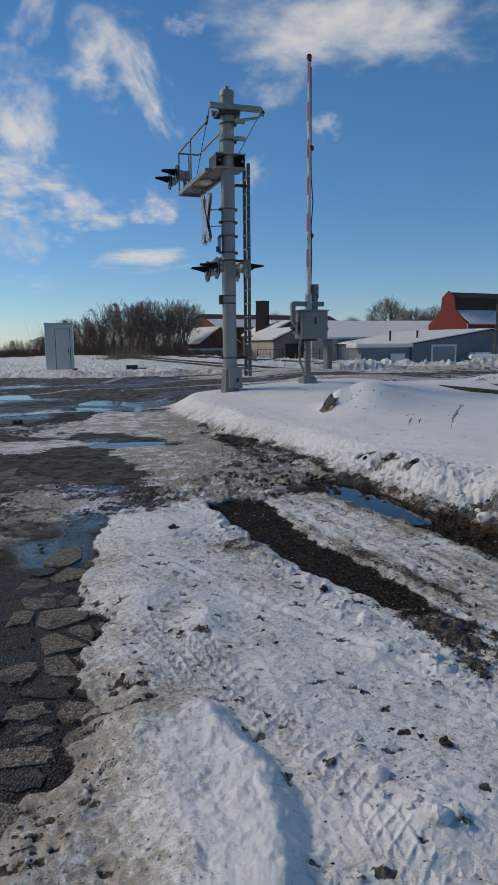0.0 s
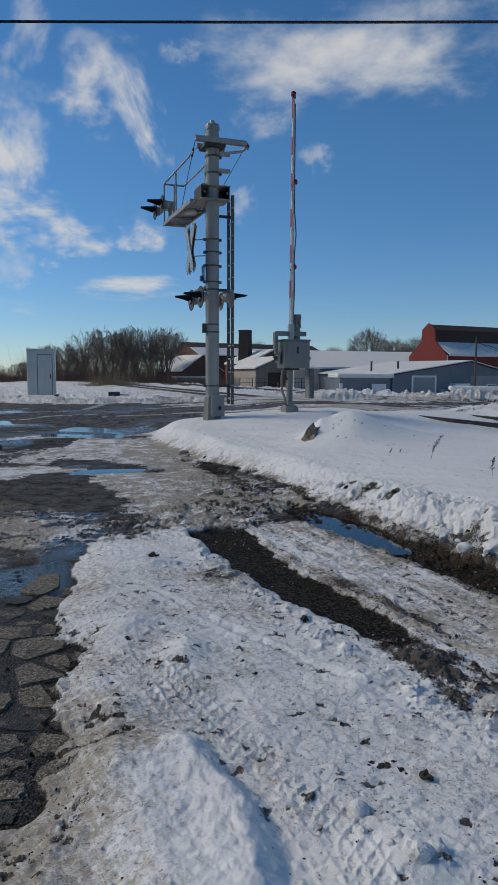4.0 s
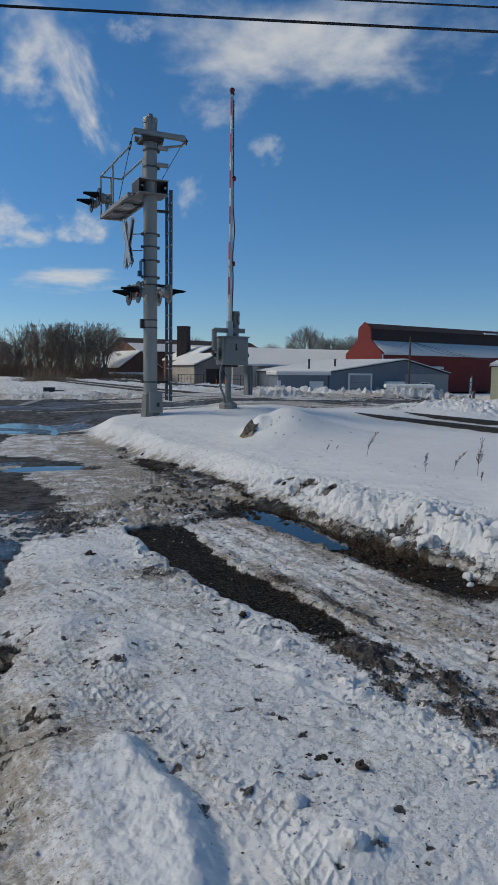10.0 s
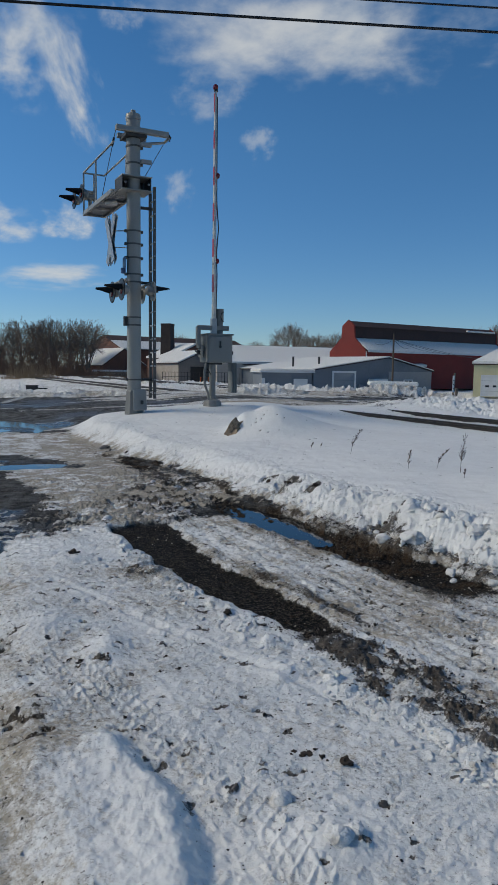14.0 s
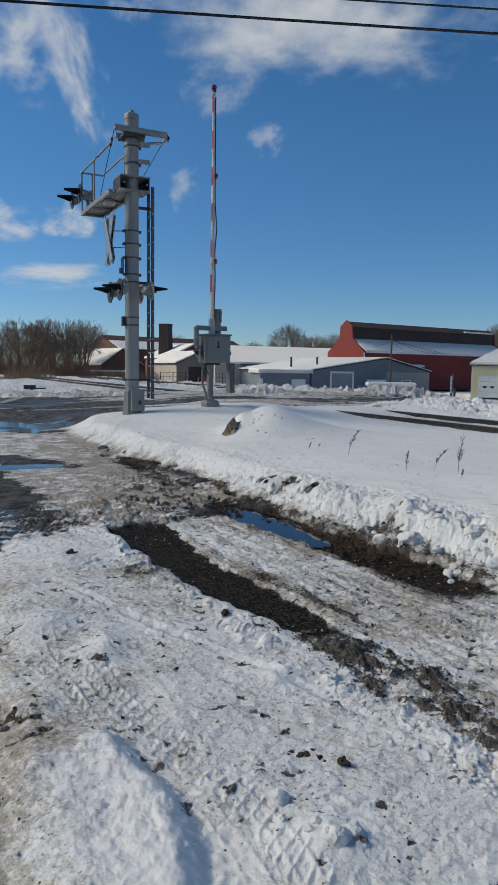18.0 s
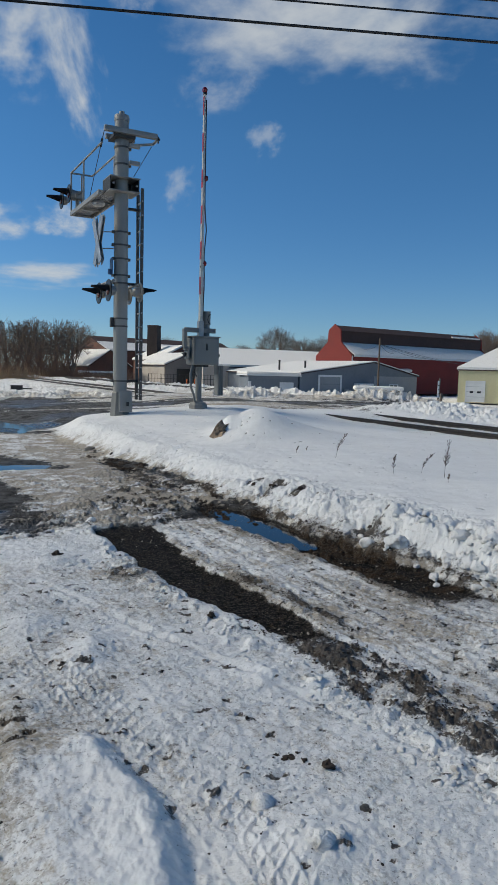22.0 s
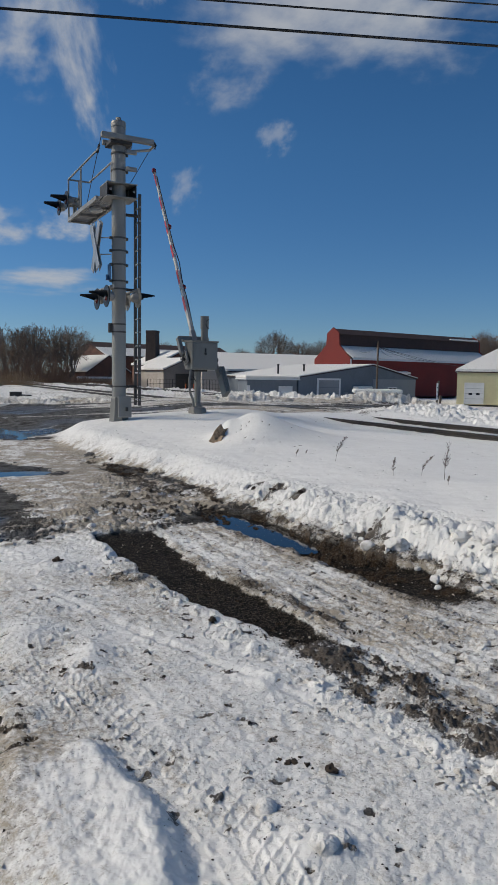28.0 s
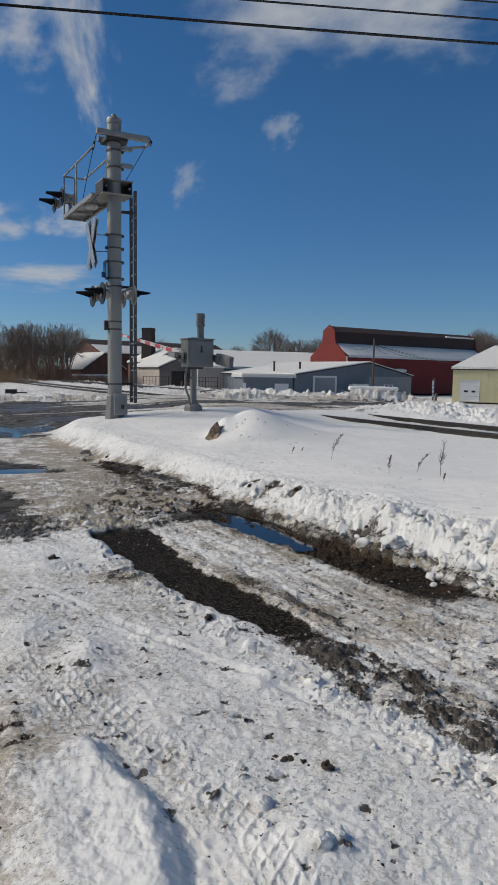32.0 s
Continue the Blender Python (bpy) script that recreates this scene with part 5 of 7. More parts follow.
def signal_cabinet():
    t = thing("signal_cabinet", pose(-8.42, 31.6, 0.40, 0, 0, 12), "tall grey metal railway signal cabinet standing in snow", "cabinet")
    part("body", box((-0.60, -0.50, 0.12), (0.60, 0.50, 2.06), 0.03), M_CABINET, t)
    part("roof", box((-0.63, -0.53, 2.06), (0.63, 0.53, 2.12), 0.02), M_CABINET, t)
    d = part("door", box((-0.14, -0.535, 0.16), (0.46, -0.50, 1.88), 0.012), M_CABINET, t)
    part("handle", box((0.37, -0.57, 0.85), (0.41, -0.535, 1.05), 0.008), M_DARK, d, "dark door handle")
    for lo, hi in (((-0.165, 0.15), (-0.14, 1.90)), ((0.46, 0.15), (0.485, 1.90)), ((-0.14, 1.88), (0.46, 1.905))):
        part("door_seam", box((lo[0], -0.508, lo[1]), (hi[0], -0.499, hi[1])), M_DARK, t)
    part("hinge", box((-0.155, -0.545, 1.5), (-0.125, -0.52, 1.62), 0.004), M_STEEL, d)
    part("notice", box((0.02, -0.542, 1.64), (0.22, -0.536, 1.76)), M_TRIM, d, "faded white notice")
    for x in (-0.62, 0.62):
        part("foot", box((x - 0.09, -0.5, -0.35), (x + 0.09, 0.5, 0.14), 0.01), M_DARK, t)
    part("lifting_eye", tube([(-0.58, -0.45, 2.1), (-0.58, -0.45, 2.2), (-0.50, -0.45, 2.2), (-0.50, -0.45, 2.1)], 0.012, 6), M_STEEL, t)
    part("snow_cap", box((-0.6, -0.5, 2.12), (0.6, 0.5, 2.16), 0.015), M_SNOW, t, "thin cap of snow")
    return t


mast = cantilever_mast()
gate, gate_arm = crossing_gate()
cabinet = signal_cabinet()


# ---------------------------------------------------------------- railway
def rail_line(u0, length0, length1, z0, name="rail"):
    """One rail of T section along the tracks."""
    prof = [(-0.065, 0), (0.065, 0), (0.065, 0.02), (0.012, 0.035), (0.012, 0.13), (0.036, 0.14), (0.036, 0.175), (-0.036, 0.175), (-0.036, 0.14), (-0.012, 0.13), (-0.012, 0.035), (-0.065, 0.02)]
    bm = bmesh.new()
    a = [bm.verts.new((p[0], length0, p[1])) for p in prof]
    b = [bm.verts.new((p[0], length1, p[1])) for p in prof]
    for i in range(len(prof)):
        j = (i + 1) % len(prof)
        bm.faces.new((a[i], b[i], b[j], a[j]))
    bm.faces.new(a[::-1])
    bm.faces.new(b)
    bmesh.ops.recalc_face_normals(bm, faces=bm.faces)
    return part(name, bm, M_RAIL, None, "", pose(u0 * RX, u0 * RY, z0, 0, 0, AXIS))


for u0, z0 in ((10.05, 0.33), (11.485, 0.33), (17.2, 0.23), (18.635, 0.23)):
    tagged(rail_line(u0, -40, 130, z0), "rusty dark steel rail lying in snow", "rail", "rails", "structure")


def road_marking():
    """A worn stop line painted on the road."""
    bm = bmesh.new()
    a0, a1, b0, b1 = Vector((-5.13, 24.16)), Vector((-4.81, 24.13)), Vector((-5.03, 27.5)), Vector((-4.66, 27.5))
    rows = []
    for k in range(9):
        row = []
        for q in range(3):
            p = a0.lerp(b0, k / 8).lerp(a1.lerp(b1, k / 8), q / 2)
            row.append(bm.verts.new((p.x, p.y, ground_z(p.x, p.y) + 0.02)))
        rows.append(row)
    for k in range(8):
        for q in range(2):
            bm.faces.new((rows[k][q], rows[k][q + 1], rows[k + 1][q + 1], rows[k + 1][q]))
    return tagged(part("road_marking", bm, M_MARK), "worn white stop line on the grey road", "road marking", kind="structure")


road_marking()


# ---------------------------------------------------------------- overhead cables
def cable(y0, slope, z0, sag, r=0.022):
    pts = []
    for k in range(61):
        x = -75 + 150 * k / 60
        pts.append((x, y0 + slope * x, z0 + sag * ((x - 3) / 60) ** 2))
    return tagged(part("overhead_cable", tube(pts, r, 8), M_RUBBER, None, "", None, True), "black overhead cable strung high over the drive", "cable", "overhead cables", "structure")


cable(15.78, -0.038, 9.0, 1.2, 0.03)
cable(14.80, -0.042, 9.0, 1.2, 0.02)
cable(14.2, -0.05, 9.0, 1.2, 0.015)


# ---------------------------------------------------------------- buildings
def gable_house(name, m, length, width, eave, ridge, wall, roof, label, category="building", ridge_at=0.5, snow=0.12, over=0.25, upto=1.0, hip=0.0):
    """A house: local x along the ridge, y across; origin at the front corner; walls, roof planes with snow."""
    t = thing(name, m, label, category)
    yr = width * ridge_at
    for x in (0.0, length):
        bm = bmesh.new()
        q = 0.2 if x == 0 else -0.2
        out = [(0, 0), (width, 0), (width, eave), (yr, eave if hip else ridge), (0, eave)]
        a = [bm.verts.new((x, y, z)) for y, z in out]
        b = [bm.verts.new((x + q, y, z)) for y, z in out]
        bm.faces.new(a)
        bm.faces.new(b[::-1])
        for i in range(5):
            bm.faces.new((a[i], a[(i + 1) % 5], b[(i + 1) % 5], b[i]))
        bmesh.ops.recalc_face_normals(bm, faces=bm.faces)
        part("gable_wall", bm, wall, t)
    part("wall", box((0.2, 0, 0), (length - 0.2, 0.2, eave)), wall, t)
    part("wall", box((0.2, width - 0.2, 0), (length - 0.2, width, eave)), wall, t)
    for y0, y1 in ((0, yr), (width, yr)):
        d = Vector((0, y1 - y0, ridge - eave))
        s = -1 if y1 > y0 else 1
        for nm, mat, lift, thick, grow in (("roof", roof, 0.02, 0.12, over), ("roof_snow", M_SNOW, 0.14, snow, over - 0.05)):
            if nm == "roof_snow" and snow <= 0:
                continue
            o = d.normalized() * grow
            bm = bmesh.new()
            q = upto if nm == "roof_snow" else 1.0
            yq, zq, hq = y0 + (y1 - y0) * q, eave + (ridge - eave) * q, hip * q
            ends = [(-grow, y0 - o.y, eave - o.z), (length + grow, y0 - o.y, eave - o.z), (length + grow * (hip == 0) - hq, yq, zq), (-grow * (hip == 0) + hq, yq, zq)]
            lo = [bm.verts.new((p[0], p[1], p[2] + lift)) for p in ends]
            hi = [bm.verts.new((p[0], p[1], p[2] + lift + thick)) for p in ends]
            bm.faces.new(lo)
            bm.faces.new(hi[::-1])
            for i in range(4):
                bm.faces.new((lo[i], lo[(i + 1) % 4], hi[(i + 1) % 4], hi[i]))
            bmesh.ops.recalc_face_normals(bm, faces=bm.faces)
            part(nm, bm, mat, t, "thick white snow on the roof" if nm == "roof_snow" else "")
    if hip:
        for xe, xi in ((-over, hip), (length + over, length - hip)):
            bm = bmesh.new()
            lo = [bm.verts.new(p) for p in ((xe, -over, eave - 0.05), (xe, width + over, eave - 0.05), (xi, yr, ridge))]
            hi = [bm.verts.new(v.co + Vector((0, 0, 0.22))) for v in lo]
            bm.faces.new(lo)
            bm.faces.new(hi[::-1])
            for i in range(3):
                bm.faces.new((lo[i], lo[(i + 1) % 3], hi[(i + 1) % 3], hi[i]))
            bmesh.ops.recalc_face_normals(bm, faces=bm.faces)
            part("roof_snow", bm, M_SNOW, t)
    return t


def opening(t, name, lo, hi, mat, axis, out, frame_mat=None, frame_w=0.12, label=""):
    """A door or window on a wall of a house; axis: the wall's normal, out: its outward sign."""
    def slab(lo2, hi2, d0, d1, mm, nm, par, lab=""):
        if axis == "x":
            return part(nm, box((d0, lo2[0], lo2[1]), (d1, hi2[0], hi2[1])), mm, par, lab)
        return part(nm, box((lo2[0], d0, lo2[1]), (hi2[0], d1, hi2[1])), mm, par, lab)
    base, o = out
    d = sorted((base, base + 0.04 * o))
    w = slab(lo, hi, d[0], d[1], mat, name, t, label)
    if frame_mat:
        e = sorted((base, base + 0.09 * o))
        f = frame_w
        slab((lo[0] - f, hi[1]), (hi[0] + f, hi[1] + f), e[0], e[1], frame_mat, "frame", w)
        slab((lo[0] - f, lo[1]), (lo[0], hi[1]), e[0], e[1], frame_mat, "frame", w)
        slab((hi[0], lo[1]), (hi[0] + f, hi[1]), e[0], e[1], frame_mat, "frame", w)
    return w


def red_works():
    """The long red works: a low roof on both sides of a tall clerestory."""
    W, L, B = 8.4, 36.0, 5.6
    t = thing("red_works", pose(32.45, 105.0, -1.6, 0, 0, 27), "long red works building with dark clerestory and snowy roofs", "building")
    e, k0, k1 = 5.9, 2.9, 5.4
    for x in (0.0, L - 0.25):
        out = [(0, 0), (W, 0), (W, e), (k1 + 0.3, 8.1), (k1 + 0.1, 10.0), ((k0 + k1) / 2, 10.9), (k0 - 0.1, 10.0), (k0 - 0.3, 8.1), (0, e)]
        bm = bmesh.new()
        a = [bm.verts.new((x, p, q)) for p, q in out]
        b = [bm.verts.new((x + 0.25, p, q)) for p, q in out]
        bm.faces.new(a)
        bm.faces.new(b[::-1])
        for i in range(len(out)):
            j = (i + 1) % len(out)
            bm.faces.new((a[i], a[j], b[j], b[i]))
        bmesh.ops.recalc_face_normals(bm, faces=bm.faces)
        part("gable_wall", bm, M_BRICKRED, t, "red painted parapet gable")
    part("wall", box((0.25, 0, 0), (L - 0.25, 0.3, e)), M_BRICKRED, t)
    part("wall", box((0.25, W - 0.3, 0), (L - 0.25, W, e)), M_BRICKRED, t)
    for y in (k0, k1):
        part("clerestory_wall", box((0.25, y - 0.1, 7.6), (L - 0.25, y + 0.1, 9.75)), M_ROOF, t, "dark boarded clerestory")
    for y0, z0, y1, z1, mat, nm in ((-0.2, e, k0 - 0.1, 7.75, M_ROOF, "roof"), (W + 0.2, e, k1 + 0.1, 7.75, M_ROOF, "roof"), (k0 - 0.3, 9.7, (k0 + k1) / 2, 10.6, M_ROOF, "clerestory_roof"), (k1 + 0.3, 9.7, (k0 + k1) / 2, 10.6, M_ROOF, "clerestory_roof")):
        for lift, th, mm, n2 in ((0.0, 0.12, mat, nm), (0.125, 0.14, M_SNOW, "roof_snow")):
            if n2 == "roof_snow" and nm != "roof":
                continue
            x0, x1 = 0.26, L - 0.26
            bm = bmesh.new()
            lo = [bm.verts.new(p) for p in ((x0, y0, z0 + lift), (x1, y0, z0 + lift), (x1, y1, z1 + lift), (x0, y1, z1 + lift))]
            hi = [bm.verts.new(v.co + Vector((0, 0, th))) for v in lo]
            bm.faces.new(lo)
            bm.faces.new(hi[::-1])
            for i in range(4):
                bm.faces.new((lo[i], lo[(i + 1) % 4], hi[(i + 1) % 4], hi[i]))
            bmesh.ops.recalc_face_normals(bm, faces=bm.faces)
            part(n2, bm, mm, t)
    part("fascia", box((0.26, -0.26, e - 0.12), (L - 0.26, -0.2, e + 0.14)), M_TRIM, t)
    part("corner_board", box((-0.03, -0.04, 0), (0.2, 0.0, e)), M_TRIM, t)
    w = opening(t, "window", (12.6, 0.9), (14.4, 2.3), M_GLASS, "y", (0.0, -1), M_TRIM, 0.12, "white-framed window")
    part("mullion", box((13.46, -0.08, 0.9), (13.54, -0.03, 2.3)), M_TRIM, w)
    part("ridge_snow", box((L - 8.5, k0 - 0.2, 9.95), (L - 0.6, k0 + 0.6, 10.25), 0.12), M_SNOW, t, "patch of snow left on the ridge")
    return t


red_works()

# blue-grey workshop: its gable faces the tracks
g = gable_house("grey_workshop", pose(36.15, 88.0, -2.1, 0, 0, 114.4), 16.0, 19.35, 3.45, 5.05, M_GREYWALL, M_ROOF, "blue-grey metal workshop with a snowy low roof", ridge_at=0.40)
# The gable is paler grey on one side of its ridge.
part("pale_siding", box((-0.03, 0.02, 0), (-0.005, 7.6, 3.4)), M_GREYPALE, g, "paler grey half of the gable wall")
d = opening(g, "garage_door", (13.2, 0.2), (16.4, 3.2), M_GREYPALE, "x", (0.0, -1), M_TRIM, 0.22, "pale overhead garage door")
for z in (0.9, 1.6, 2.3):
    part("panel_joint", box((-0.06, 13.2, z), (-0.04, 16.4, z + 0.04)), M_GREYWALL, d)
w = opening(g, "window", (3.6, 1.3), (4.9, 2.3), M_GLASS, "x", (-0.03, -1), M_TRIM, 0.12, "white-framed window")
part("mullion", box((-0.12, 4.2, 1.3), (-0.08, 4.3, 2.3)), M_TRIM, w)
part("door_awning", prism([(-1.1, 8.6), (0.0, 8.6), (0.0, 11.0), (-1.1, 11.0)], 2.0, 2.15), M_TRIM, g, "white door awning")
part("awning_snow", box((-1.1, 8.6, 2.15), (0.0, 11.0, 2.5), 0.1), M_SNOW, g)
part("meter_box", box((-0.25, 11.9, 0.6), (0.0, 12.5, 1.8), 0.04), M_GREYPALE, g)
for x, y in ((4.0, 15.5), (6.0, 18.0)):
    part("vent_pipe", tube([(x, y, 3.6), (x, y, 5.0), (x, y, 5.1)], 0.12, 8, [0.12, 0.12, 0.22]), M_DARK, g)
s = thing("lean_to_garage", pose(12.4, 79.5, -2.0, 0, 0, 4), "low grey garage with a flat snow-covered roof", "garage")
part("wall", box((0, 0, 0), (5.9, 5, 3.05)), M_GREYWALL, s)
part("roof", box((-0.3, -0.4, 3.05), (6.2, 5.3, 3.2)), M_TRIM, s)
part("roof_snow", box((-0.3, -0.4, 3.2), (6.2, 5.3, 3.5), 0.12), M_SNOW, s)
opening(s, "garage_door", (3.7, 0.1), (5.4, 2.35), M_TRIM, "y", (0.0, -1), M_GREYWALL, 0.15, "white garage door")
part("corner_post", box((-0.05, -0.12, 0), (0.3, 0.0, 2.4)), M_TRIM, s, "white corner post")
gable_house("low_warehouse", pose(9.0, 101.0, -2.0, 0, 0, 14), 36.0, 34.0, 4.0, 6.9, M_CREAM, M_ROOF, "wide low warehouse under one sheet of snow", snow=0.3)

y = gable_house("yellow_garage", pose(40.3, 84.5, -1.75, 0, 0, -27), 16.0, 13.0, 4.15, 7.0, M_YELLOW, M_ROOF, "pale yellow metal garage with a snowy hipped roof", "garage", snow=0.3, hip=5.0)
d = opening(y, "garage_door", (1.0, 0.1), (3.2, 2.7), M_TRIM, "y", (0.0, -1), M_TRIM, 0.1, "white overhead garage door")
for x in (1.45, 2.35):
    part("pane", box((x, -0.07, 1.25), (x + 0.45, -0.045, 1.5)), M_GLASS, d)
for z in (0.75, 1.4, 2.05):
    part("panel_joint", box((1.0, -0.06, z), (3.2, -0.045, z + 0.03)), M_GREYPALE, d)
opening(y, "door", (4.0, 0.1), (5.0, 2.3), M_YELLOW, "y", (0.0, -1), M_YELLOW, 0.1, "pale yellow side door")
for k in range(24):
    part("siding_rib", box((0.3 + k * 0.65, -0.03, 0.0), (0.36 + k * 0.65, 0.0, 4.1)), M_YELLOW, y)

gable_house("brick_works", pose(-5.3, 125.0, -0.6, 0, 0, 32), 30.0, 13.0, 5.1, 7.6, M_BRICK, M_ROOF, "old brown brick works with a patchy snowy roof", snow=0.12, upto=0.55)
gable_house("snowy_shed", pose(-1.2, 108.0, -0.6, 0, 0, 120), 9.0, 7.0, 2.2, 4.6, M_BRICK, M_ROOF, "low brick shed with a snow-covered roof", "shed")
c = thing("brick_chimney", pose(2.4, 116.0, -0.5, 0, 0, 20), "square sooty brick chimney with a flat top", "chimney")
part("chimney_shaft", lathe([(1.34, 0), (1.14, 9.0)], 4), M_SOOT, c)
part("coping", lathe([(1.20, 8.6), (1.20, 8.95), (1.15, 9.0)], 4), M_SOOT, c)
sh = gable_house("cream_shed", pose(10.3, 100.25, -0.7, 0, 0, 108.5), 11.0, 7.1, 2.75, 4.3, M_TAUPE, M_ROOF, "taupe shed with an open garage doorway and snowy roof", "shed", snow=0.2)
# No opening is cut: a black panel paints the shade inside.
opening(sh, "doorway", (3.0, 0.3), (5.4, 2.3), M_BLACK, "x", (0.0, -1), M_TAUPE, 0.1, "black panel painted as the shade inside an open doorway")
# This side is about twice as pale as the other walls.
part("side_cladding", box((0.2, 7.1, 0), (10.8, 7.13, 2.7)), M_CREAM, sh, "cream side, paler than the other walls")
gable_house("white_roofed_house", pose(10.5, 112.0, -0.7, 0, 0, 108.5), 12.0, 8.0, 3.6, 5.6, M_BRICK, M_ROOF, "brick house with a white snow-covered roof", "house", snow=0.25)
cs = thing("cream_store", pose(8.5, 94.0, -0.9, 0, 0, 10), "cream painted low store behind a fence", "shed")
part("wall", box((0, 0, 0), (3.6, 4, 3.0)), M_CREAM, cs)
part("roof_snow", box((-0.2, -0.2, 3.0), (3.8, 4.2, 3.3), 0.1), M_SNOW, cs)


def fence(x0, y0, z0, turn, length, step_w=1.6):
    t = thing("yard_fence", pose(x0, y0, z0, 0, 0, turn), "dark wire yard fence standing in snow", "fence")
    n = int(length / step_w)
    for k in range(n + 1):
        part("post", tube([(k * step_w, 0, 0), (k * step_w, 0, 1.5)], 0.05, 6), M_DARK, t)
    for z in (0.3, 0.9, 1.45):
        part("rail", box((0, -0.02, z), (n * step_w, 0.02, z + 0.04)), M_DARK, t)
    for k in range(int(length / 0.4)):
        part("picket", box((k * 0.4 - 0.01, -0.01, 0.1), (k * 0.4 + 0.015, 0.01, 1.5)), M_DARK, t)
    return t


fence(1.2, 90.0, -0.6, 4, 11.0)
low = thing("timber_stack", pose(-8.2, 100.0, -0.5, 0, 0, 8), "stack of pale timber pallets under snow", "timber stack")
for k in range(6):
    for z in range(3):
        part("pallet", box((k * 0.95, 0, z * 0.42), (k * 0.95 + 0.88, 1.0, z * 0.42 + 0.34), 0.02), M_TAN, low)
part("snow_cap", box((-0.1, -0.1, 1.22), (5.8, 1.1, 1.5), 0.12), M_SNOW, low)

# things between the tracks and the town
sw = thing("switch_box", pose(-5.95, 36.0, ground_z(-5.95, 36.0) - 0.04, 0, 0, 12), "low dark switch box half buried in snow", "switch box")
part("housing", box((-0.28, -0.16, 0), (0.28, 0.16, 0.22), 0.03), M_DARK, sw)
part("lid", box((-0.30, -0.18, 0.22), (0.30, 0.18, 0.26), 0.012), M_DARK, sw)
part("rod", tube([(0.28, 0, 0.10), (0.75, 0.02, 0.09)], 0.03, 8), M_DARK, sw)
for x, y in ((5.9, 88.0), (6.9, 88.6)):
    mk = thing("marker_stake", pose(x, y, -0.75, 0, 3, 0), "slim orange marker stake in the snow", "marker", "marker stakes")
    part("stake", tube([(0, 0, -0.1), (0, 0, 1.0)], 0.05, 8), M_ORANGE, mk)
    part("cap", lathe([(0.06, 0.98), (0.06, 1.06), (0, 1.08)], 8), M_ORANGE, mk)
tr = thing("covered_trailer", pose(17.5, 55.0, -0.72, 0, 0, -12), "low tan covered trailer under a cap of snow", "trailer")
part("body", box((0, 0, 0.2), (3.6, 1.7, 0.95), 0.08), M_TAN, tr)
part("end_panel", box((2.9, -0.02, 0.25), (3.55, -0.005, 0.9)), M_DARK, tr)
part("snow_cap", box((-0.15, -0.15, 0.95), (3.8, 1.8, 1.3), 0.14), M_SNOW, tr)
for x in (0.9, 2.6):
    part("wheel", lathe([(0, 0), (0.28, 0), (0.3, 0.05), (0.28, 0.2), (0, 0.2)], 16, m=pose(x, 0.2, 0.25, 90, 0, 0)), M_RUBBER, tr, "", None, True)
sg = thing("sign_post", pose(17.8, 40.0, -0.5, 0, 0, 0), "small white notice on a leaning timber post", "sign")
part("post", box((-0.05, -0.05, -0.3), (0.05, 0.05, 1.9), 0.01, pose(0, 0, 0, 0, 3, 0)), M_WOOD, sg)
part("board", box((-0.055, -0.08, 0.75), (0.055, -0.05, 1.75), 0.01), M_TRIM, sg)
for z in (0.95, 1.2, 1.45):
    part("mark", box((-0.035, -0.086, z), (0.035, -0.081, z + 0.05)), M_DARK, sg)
sp2 = thing("timber_post", pose(18.1, 40.3, -0.5, 0, 6, 0), "short leaning timber post in the snow", "post")
part("post", box((-0.07, -0.07, -0.2), (0.07, 0.07, 1.0), 0.015), M_WOOD, sp2)


def utility_pole(x, y, z, h, arm=1.8, turn=20, label="dark timber utility pole with a crossarm"):
    t = thing("utility_pole", pose(x, y, z, 0, 0, turn), label, "utility pole")
    part("pole", tube([(0, 0, 0), (0, 0, h)], 0.15, 10, [0.13, 0.09]), M_STALK, t, "", None, True)
    if arm:
        part("crossarm", box((-arm / 2, -0.16, h - 0.55), (arm / 2, -0.06, h - 0.43), 0.01), M_WOOD, t)
        for k in (-0.45, -0.2, 0.2, 0.45):
            part("insulator", lathe([(0.03, 0), (0.06, 0.04), (0.05, 0.12), (0, 0.14)], 8, m=pose(k * arm, -0.11, h - 0.43)), M_STEEL, t)
    return t


utility_pole(26.3, 75.0, -1.6, 7.1, 0, 20, "slim dark utility pole beside the workshop")
for k in range(5):
    b = tube([(26.3 + q * (6 + 5 * k), 75.0 + q * 25, 4.9 - q * (0.6 * k - 0.4) - 1.4 * q * (1 - q)) for q in [i / 10 for i in range(11)]], 0.02, 5)
    tagged(part("service_wire", b, M_RUBBER, None, "", None, True), "thin black service wire to the works", "cable", "service wires", "structure")
utility_pole(-62.0, 150.0, -0.2, 8.0, 2.4)
utility_pole(-58.5, 155.0, -0.2, 6.4, 0)
utility_pole(-71.0, 165.0, -0.2, 5.8, 3.0)
utility_pole(11.0, 150.0, -0.5, 9.0, 2.6)


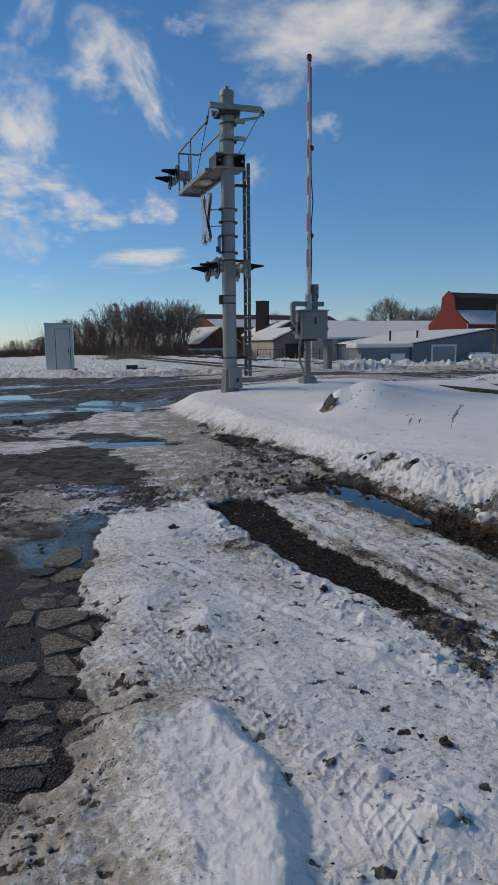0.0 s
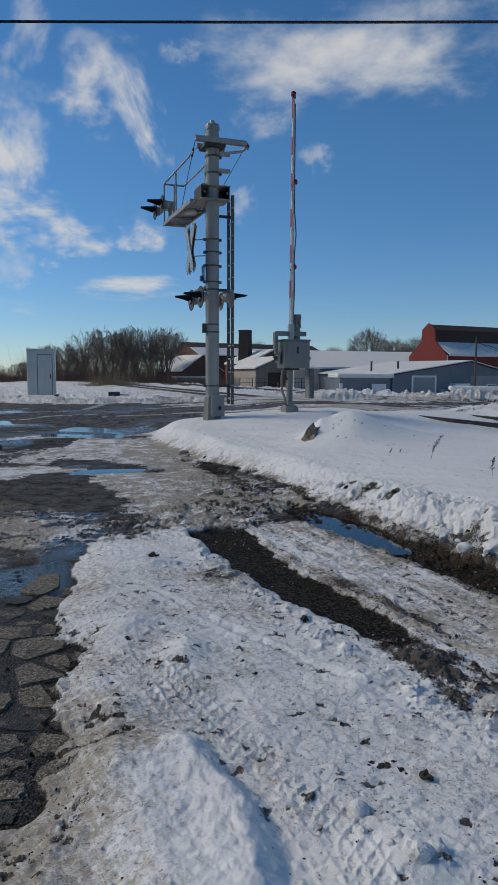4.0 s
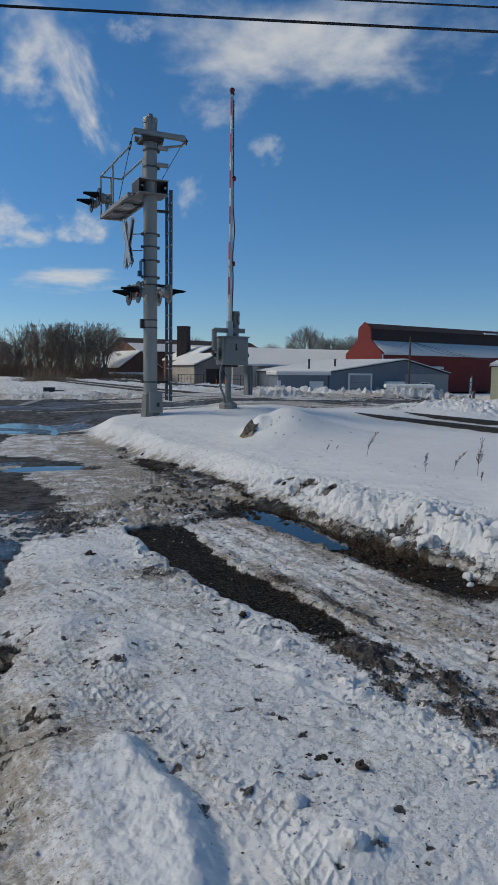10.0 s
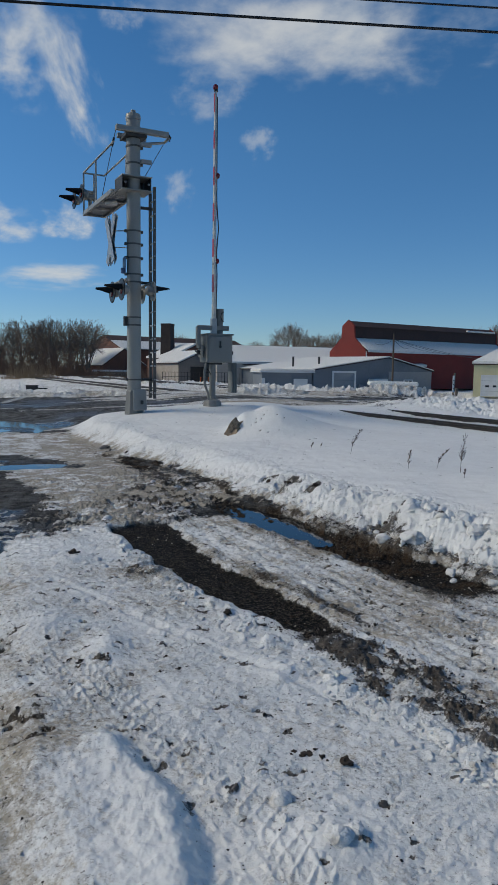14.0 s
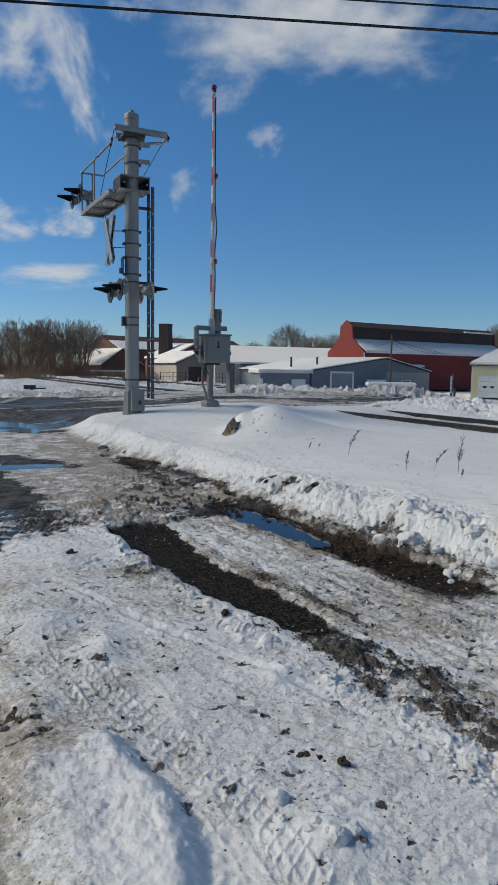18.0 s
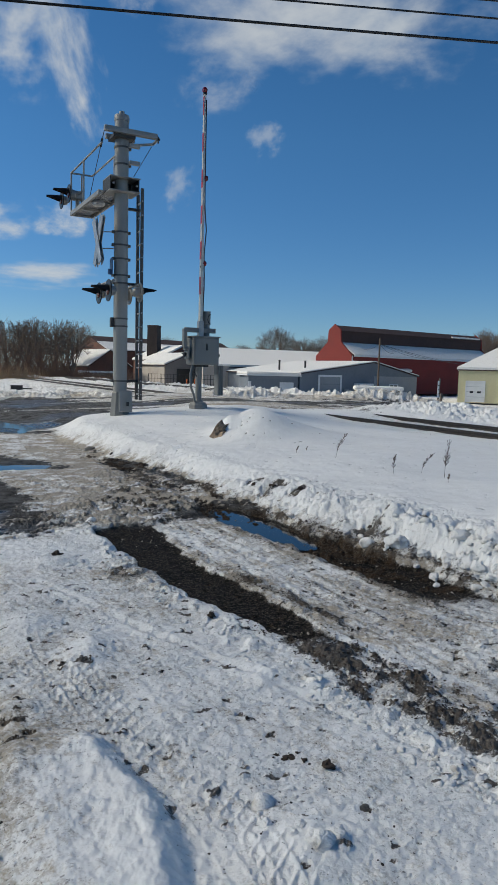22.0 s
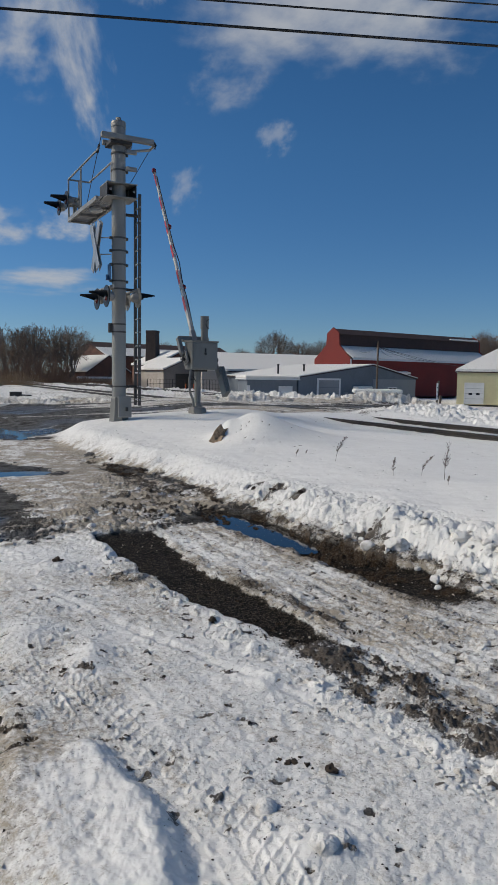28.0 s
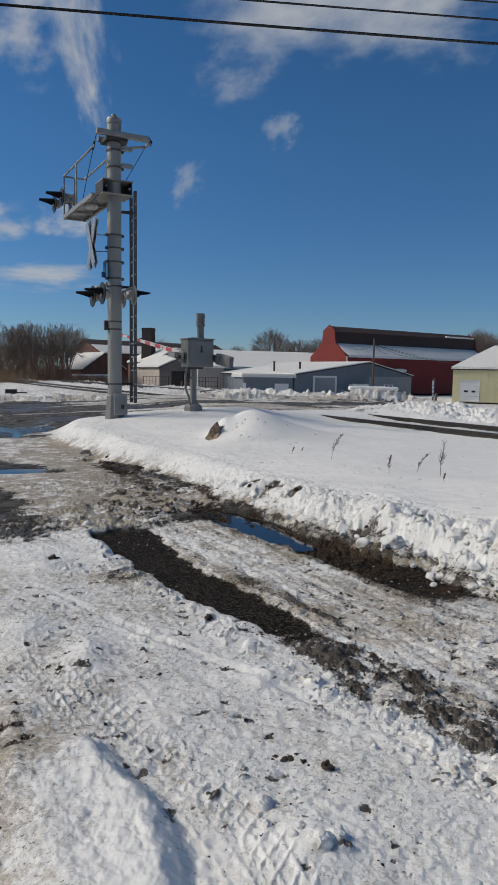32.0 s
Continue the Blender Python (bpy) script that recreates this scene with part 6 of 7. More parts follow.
# ---------------------------------------------------------------- trees
def tree_mesh(seed, h, width, stem, counts, fine):
    """A bare crown: limbs rise from the stem and fork out to a rounded outline."""
    rng = random.Random(seed)
    trunk, twigs = bmesh.new(), bmesh.new()
    mid = Vector((0, 0, (stem + h) / 2))
    half = Vector((width / 2, width / 2, (h - stem) / 2))

    def rim(d, f):
        return Vector((mid.x + d.x * half.x * f, mid.y + d.y * half.y * f, mid.z + d.z * half.z * f))

    def limb(bm, a, b, r0, r1, sides, bow):
        n = 3
        pts = []
        for k in range(n + 1):
            t = k / n
            q = a.lerp(b, t)
            q += Vector((rng.uniform(-1, 1), rng.uniform(-1, 1), rng.uniform(-0.5, 0.5))) * bow * math.sin(t * math.pi) * 0.5
            q.z += bow * math.sin(t * math.pi) * 0.7
            pts.append(q)
        add_tube(bm, pts, r0, sides, False, [r0 + (r1 - r0) * k / n for k in range(n + 1)])
        return pts

    def stray(d, amount):
        return (d + Vector((rng.gauss(0, 1), rng.gauss(0, 1), rng.gauss(0, 1) + 0.25)) * amount).normalized()
    top = Vector((rng.uniform(-0.2, 0.2), 0, stem))
    limb(trunk, Vector((0, 0, -0.3)), top, h * 0.014, h * 0.010, 7, h * 0.01)
    n1, n2, n3, n4 = counts
    for i in range(n1):
        a = (i + rng.random()) * math.tau / n1
        up = rng.uniform(-0.35, 1.0)
        d1 = Vector((math.cos(a) * math.sqrt(max(0.05, 1 - up * up)), math.sin(a) * math.sqrt(max(0.05, 1 - up * up)), up))
        base = Vector((0, 0, 0)).lerp(top, rng.uniform(0.75, 1.0))
        p1 = limb(trunk, base, rim(d1, rng.uniform(0.35, 0.55)), h * 0.008, h * 0.005, 5, h * 0.02)
        for j in range(n2):
            d2 = stray(d1, 0.38)
            b2 = p1[1].lerp(p1[3], rng.random())
            p2 = limb(twigs, b2, rim(d2, rng.uniform(0.66, 0.84)), max(fine, h * 0.0032), max(fine, h * 0.0022), 4, h * 0.012)
            for k in range(n3):
                d3 = stray(d2, 0.26)
                p3 = limb(twigs, p2[1].lerp(p2[3], rng.random()), rim(d3, rng.uniform(0.82, 1.03)), max(fine, h * 0.0022), fine, 3, h * 0.006)
                for q in range(n4):
                    b4 = p3[1].lerp(p3[3], rng.random())
                    e4 = b4 + (stray(d3, 0.6) * h * rng.uniform(0.03, 0.08))
                    add_tube(twigs, [b4, e4], fine, 3, False, [fine, fine * 0.6])
    return trunk, twigs


def bare_tree(seed, h, width, stem, m, label, counts=(7, 5, 5, 4), fine=0.012):
    t = thing("bare_tree", m, label, "tree", "bare trees")
    a, b = tree_mesh(seed, h, width, stem, counts, fine)
    part("trunk", a, M_BARK, t, "", None, True)
    part("crown", b, M_BARK, t, "leafless brown twigs")
    return t


protos = [bare_tree(11 + k, 8.2, 5.0 + 0.8 * (k % 3), 1.3 + 0.5 * (k % 2), pose(-20.2 + 2.25 * k, 97 + 3 * (k % 3), -0.3, 0, 0, 70 * k), "leafless grey-brown tree at the edge of the yard", (8, 5, 4, 3), 0.017) for k in range(6)]
rng = random.Random(5)
for k, (x, s) in enumerate(((-19.0, 0.86), (-17.8, 0.93), (-16.4, 1.0), (-15.2, 0.92), (-13.2, 0.80), (-11.6, 0.90), (-10.4, 0.95), (-9.6, 0.97), (-9.0, 1.0))):
    y = 99 + rng.uniform(0, 14)
    copy_thing(protos[k % 6], pose(x * y / 100, y, -0.3, 0, 0, rng.uniform(0, 360))).scale = (s, s, s)
for k in range(9):
    s = rng.uniform(0.62, 0.80)
    copy_thing(protos[k % 6], pose(-31.5 + k * 0.85, 116 + rng.uniform(-4, 8), -0.3, 0, 0, rng.uniform(0, 360))).scale = (s, s, s)
for k in range(8):
    s = rng.uniform(0.40, 0.54)
    copy_thing(protos[k % 6], pose(-41 + k * 1.25, 121 + rng.uniform(0, 14), -0.3, 0, 0, rng.uniform(0, 360))).scale = (s * 1.3, s * 1.3, s)
big = bare_tree(78, 13.8, 11.5, 2.6, pose(33.4, 170.0, -1.5), "tall round-crowned leafless tree behind the roofs", (13, 7, 5, 3), 0.018)
for x, y, s in ((41.5, 175, 0.84), (26.0, 178, 0.70), (45.5, 172, 0.86), (57.0, 175, 0.75), (6.0, 158, 0.72), (15.5, 160, 0.70), (69.0, 150, 0.86), (76.5, 148, 0.98), (83.0, 150, 0.90), (-19.5, 130, 0.62), (-17.5, 131, 0.55), (52.0, 172, 0.75), (47.0, 180, 0.7), (9.0, 160, 0.66), (73.0, 152, 0.9), (80.0, 153, 0.95), (87.0, 155, 0.8), (62.0, 190, 0.75), (97.0, 160, 0.8)):
    copy_thing(big, pose(x, y, -1.5, 0, 0, x * 37)).scale = (s, s, s)


def fir_tree(x, y, h):
    """A small dark fir: a stem with drooping whorls of needle boughs."""
    rg = random.Random(23)
    t = thing("fir_tree", pose(x, y, -0.3), "small dark green fir among the bare trees", "tree")
    part("trunk", tube([(0, 0, -0.2), (0, 0, h * 0.97)], 0.07, 6, [0.09, 0.01]), M_BARK, t)
    bm = bmesh.new()
    for k in range(420):
        f = rg.random() ** 0.8
        a = rg.uniform(0, math.tau)
        reach = (1 - f) * h * 0.30 * rg.uniform(0.6, 1.1) + 0.05
        root = Vector((0, 0, h * (0.10 + 0.88 * f)))
        tip = root + Vector((math.cos(a) * reach, math.sin(a) * reach, -0.25 * reach))
        side = Vector((-math.sin(a), math.cos(a), 0)) * 0.10
        bm.faces.new([bm.verts.new(root), bm.verts.new(root.lerp(tip, 0.6) + side), bm.verts.new(tip), bm.verts.new(root.lerp(tip, 0.6) - side)])
    part("crown", bm, M_FIR, t, "dark green needle boughs")
    return t


fir_tree(-20.6, 101.0, 5.2)


def brush_stuff():
    """Dry brush and saplings along the tracks: countless thin stems."""
    rg = random.Random(9)
    bm = bmesh.new()
    for k in range(9500):
        x = rg.uniform(-46, 0)
        y = rg.uniform(82, 96) + max(0, -x - 20) * 0.9
        if x > -6 and rg.random() < 0.6:
            continue
        h = rg.uniform(0.6, 2.2) * (1.0 if rg.random() < 0.7 else 1.7) * (1.3 if -27 < x < -9 else 0.75 if x < -12 else 0.6)
        p = Vector((x, y, -0.3))
        lean = Vector((rg.uniform(-0.4, 0.4), rg.uniform(-0.4, 0.4), 1)).normalized()
        for q in range(3):
            d = (lean + Vector((rg.uniform(-0.5, 0.5), rg.uniform(-0.5, 0.5), 0))).normalized()
            a = p + lean * h * 0.25 * q
            e = a + d * h * rg.uniform(0.5, 0.8)
            w = Vector((0.017, 0.0, 0))
            vs = [bm.verts.new(a - w), bm.verts.new(a + w), bm.verts.new(e)]
            bm.faces.new(vs)
            w2 = Vector((0.0, 0.017, 0))
            bm.faces.new([bm.verts.new(a - w2), bm.verts.new(a + w2), bm.verts.new(e)])
    return tagged(part("dry_brush", bm, M_BRUSH), "tangle of dry brown brush and saplings", "brush", kind="stuff")


brush_stuff()


def reed_stuff():
    """A clump of pale dry reeds in front of the thicket."""
    rg = random.Random(19)
    bm = bmesh.new()
    for k in range(900):
        x, y = -10.3 + rg.gauss(0, 1.7), 62 + rg.uniform(-1.5, 1.5)
        h = rg.uniform(0.6, 1.9) * math.exp(-((x - (-10.3)) / 3.2) ** 2)
        tip = Vector((x + rg.uniform(-0.5, 0.5) * h * 0.9, y + rg.uniform(-0.3, 0.3), 0.1 + h))
        a = Vector((x, y, -0.1))
        for w in (Vector((0.018, 0, 0)), Vector((0, 0.018, 0))):
            bm.faces.new([bm.verts.new(a - w), bm.verts.new(a + w), bm.verts.new(tip)])
    return tagged(part("dry_reeds", bm, M_REED), "clump of golden brown dry reeds by the tracks", "reeds", kind="stuff")


reed_stuff()


# ---------------------------------------------------------------- small things on the ground
def lump(seed, r, squash=0.7, jag=0.32, sub=3):
    bm = bmesh.new()
    bmesh.ops.create_icosphere(bm, subdivisions=sub, radius=1.0)
    o = Vector((seed * 3.7, seed * 1.3, seed * 0.7))
    for vert in bm.verts:
        k = 1 + jag * (noise.noise(vert.co * 1.3 + o) + 0.6 * noise.noise(vert.co * 3.1 + o) - 0.4 * abs(noise.noise(vert.co * 6.0 + o)))
        vert.co = Vector((vert.co.x * k * r, vert.co.y * k * r * 0.85, max(vert.co.z, -0.6) * k * r * squash))
    return bm


def loose(name, seed, x, y, r, mat, label, category, group="", squash=0.7, sink=0.45, jag=0.32):
    ob = part(name, lump(seed, r, squash, jag), mat, None, "", pose(x, y, ground_z(x, y) + r * squash * (0.5 - sink), 0, 0, seed * 50 % 360), True)
    return tagged(ob, label, category, group)


loose("dirt_clod", 3, 0.60, 2.52, 0.022, M_CLOD, "dark clod of wet earth on trodden snow", "clod", squash=0.3, jag=0.9)
for k, (x, y, r) in enumerate(((0.55, 2.55, 0.014), (0.57, 2.51, 0.02), (0.645, 2.49, 0.018), (0.63, 2.545, 0.012), (0.53, 2.52, 0.009), (0.66, 2.46, 0.01))):
    loose("dirt_clod", 90 + k, x, y, r * 0.8, M_CLOD, "small crumb of wet earth on trodden snow", "clod", "clods", 0.5, 0.5, 0.9)
loose("dirt_clod", 4, 0.725, 2.43, 0.026, M_CLOD, "small round dark clod on trodden snow", "clod", squash=0.7, jag=0.8)
loose("snow_ball", 5, 0.44, 2.24, 0.044, M_SNOW, "rounded ball of snow on the trodden drive", "snow lump", squash=0.8, jag=0.12)
loose("dirt_clod", 31, -4.62, 13.9, 0.13, M_CLOD, "dark clod lying on the wet apron", "clod", squash=0.6, jag=0.6)
boulder = loose("boulder", 8, 1.43, 12.15, 0.17, M_STONE, "brown boulder half buried in a snow mound", "boulder", squash=1.1, sink=0.0, jag=0.7)
boulder.matrix_world = pose(1.37, 11.98, 0.43, 0, 40, 15)
boulder.scale = (0.85, 0.9, 1.2)
CHUNKS = [(2.05, 5.95, 0.081), (2.25, 5.75, 0.099), (2.4, 5.5, 0.062), (2.35, 5.15, 0.056), (2.55, 5.3, 0.087), (2.62, 4.95, 0.05), (2.72, 5.5, 0.105), (2.9, 5.1, 0.074), (2.5, 4.75, 0.043), (2.85, 4.75, 0.062), (2.3, 5.0, 0.037), (1.62, 7.5, 0.043), (1.5, 7.75, 0.031), (3.0, 4.5, 0.074), (2.75, 4.45, 0.043), (0.57, 1.98, 0.05), (0.63, 2.0, 0.042), (0.53, 2.07, 0.024), (0.43, 2.12, 0.022), (0.50, 2.03, 0.018), (1.02, 2.9, 0.028), (1.18, 2.62, 0.025), (0.95, 2.55, 0.019), (1.95, 3.6, 0.037), (-0.42, 5.35, 0.037), (-0.5, 5.25, 0.031), (-0.36, 5.2, 0.028), (-0.45, 6.9, 0.05), (0.0, 9.2, 0.043), (0.4, 8.8, 0.037)]
loose("snow_chunk", 20, *CHUNKS[0], M_SNOW, "lump of thrown-up snow at the foot of the bank", "snow lump", "snow lumps")
for k, (x, y, r) in enumerate(CHUNKS[1:]):
    loose("snow_chunk", 21 + k, x, y, r, M_SNOW, "lump of thrown-up snow beside the tyre tracks", "snow lump", "snow lumps", 0.7, 0.6, 0.36)
for k, (x, y, r) in enumerate(((1.62, 8.25, 0.05), (1.42, 8.45, 0.035), (1.85, 7.75, 0.04), (2.12, 6.2, 0.035), (2.2, 6.3, 0.03), (2.72, 6.1, 0.03), (-0.62, 5.55, 0.04), (0.45, 4.1, 0.03), (-0.25, 11.4, 0.06), (-0.35, 11.8, 0.045), (-0.45, 12.2, 0.04))):
    loose("earth_clod", 60 + k, x, y, r, M_CLOD, "dark clod of torn-up earth in the snow bank", "clod", "clods", 0.6, 0.5, 0.8)


def clumps(name, xs, ys, r0, r1, seed, mat, label, sub=2, squash=0.7, sink=0.1):
    """Many rough lumps strewn at the given places, in one mesh."""
    rg = np.random.RandomState(seed)
    n = len(xs)
    bm = bmesh.new()
    bmesh.ops.create_icosphere(bm, subdivisions=sub, radius=1.0)
    base = np.array([v.co[:] for v in bm.verts])
    tri = np.array([[v.index for v in f.verts] for f in bm.faces])
    bm.free()
    rad = r0 + (r1 - r0) * rg.rand(n) ** 3
    zs = ground_fields(xs, ys)[0]
    nb = len(base)
    wob = 1 + 0.55 * (rg.rand(n, nb) - 0.5)
    for k in range(5):
        d = rg.randn(n, 3)
        d /= np.linalg.norm(d, axis=1)[:, None]
        wob -= 0.55 * np.maximum(0, d @ base.T - 0.35)
    p = base[None] * wob[:, :, None] * rad[:, None, None] * np.array([1.0, 1.0, squash]) * (0.75 + 0.5 * rg.rand(n, 1, 3))
    a = rg.rand(n) * math.tau
    ca, sa = np.cos(a)[:, None], np.sin(a)[:, None]
    co = np.stack([xs[:, None] + p[:, :, 0] * ca - p[:, :, 1] * sa, ys[:, None] + p[:, :, 0] * sa + p[:, :, 1] * ca, zs[:, None] + p[:, :, 2] + (rad * (0.25 - sink) * squash)[:, None]], -1)
    me = bpy.data.meshes.new(name)
    faces = (tri[None] + (np.arange(n) * nb)[:, None, None]).reshape(-1, 3)
    me.vertices.add(n * nb)
    me.vertices.foreach_set("co", co.astype(np.float32).ravel())
    me.loops.add(len(faces) * 3)
    me.loops.foreach_set("vertex_index", faces.astype(np.int32).ravel())
    me.polygons.add(len(faces))
    me.polygons.foreach_set("loop_start", (np.arange(len(faces)) * 3).astype(np.int32))
    me.update(calc_edges=True)
    if sub > 2:
        me.shade_smooth()
    me.materials.append(mat)
    return tagged(new(name, me), label, name.replace("_", " "), kind="stuff")


def scatter(seed, n):
    """Places on the near ground, denser close by, with what lies there."""
    rg = np.random.RandomState(seed)
    d = 1.7 * (12.5 / 1.7) ** rg.rand(n)
    a = np.radians(-24 + 56 * rg.rand(n))
    xs, ys = d * np.sin(a), d * np.cos(a)
    return rg, xs, ys, ground_fields(xs, ys)


rg, xs, ys, fld = scatter(7, 72000)
toe_d = -line_dist(xs, ys, BANK_TOE)
t1_d = line_dist(xs, ys, TRACK_1)
size = 0.35 + 0.13 * np.hypot(xs, ys)
flat = (fld[4] < 0.5)
pick = (fld[6] > 0.30) & flat & (ys > 2.7) & (toe_d < 0.25) & (rg.rand(len(xs)) < 0.5)
clumps("earth_crumbs", xs[pick], ys[pick], 0.003, 0.013, 71, M_CLOD, "brown crumbs of earth churned up by wheels", 1)
pick = (fld[6] > 0.10) & (fld[6] < 0.45) & flat & (toe_d < 0.1) & (ys < 9) & (ys > 2.6) & (rg.rand(len(xs)) < 0.25)
clumps("slush_crumbs", xs[pick], ys[pick], 0.003, 0.015, 72, M_SLUSH, "crumbs of tan slush along the wheel tracks", 1, 0.6)
pick = (np.abs(t1_d - 0.42) < 0.13) & (ys < 6.4) & (ys > 1.9) & (rg.rand(len(xs)) < 0.22)
clumps("snow_crumbs", xs[pick], ys[pick], 0.004, 0.022, 73, M_SNOW, "crumbs of snow thrown up beside the wheel track", 2, 0.6, 0.2)
pick = (np.abs(t1_d) < 0.26) & (ys < 6.9) & (ys > 3.2) & (rg.rand(len(xs)) < 0.5)
clumps("gravel", xs[pick], ys[pick], 0.004, 0.011, 74, M_CLOD, "brown grit lying in the bare wheel track", 1)
pick = (t1_d > 0.5) & (fld[1] > 0.8) & flat & (fld[2] > 0.35) & (ys < 8) & (rg.rand(len(xs)) < 0.03)
clumps("snow_crumbs", xs[pick], ys[pick], 0.003, 0.012, 75, M_SNOW, "small crumbs of snow over the drive", 1, 0.6)
pick = (toe_d > -0.05) & (toe_d < 0.45) & (ys < 8.5) & (rg.rand(len(xs)) < 0.16 * np.exp(-((ys - 5.0) / 1.6) ** 2))
clumps("snow_clods", xs[pick], ys[pick], 0.006, 0.05, 76, M_SNOW, "rough clods of snow tumbled down the bank", 3, 0.7, 0.3)
pick = (toe_d > -0.16) & (toe_d < 0.02) & (ys < 12) & (rg.rand(len(xs)) < 0.5)
clumps("earth_crumbs", xs[pick], ys[pick], 0.004, 0.020, 77, M_CLOD, "clods of wet earth at the foot of the bank", 1)
left_d = line_dist(xs, ys, LEFT_EDGE)
pick = (fld[1] > 0.8) & flat & (rg.rand(len(xs)) < 0.016 + 0.05 * np.exp(-((left_d - 0.12) / 0.16) ** 2) * (ys < 4.5) + 0.03 * (t1_d < -0.3))
clumps("earth_crumbs", xs[pick], ys[pick], 0.002, 0.008, 78, M_EARTH, "dark crumbs of earth trodden into the snow", 1)


def widened(pts, by):
    """The outline, pushed outwards from its middle."""
    mid = sum((Vector(p) for p in pts), Vector((0, 0))) / len(pts)
    return [tuple(Vector(p) + (Vector(p) - mid).normalized() * by) for p in pts]


def puddle(name, pts, z, label):
    bm = bmesh.new()
    fine = []
    n = len(pts)
    for i in range(n):
        p0, p1, p2, p3 = (Vector((*pts[(i + k) % n], 0)) for k in (-1, 0, 1, 2))
        for q in range(6):
            t = q / 6
            c = 0.5 * ((2 * p1) + (p2 - p0) * t + (2 * p0 - 5 * p1 + 4 * p2 - p3) * t * t + (3 * p1 - p0 - 3 * p2 + p3) * t ** 3)
            w = noise.noise(c * 3.0) * 0.06
            fine.append((c.x + w, c.y + w))
    vs = [bm.verts.new((x, y, 0)) for x, y in fine]
    bm.faces.new(vs)
    bmesh.ops.triangulate(bm, faces=bm.faces[:])
    return tagged(part(name, bm, M_WATER, None, "", pose(0, 0, z)), label, "puddle", "puddles", "structure")


for pts, level in POOLS:
    puddle("puddle", widened(pts, 0.30), level, "shallow meltwater on the apron, reflecting the sky")
puddle("puddle", [(0.72, 8.1), (1.15, 8.1), (1.5, 7.0), (1.66, 6.25), (1.55, 6.05), (1.32, 6.2), (0.95, 6.9)], -0.056, "still puddle of meltwater in the wheel rut")


# broken pieces of the asphalt edge
def clip_cell(cell, mid, normal):
    out = []
    for i in range(len(cell)):
        a, b = cell[i], cell[(i + 1) % len(cell)]
        da = (a[0] - mid[0]) * normal[0] + (a[1] - mid[1]) * normal[1]
        db = (b[0] - mid[0]) * normal[0] + (b[1] - mid[1]) * normal[1]
        if da <= 0:
            out.append(a)
        if da * db < 0:
            f = da / (da - db)
            out.append((a[0] + (b[0] - a[0]) * f, a[1] + (b[1] - a[1]) * f))
    return out


def asphalt_pieces():
    t = thing("broken_asphalt", pose(0, 0, 0), "cracked and broken asphalt at the edge of the drive", "broken asphalt", kind="structure")
    rg = random.Random(4)
    seeds = []
    for x0, y0, nx, ny, dx, dy in ((-1.9, 1.9, 7, 18, 0.24, 0.18), (-3.4, 7.75, 7, 4, 0.27, 0.24)):
        for i in range(nx):
            for j in range(ny):
                seeds.append((x0 + (i + rg.uniform(-0.5, 0.5) + 0.5 * (j % 2)) * dx, y0 + (j + rg.uniform(-0.5, 0.5)) * dy))
    for x, y in seeds:
        side = float(line_dist(np.array([x]), np.array([y]), LEFT_EDGE)[0])
        near = y < 6
        if near and not (-0.40 < side < 0.06):
            continue
        if rg.random() < (0.08 if near else 0.72):
            continue
        cell = [(x - 0.4, y - 0.4), (x + 0.4, y - 0.4), (x + 0.4, y + 0.4), (x - 0.4, y + 0.4)]
        for x2, y2 in seeds:
            if 0 < abs(x2 - x) + abs(y2 - y) < 0.9:
                n = Vector((x2 - x, y2 - y)).normalized()
                cell = clip_cell(cell, ((x + x2) / 2 - n.x * rg.uniform(0.006, 0.018), (y + y2) / 2 - n.y * rg.uniform(0.006, 0.018)), n)
        if len(cell) < 3:
            continue
        bm = prism([(a - x, b - y) for a, b in cell], -0.04, 0.002 + rg.uniform(0, 0.009))
        es = [e for e in bm.edges if abs(e.verts[0].co.z - e.verts[1].co.z) > 0.02]
        bmesh.ops.bevel(bm, geom=es, offset=0.05, segments=3, affect='EDGES', clamp_overlap=True)
        for vv in bm.verts:
            vv.co.x += noise.noise(Vector((x * 3 + vv.co.x * 9, y * 3 + vv.co.y * 9, 0))) * 0.026
            vv.co.y += noise.noise(Vector((x * 3 + vv.co.x * 9, y * 3 + vv.co.y * 9, 7))) * 0.026
        es = [e for e in bm.edges if all(vv.co.z > 0 for vv in e.verts)]
        bmesh.ops.bevel(bm, geom=es, offset=0.008, segments=2, affect='EDGES')
        dry = side > -0.34 and rg.random() < 0.75 or not near
        part("asphalt_piece", bm, M_PIECE if dry else M_WETPIECE, t, "", pose(x, y, 0.0, rg.uniform(-3, 3), rg.uniform(-3, 3), 0), True)


asphalt_pieces()


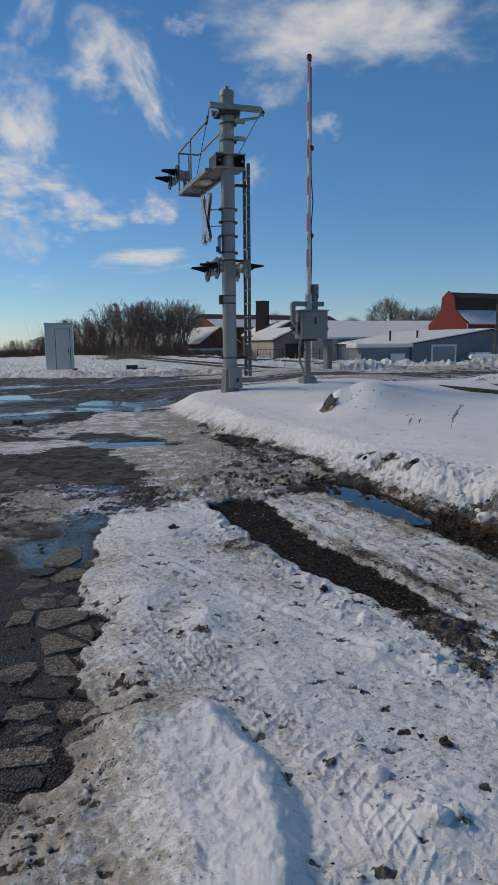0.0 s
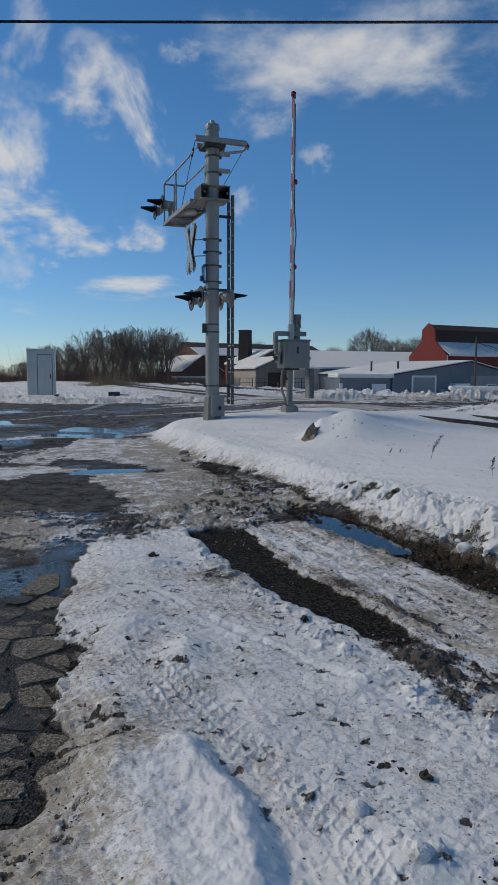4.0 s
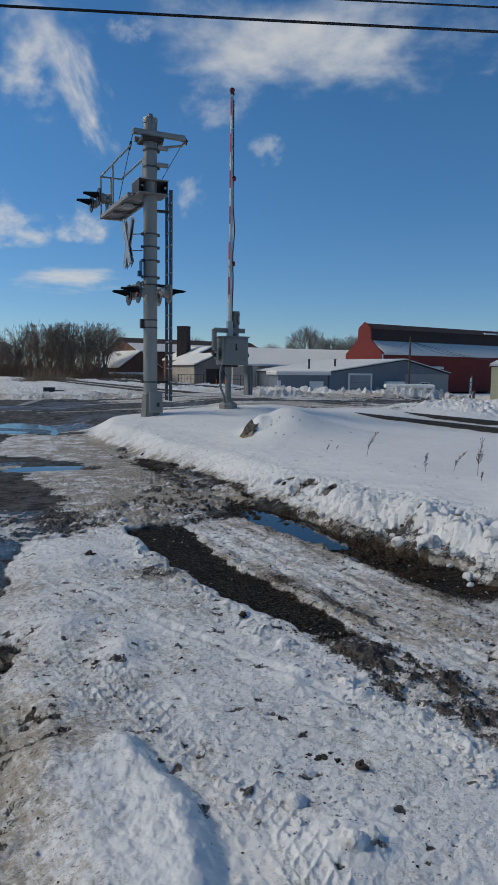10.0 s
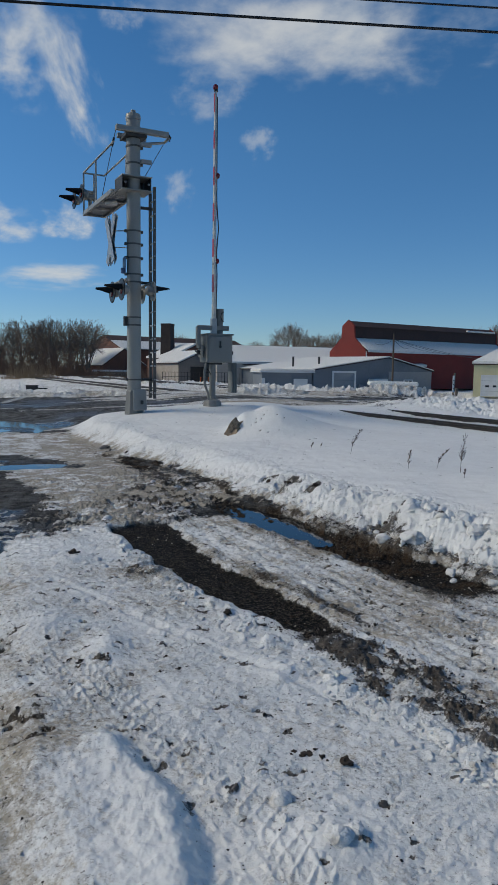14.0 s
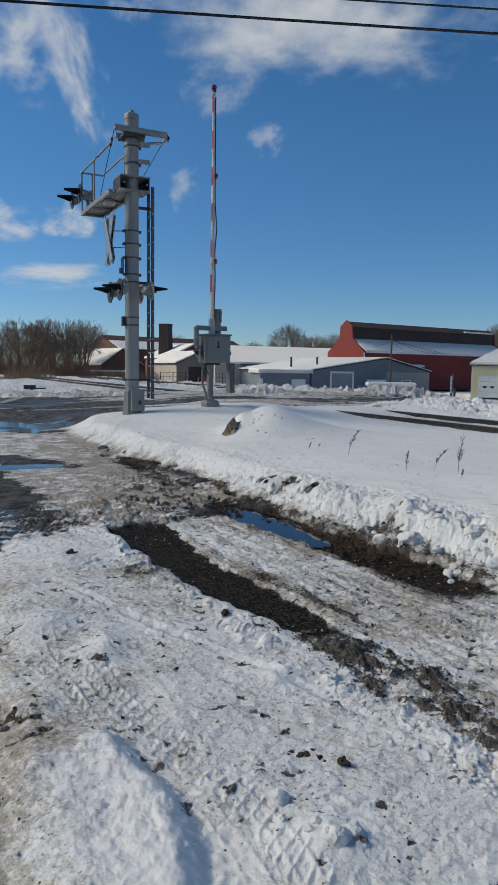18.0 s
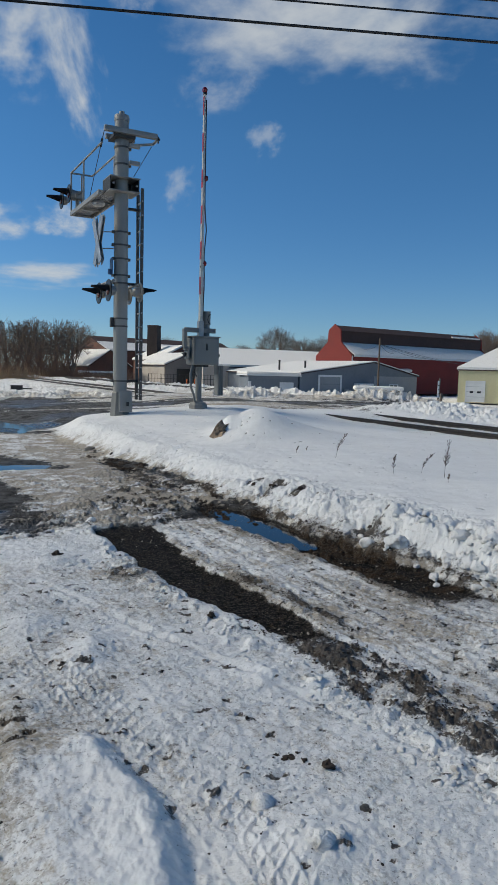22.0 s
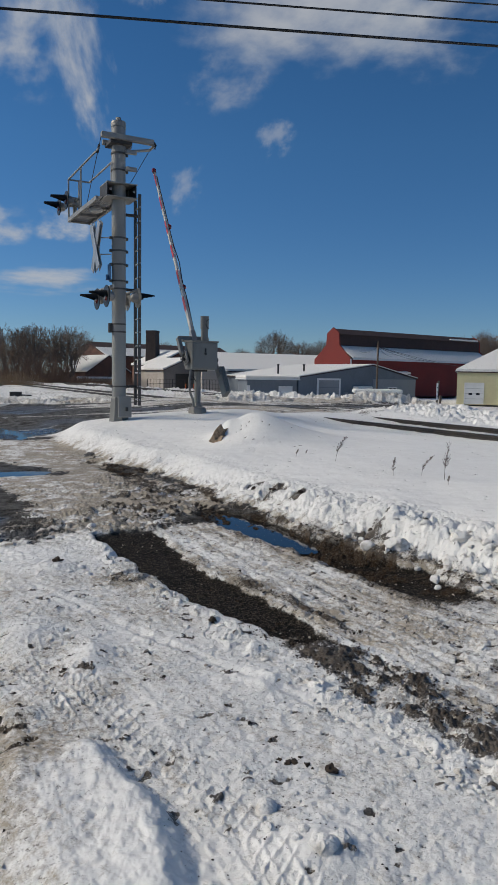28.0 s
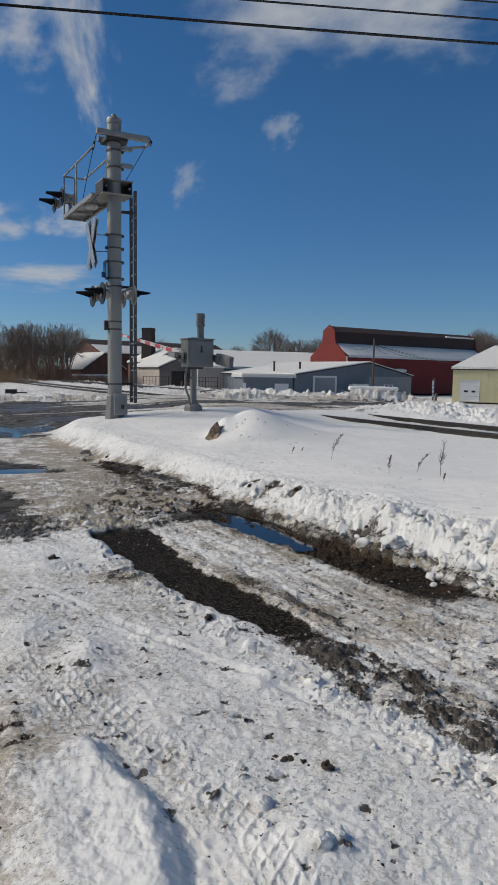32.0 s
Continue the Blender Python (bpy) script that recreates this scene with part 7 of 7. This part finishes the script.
def weed(x, y, h, seed):
    rg = random.Random(seed)
    bm = bmesh.new()
    lean = rg.uniform(0.15, 0.6)
    tip = Vector((lean * h, 0, h))
    mid = Vector((lean * h * 0.35, 0.01, h * 0.5))
    add_tube(bm, [(0, 0, -0.1), mid, tip], 0.003, 4, True, [0.004, 0.003, 0.0015])
    for k in range(30):
        f = rg.uniform(0.3, 1.0)
        p = Vector((0, 0, 0)).lerp(mid, f * 2) if f < 0.5 else mid.lerp(tip, f * 2 - 1)
        a = rg.uniform(0, math.tau)
        l = h * rg.uniform(0.08, 0.24) * (1.3 - f * 0.6)
        e = p + Vector((math.cos(a) * l * 0.55 + lean * l, math.sin(a) * l * 0.5, l * 0.85))
        add_tube(bm, [p, e], 0.002, 3, True, [0.0025, 0.0012])
        for q in (0.6, 0.8, 1.0):
            bmesh.ops.create_icosphere(bm, subdivisions=1, radius=rg.uniform(0.003, 0.0055), matrix=Matrix.Translation(p.lerp(e, q)))
    return tagged(part("dry_weed", bm, M_STALK, None, "", pose(x, y, ground_z(x, y), 0, rg.uniform(-6, 6), rg.uniform(-50, 50))), "dry brown weed stalk standing in snow", "weed", "weeds")


for k, (x, y, h) in enumerate(((2.77, 9.6, 0.33), (3.2, 8.4, 0.22), (3.55, 8.4, 0.24), (3.75, 8.1, 0.42), (3.62, 7.7, 0.1), (2.35, 10.2, 0.1), (2.55, 10.4, 0.06))):
    weed(x, y, h, k)


# ---------------------------------------------------------------- what moves
def motions():
    swing = [(0.0, 0), (12.0, 0), (25.1, 0), (25.5, 4.5), (26.5, 15.5), (27.5, 26.5), (28.0, 31.7), (28.5, 37.0), (29.0, 42.5), (29.5, 48.2), (30.0, 54.5), (30.5, 61), (31.0, 68), (31.5, 75.5), (32.0, 82.5)]
    walk(gate_arm, [(t, pose(0, -0.05, 1.90, -a, 0, 0)) for t, a in swing])
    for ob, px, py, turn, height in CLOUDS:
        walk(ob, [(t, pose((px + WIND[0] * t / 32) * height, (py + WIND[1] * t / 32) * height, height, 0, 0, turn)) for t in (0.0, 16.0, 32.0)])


motions()
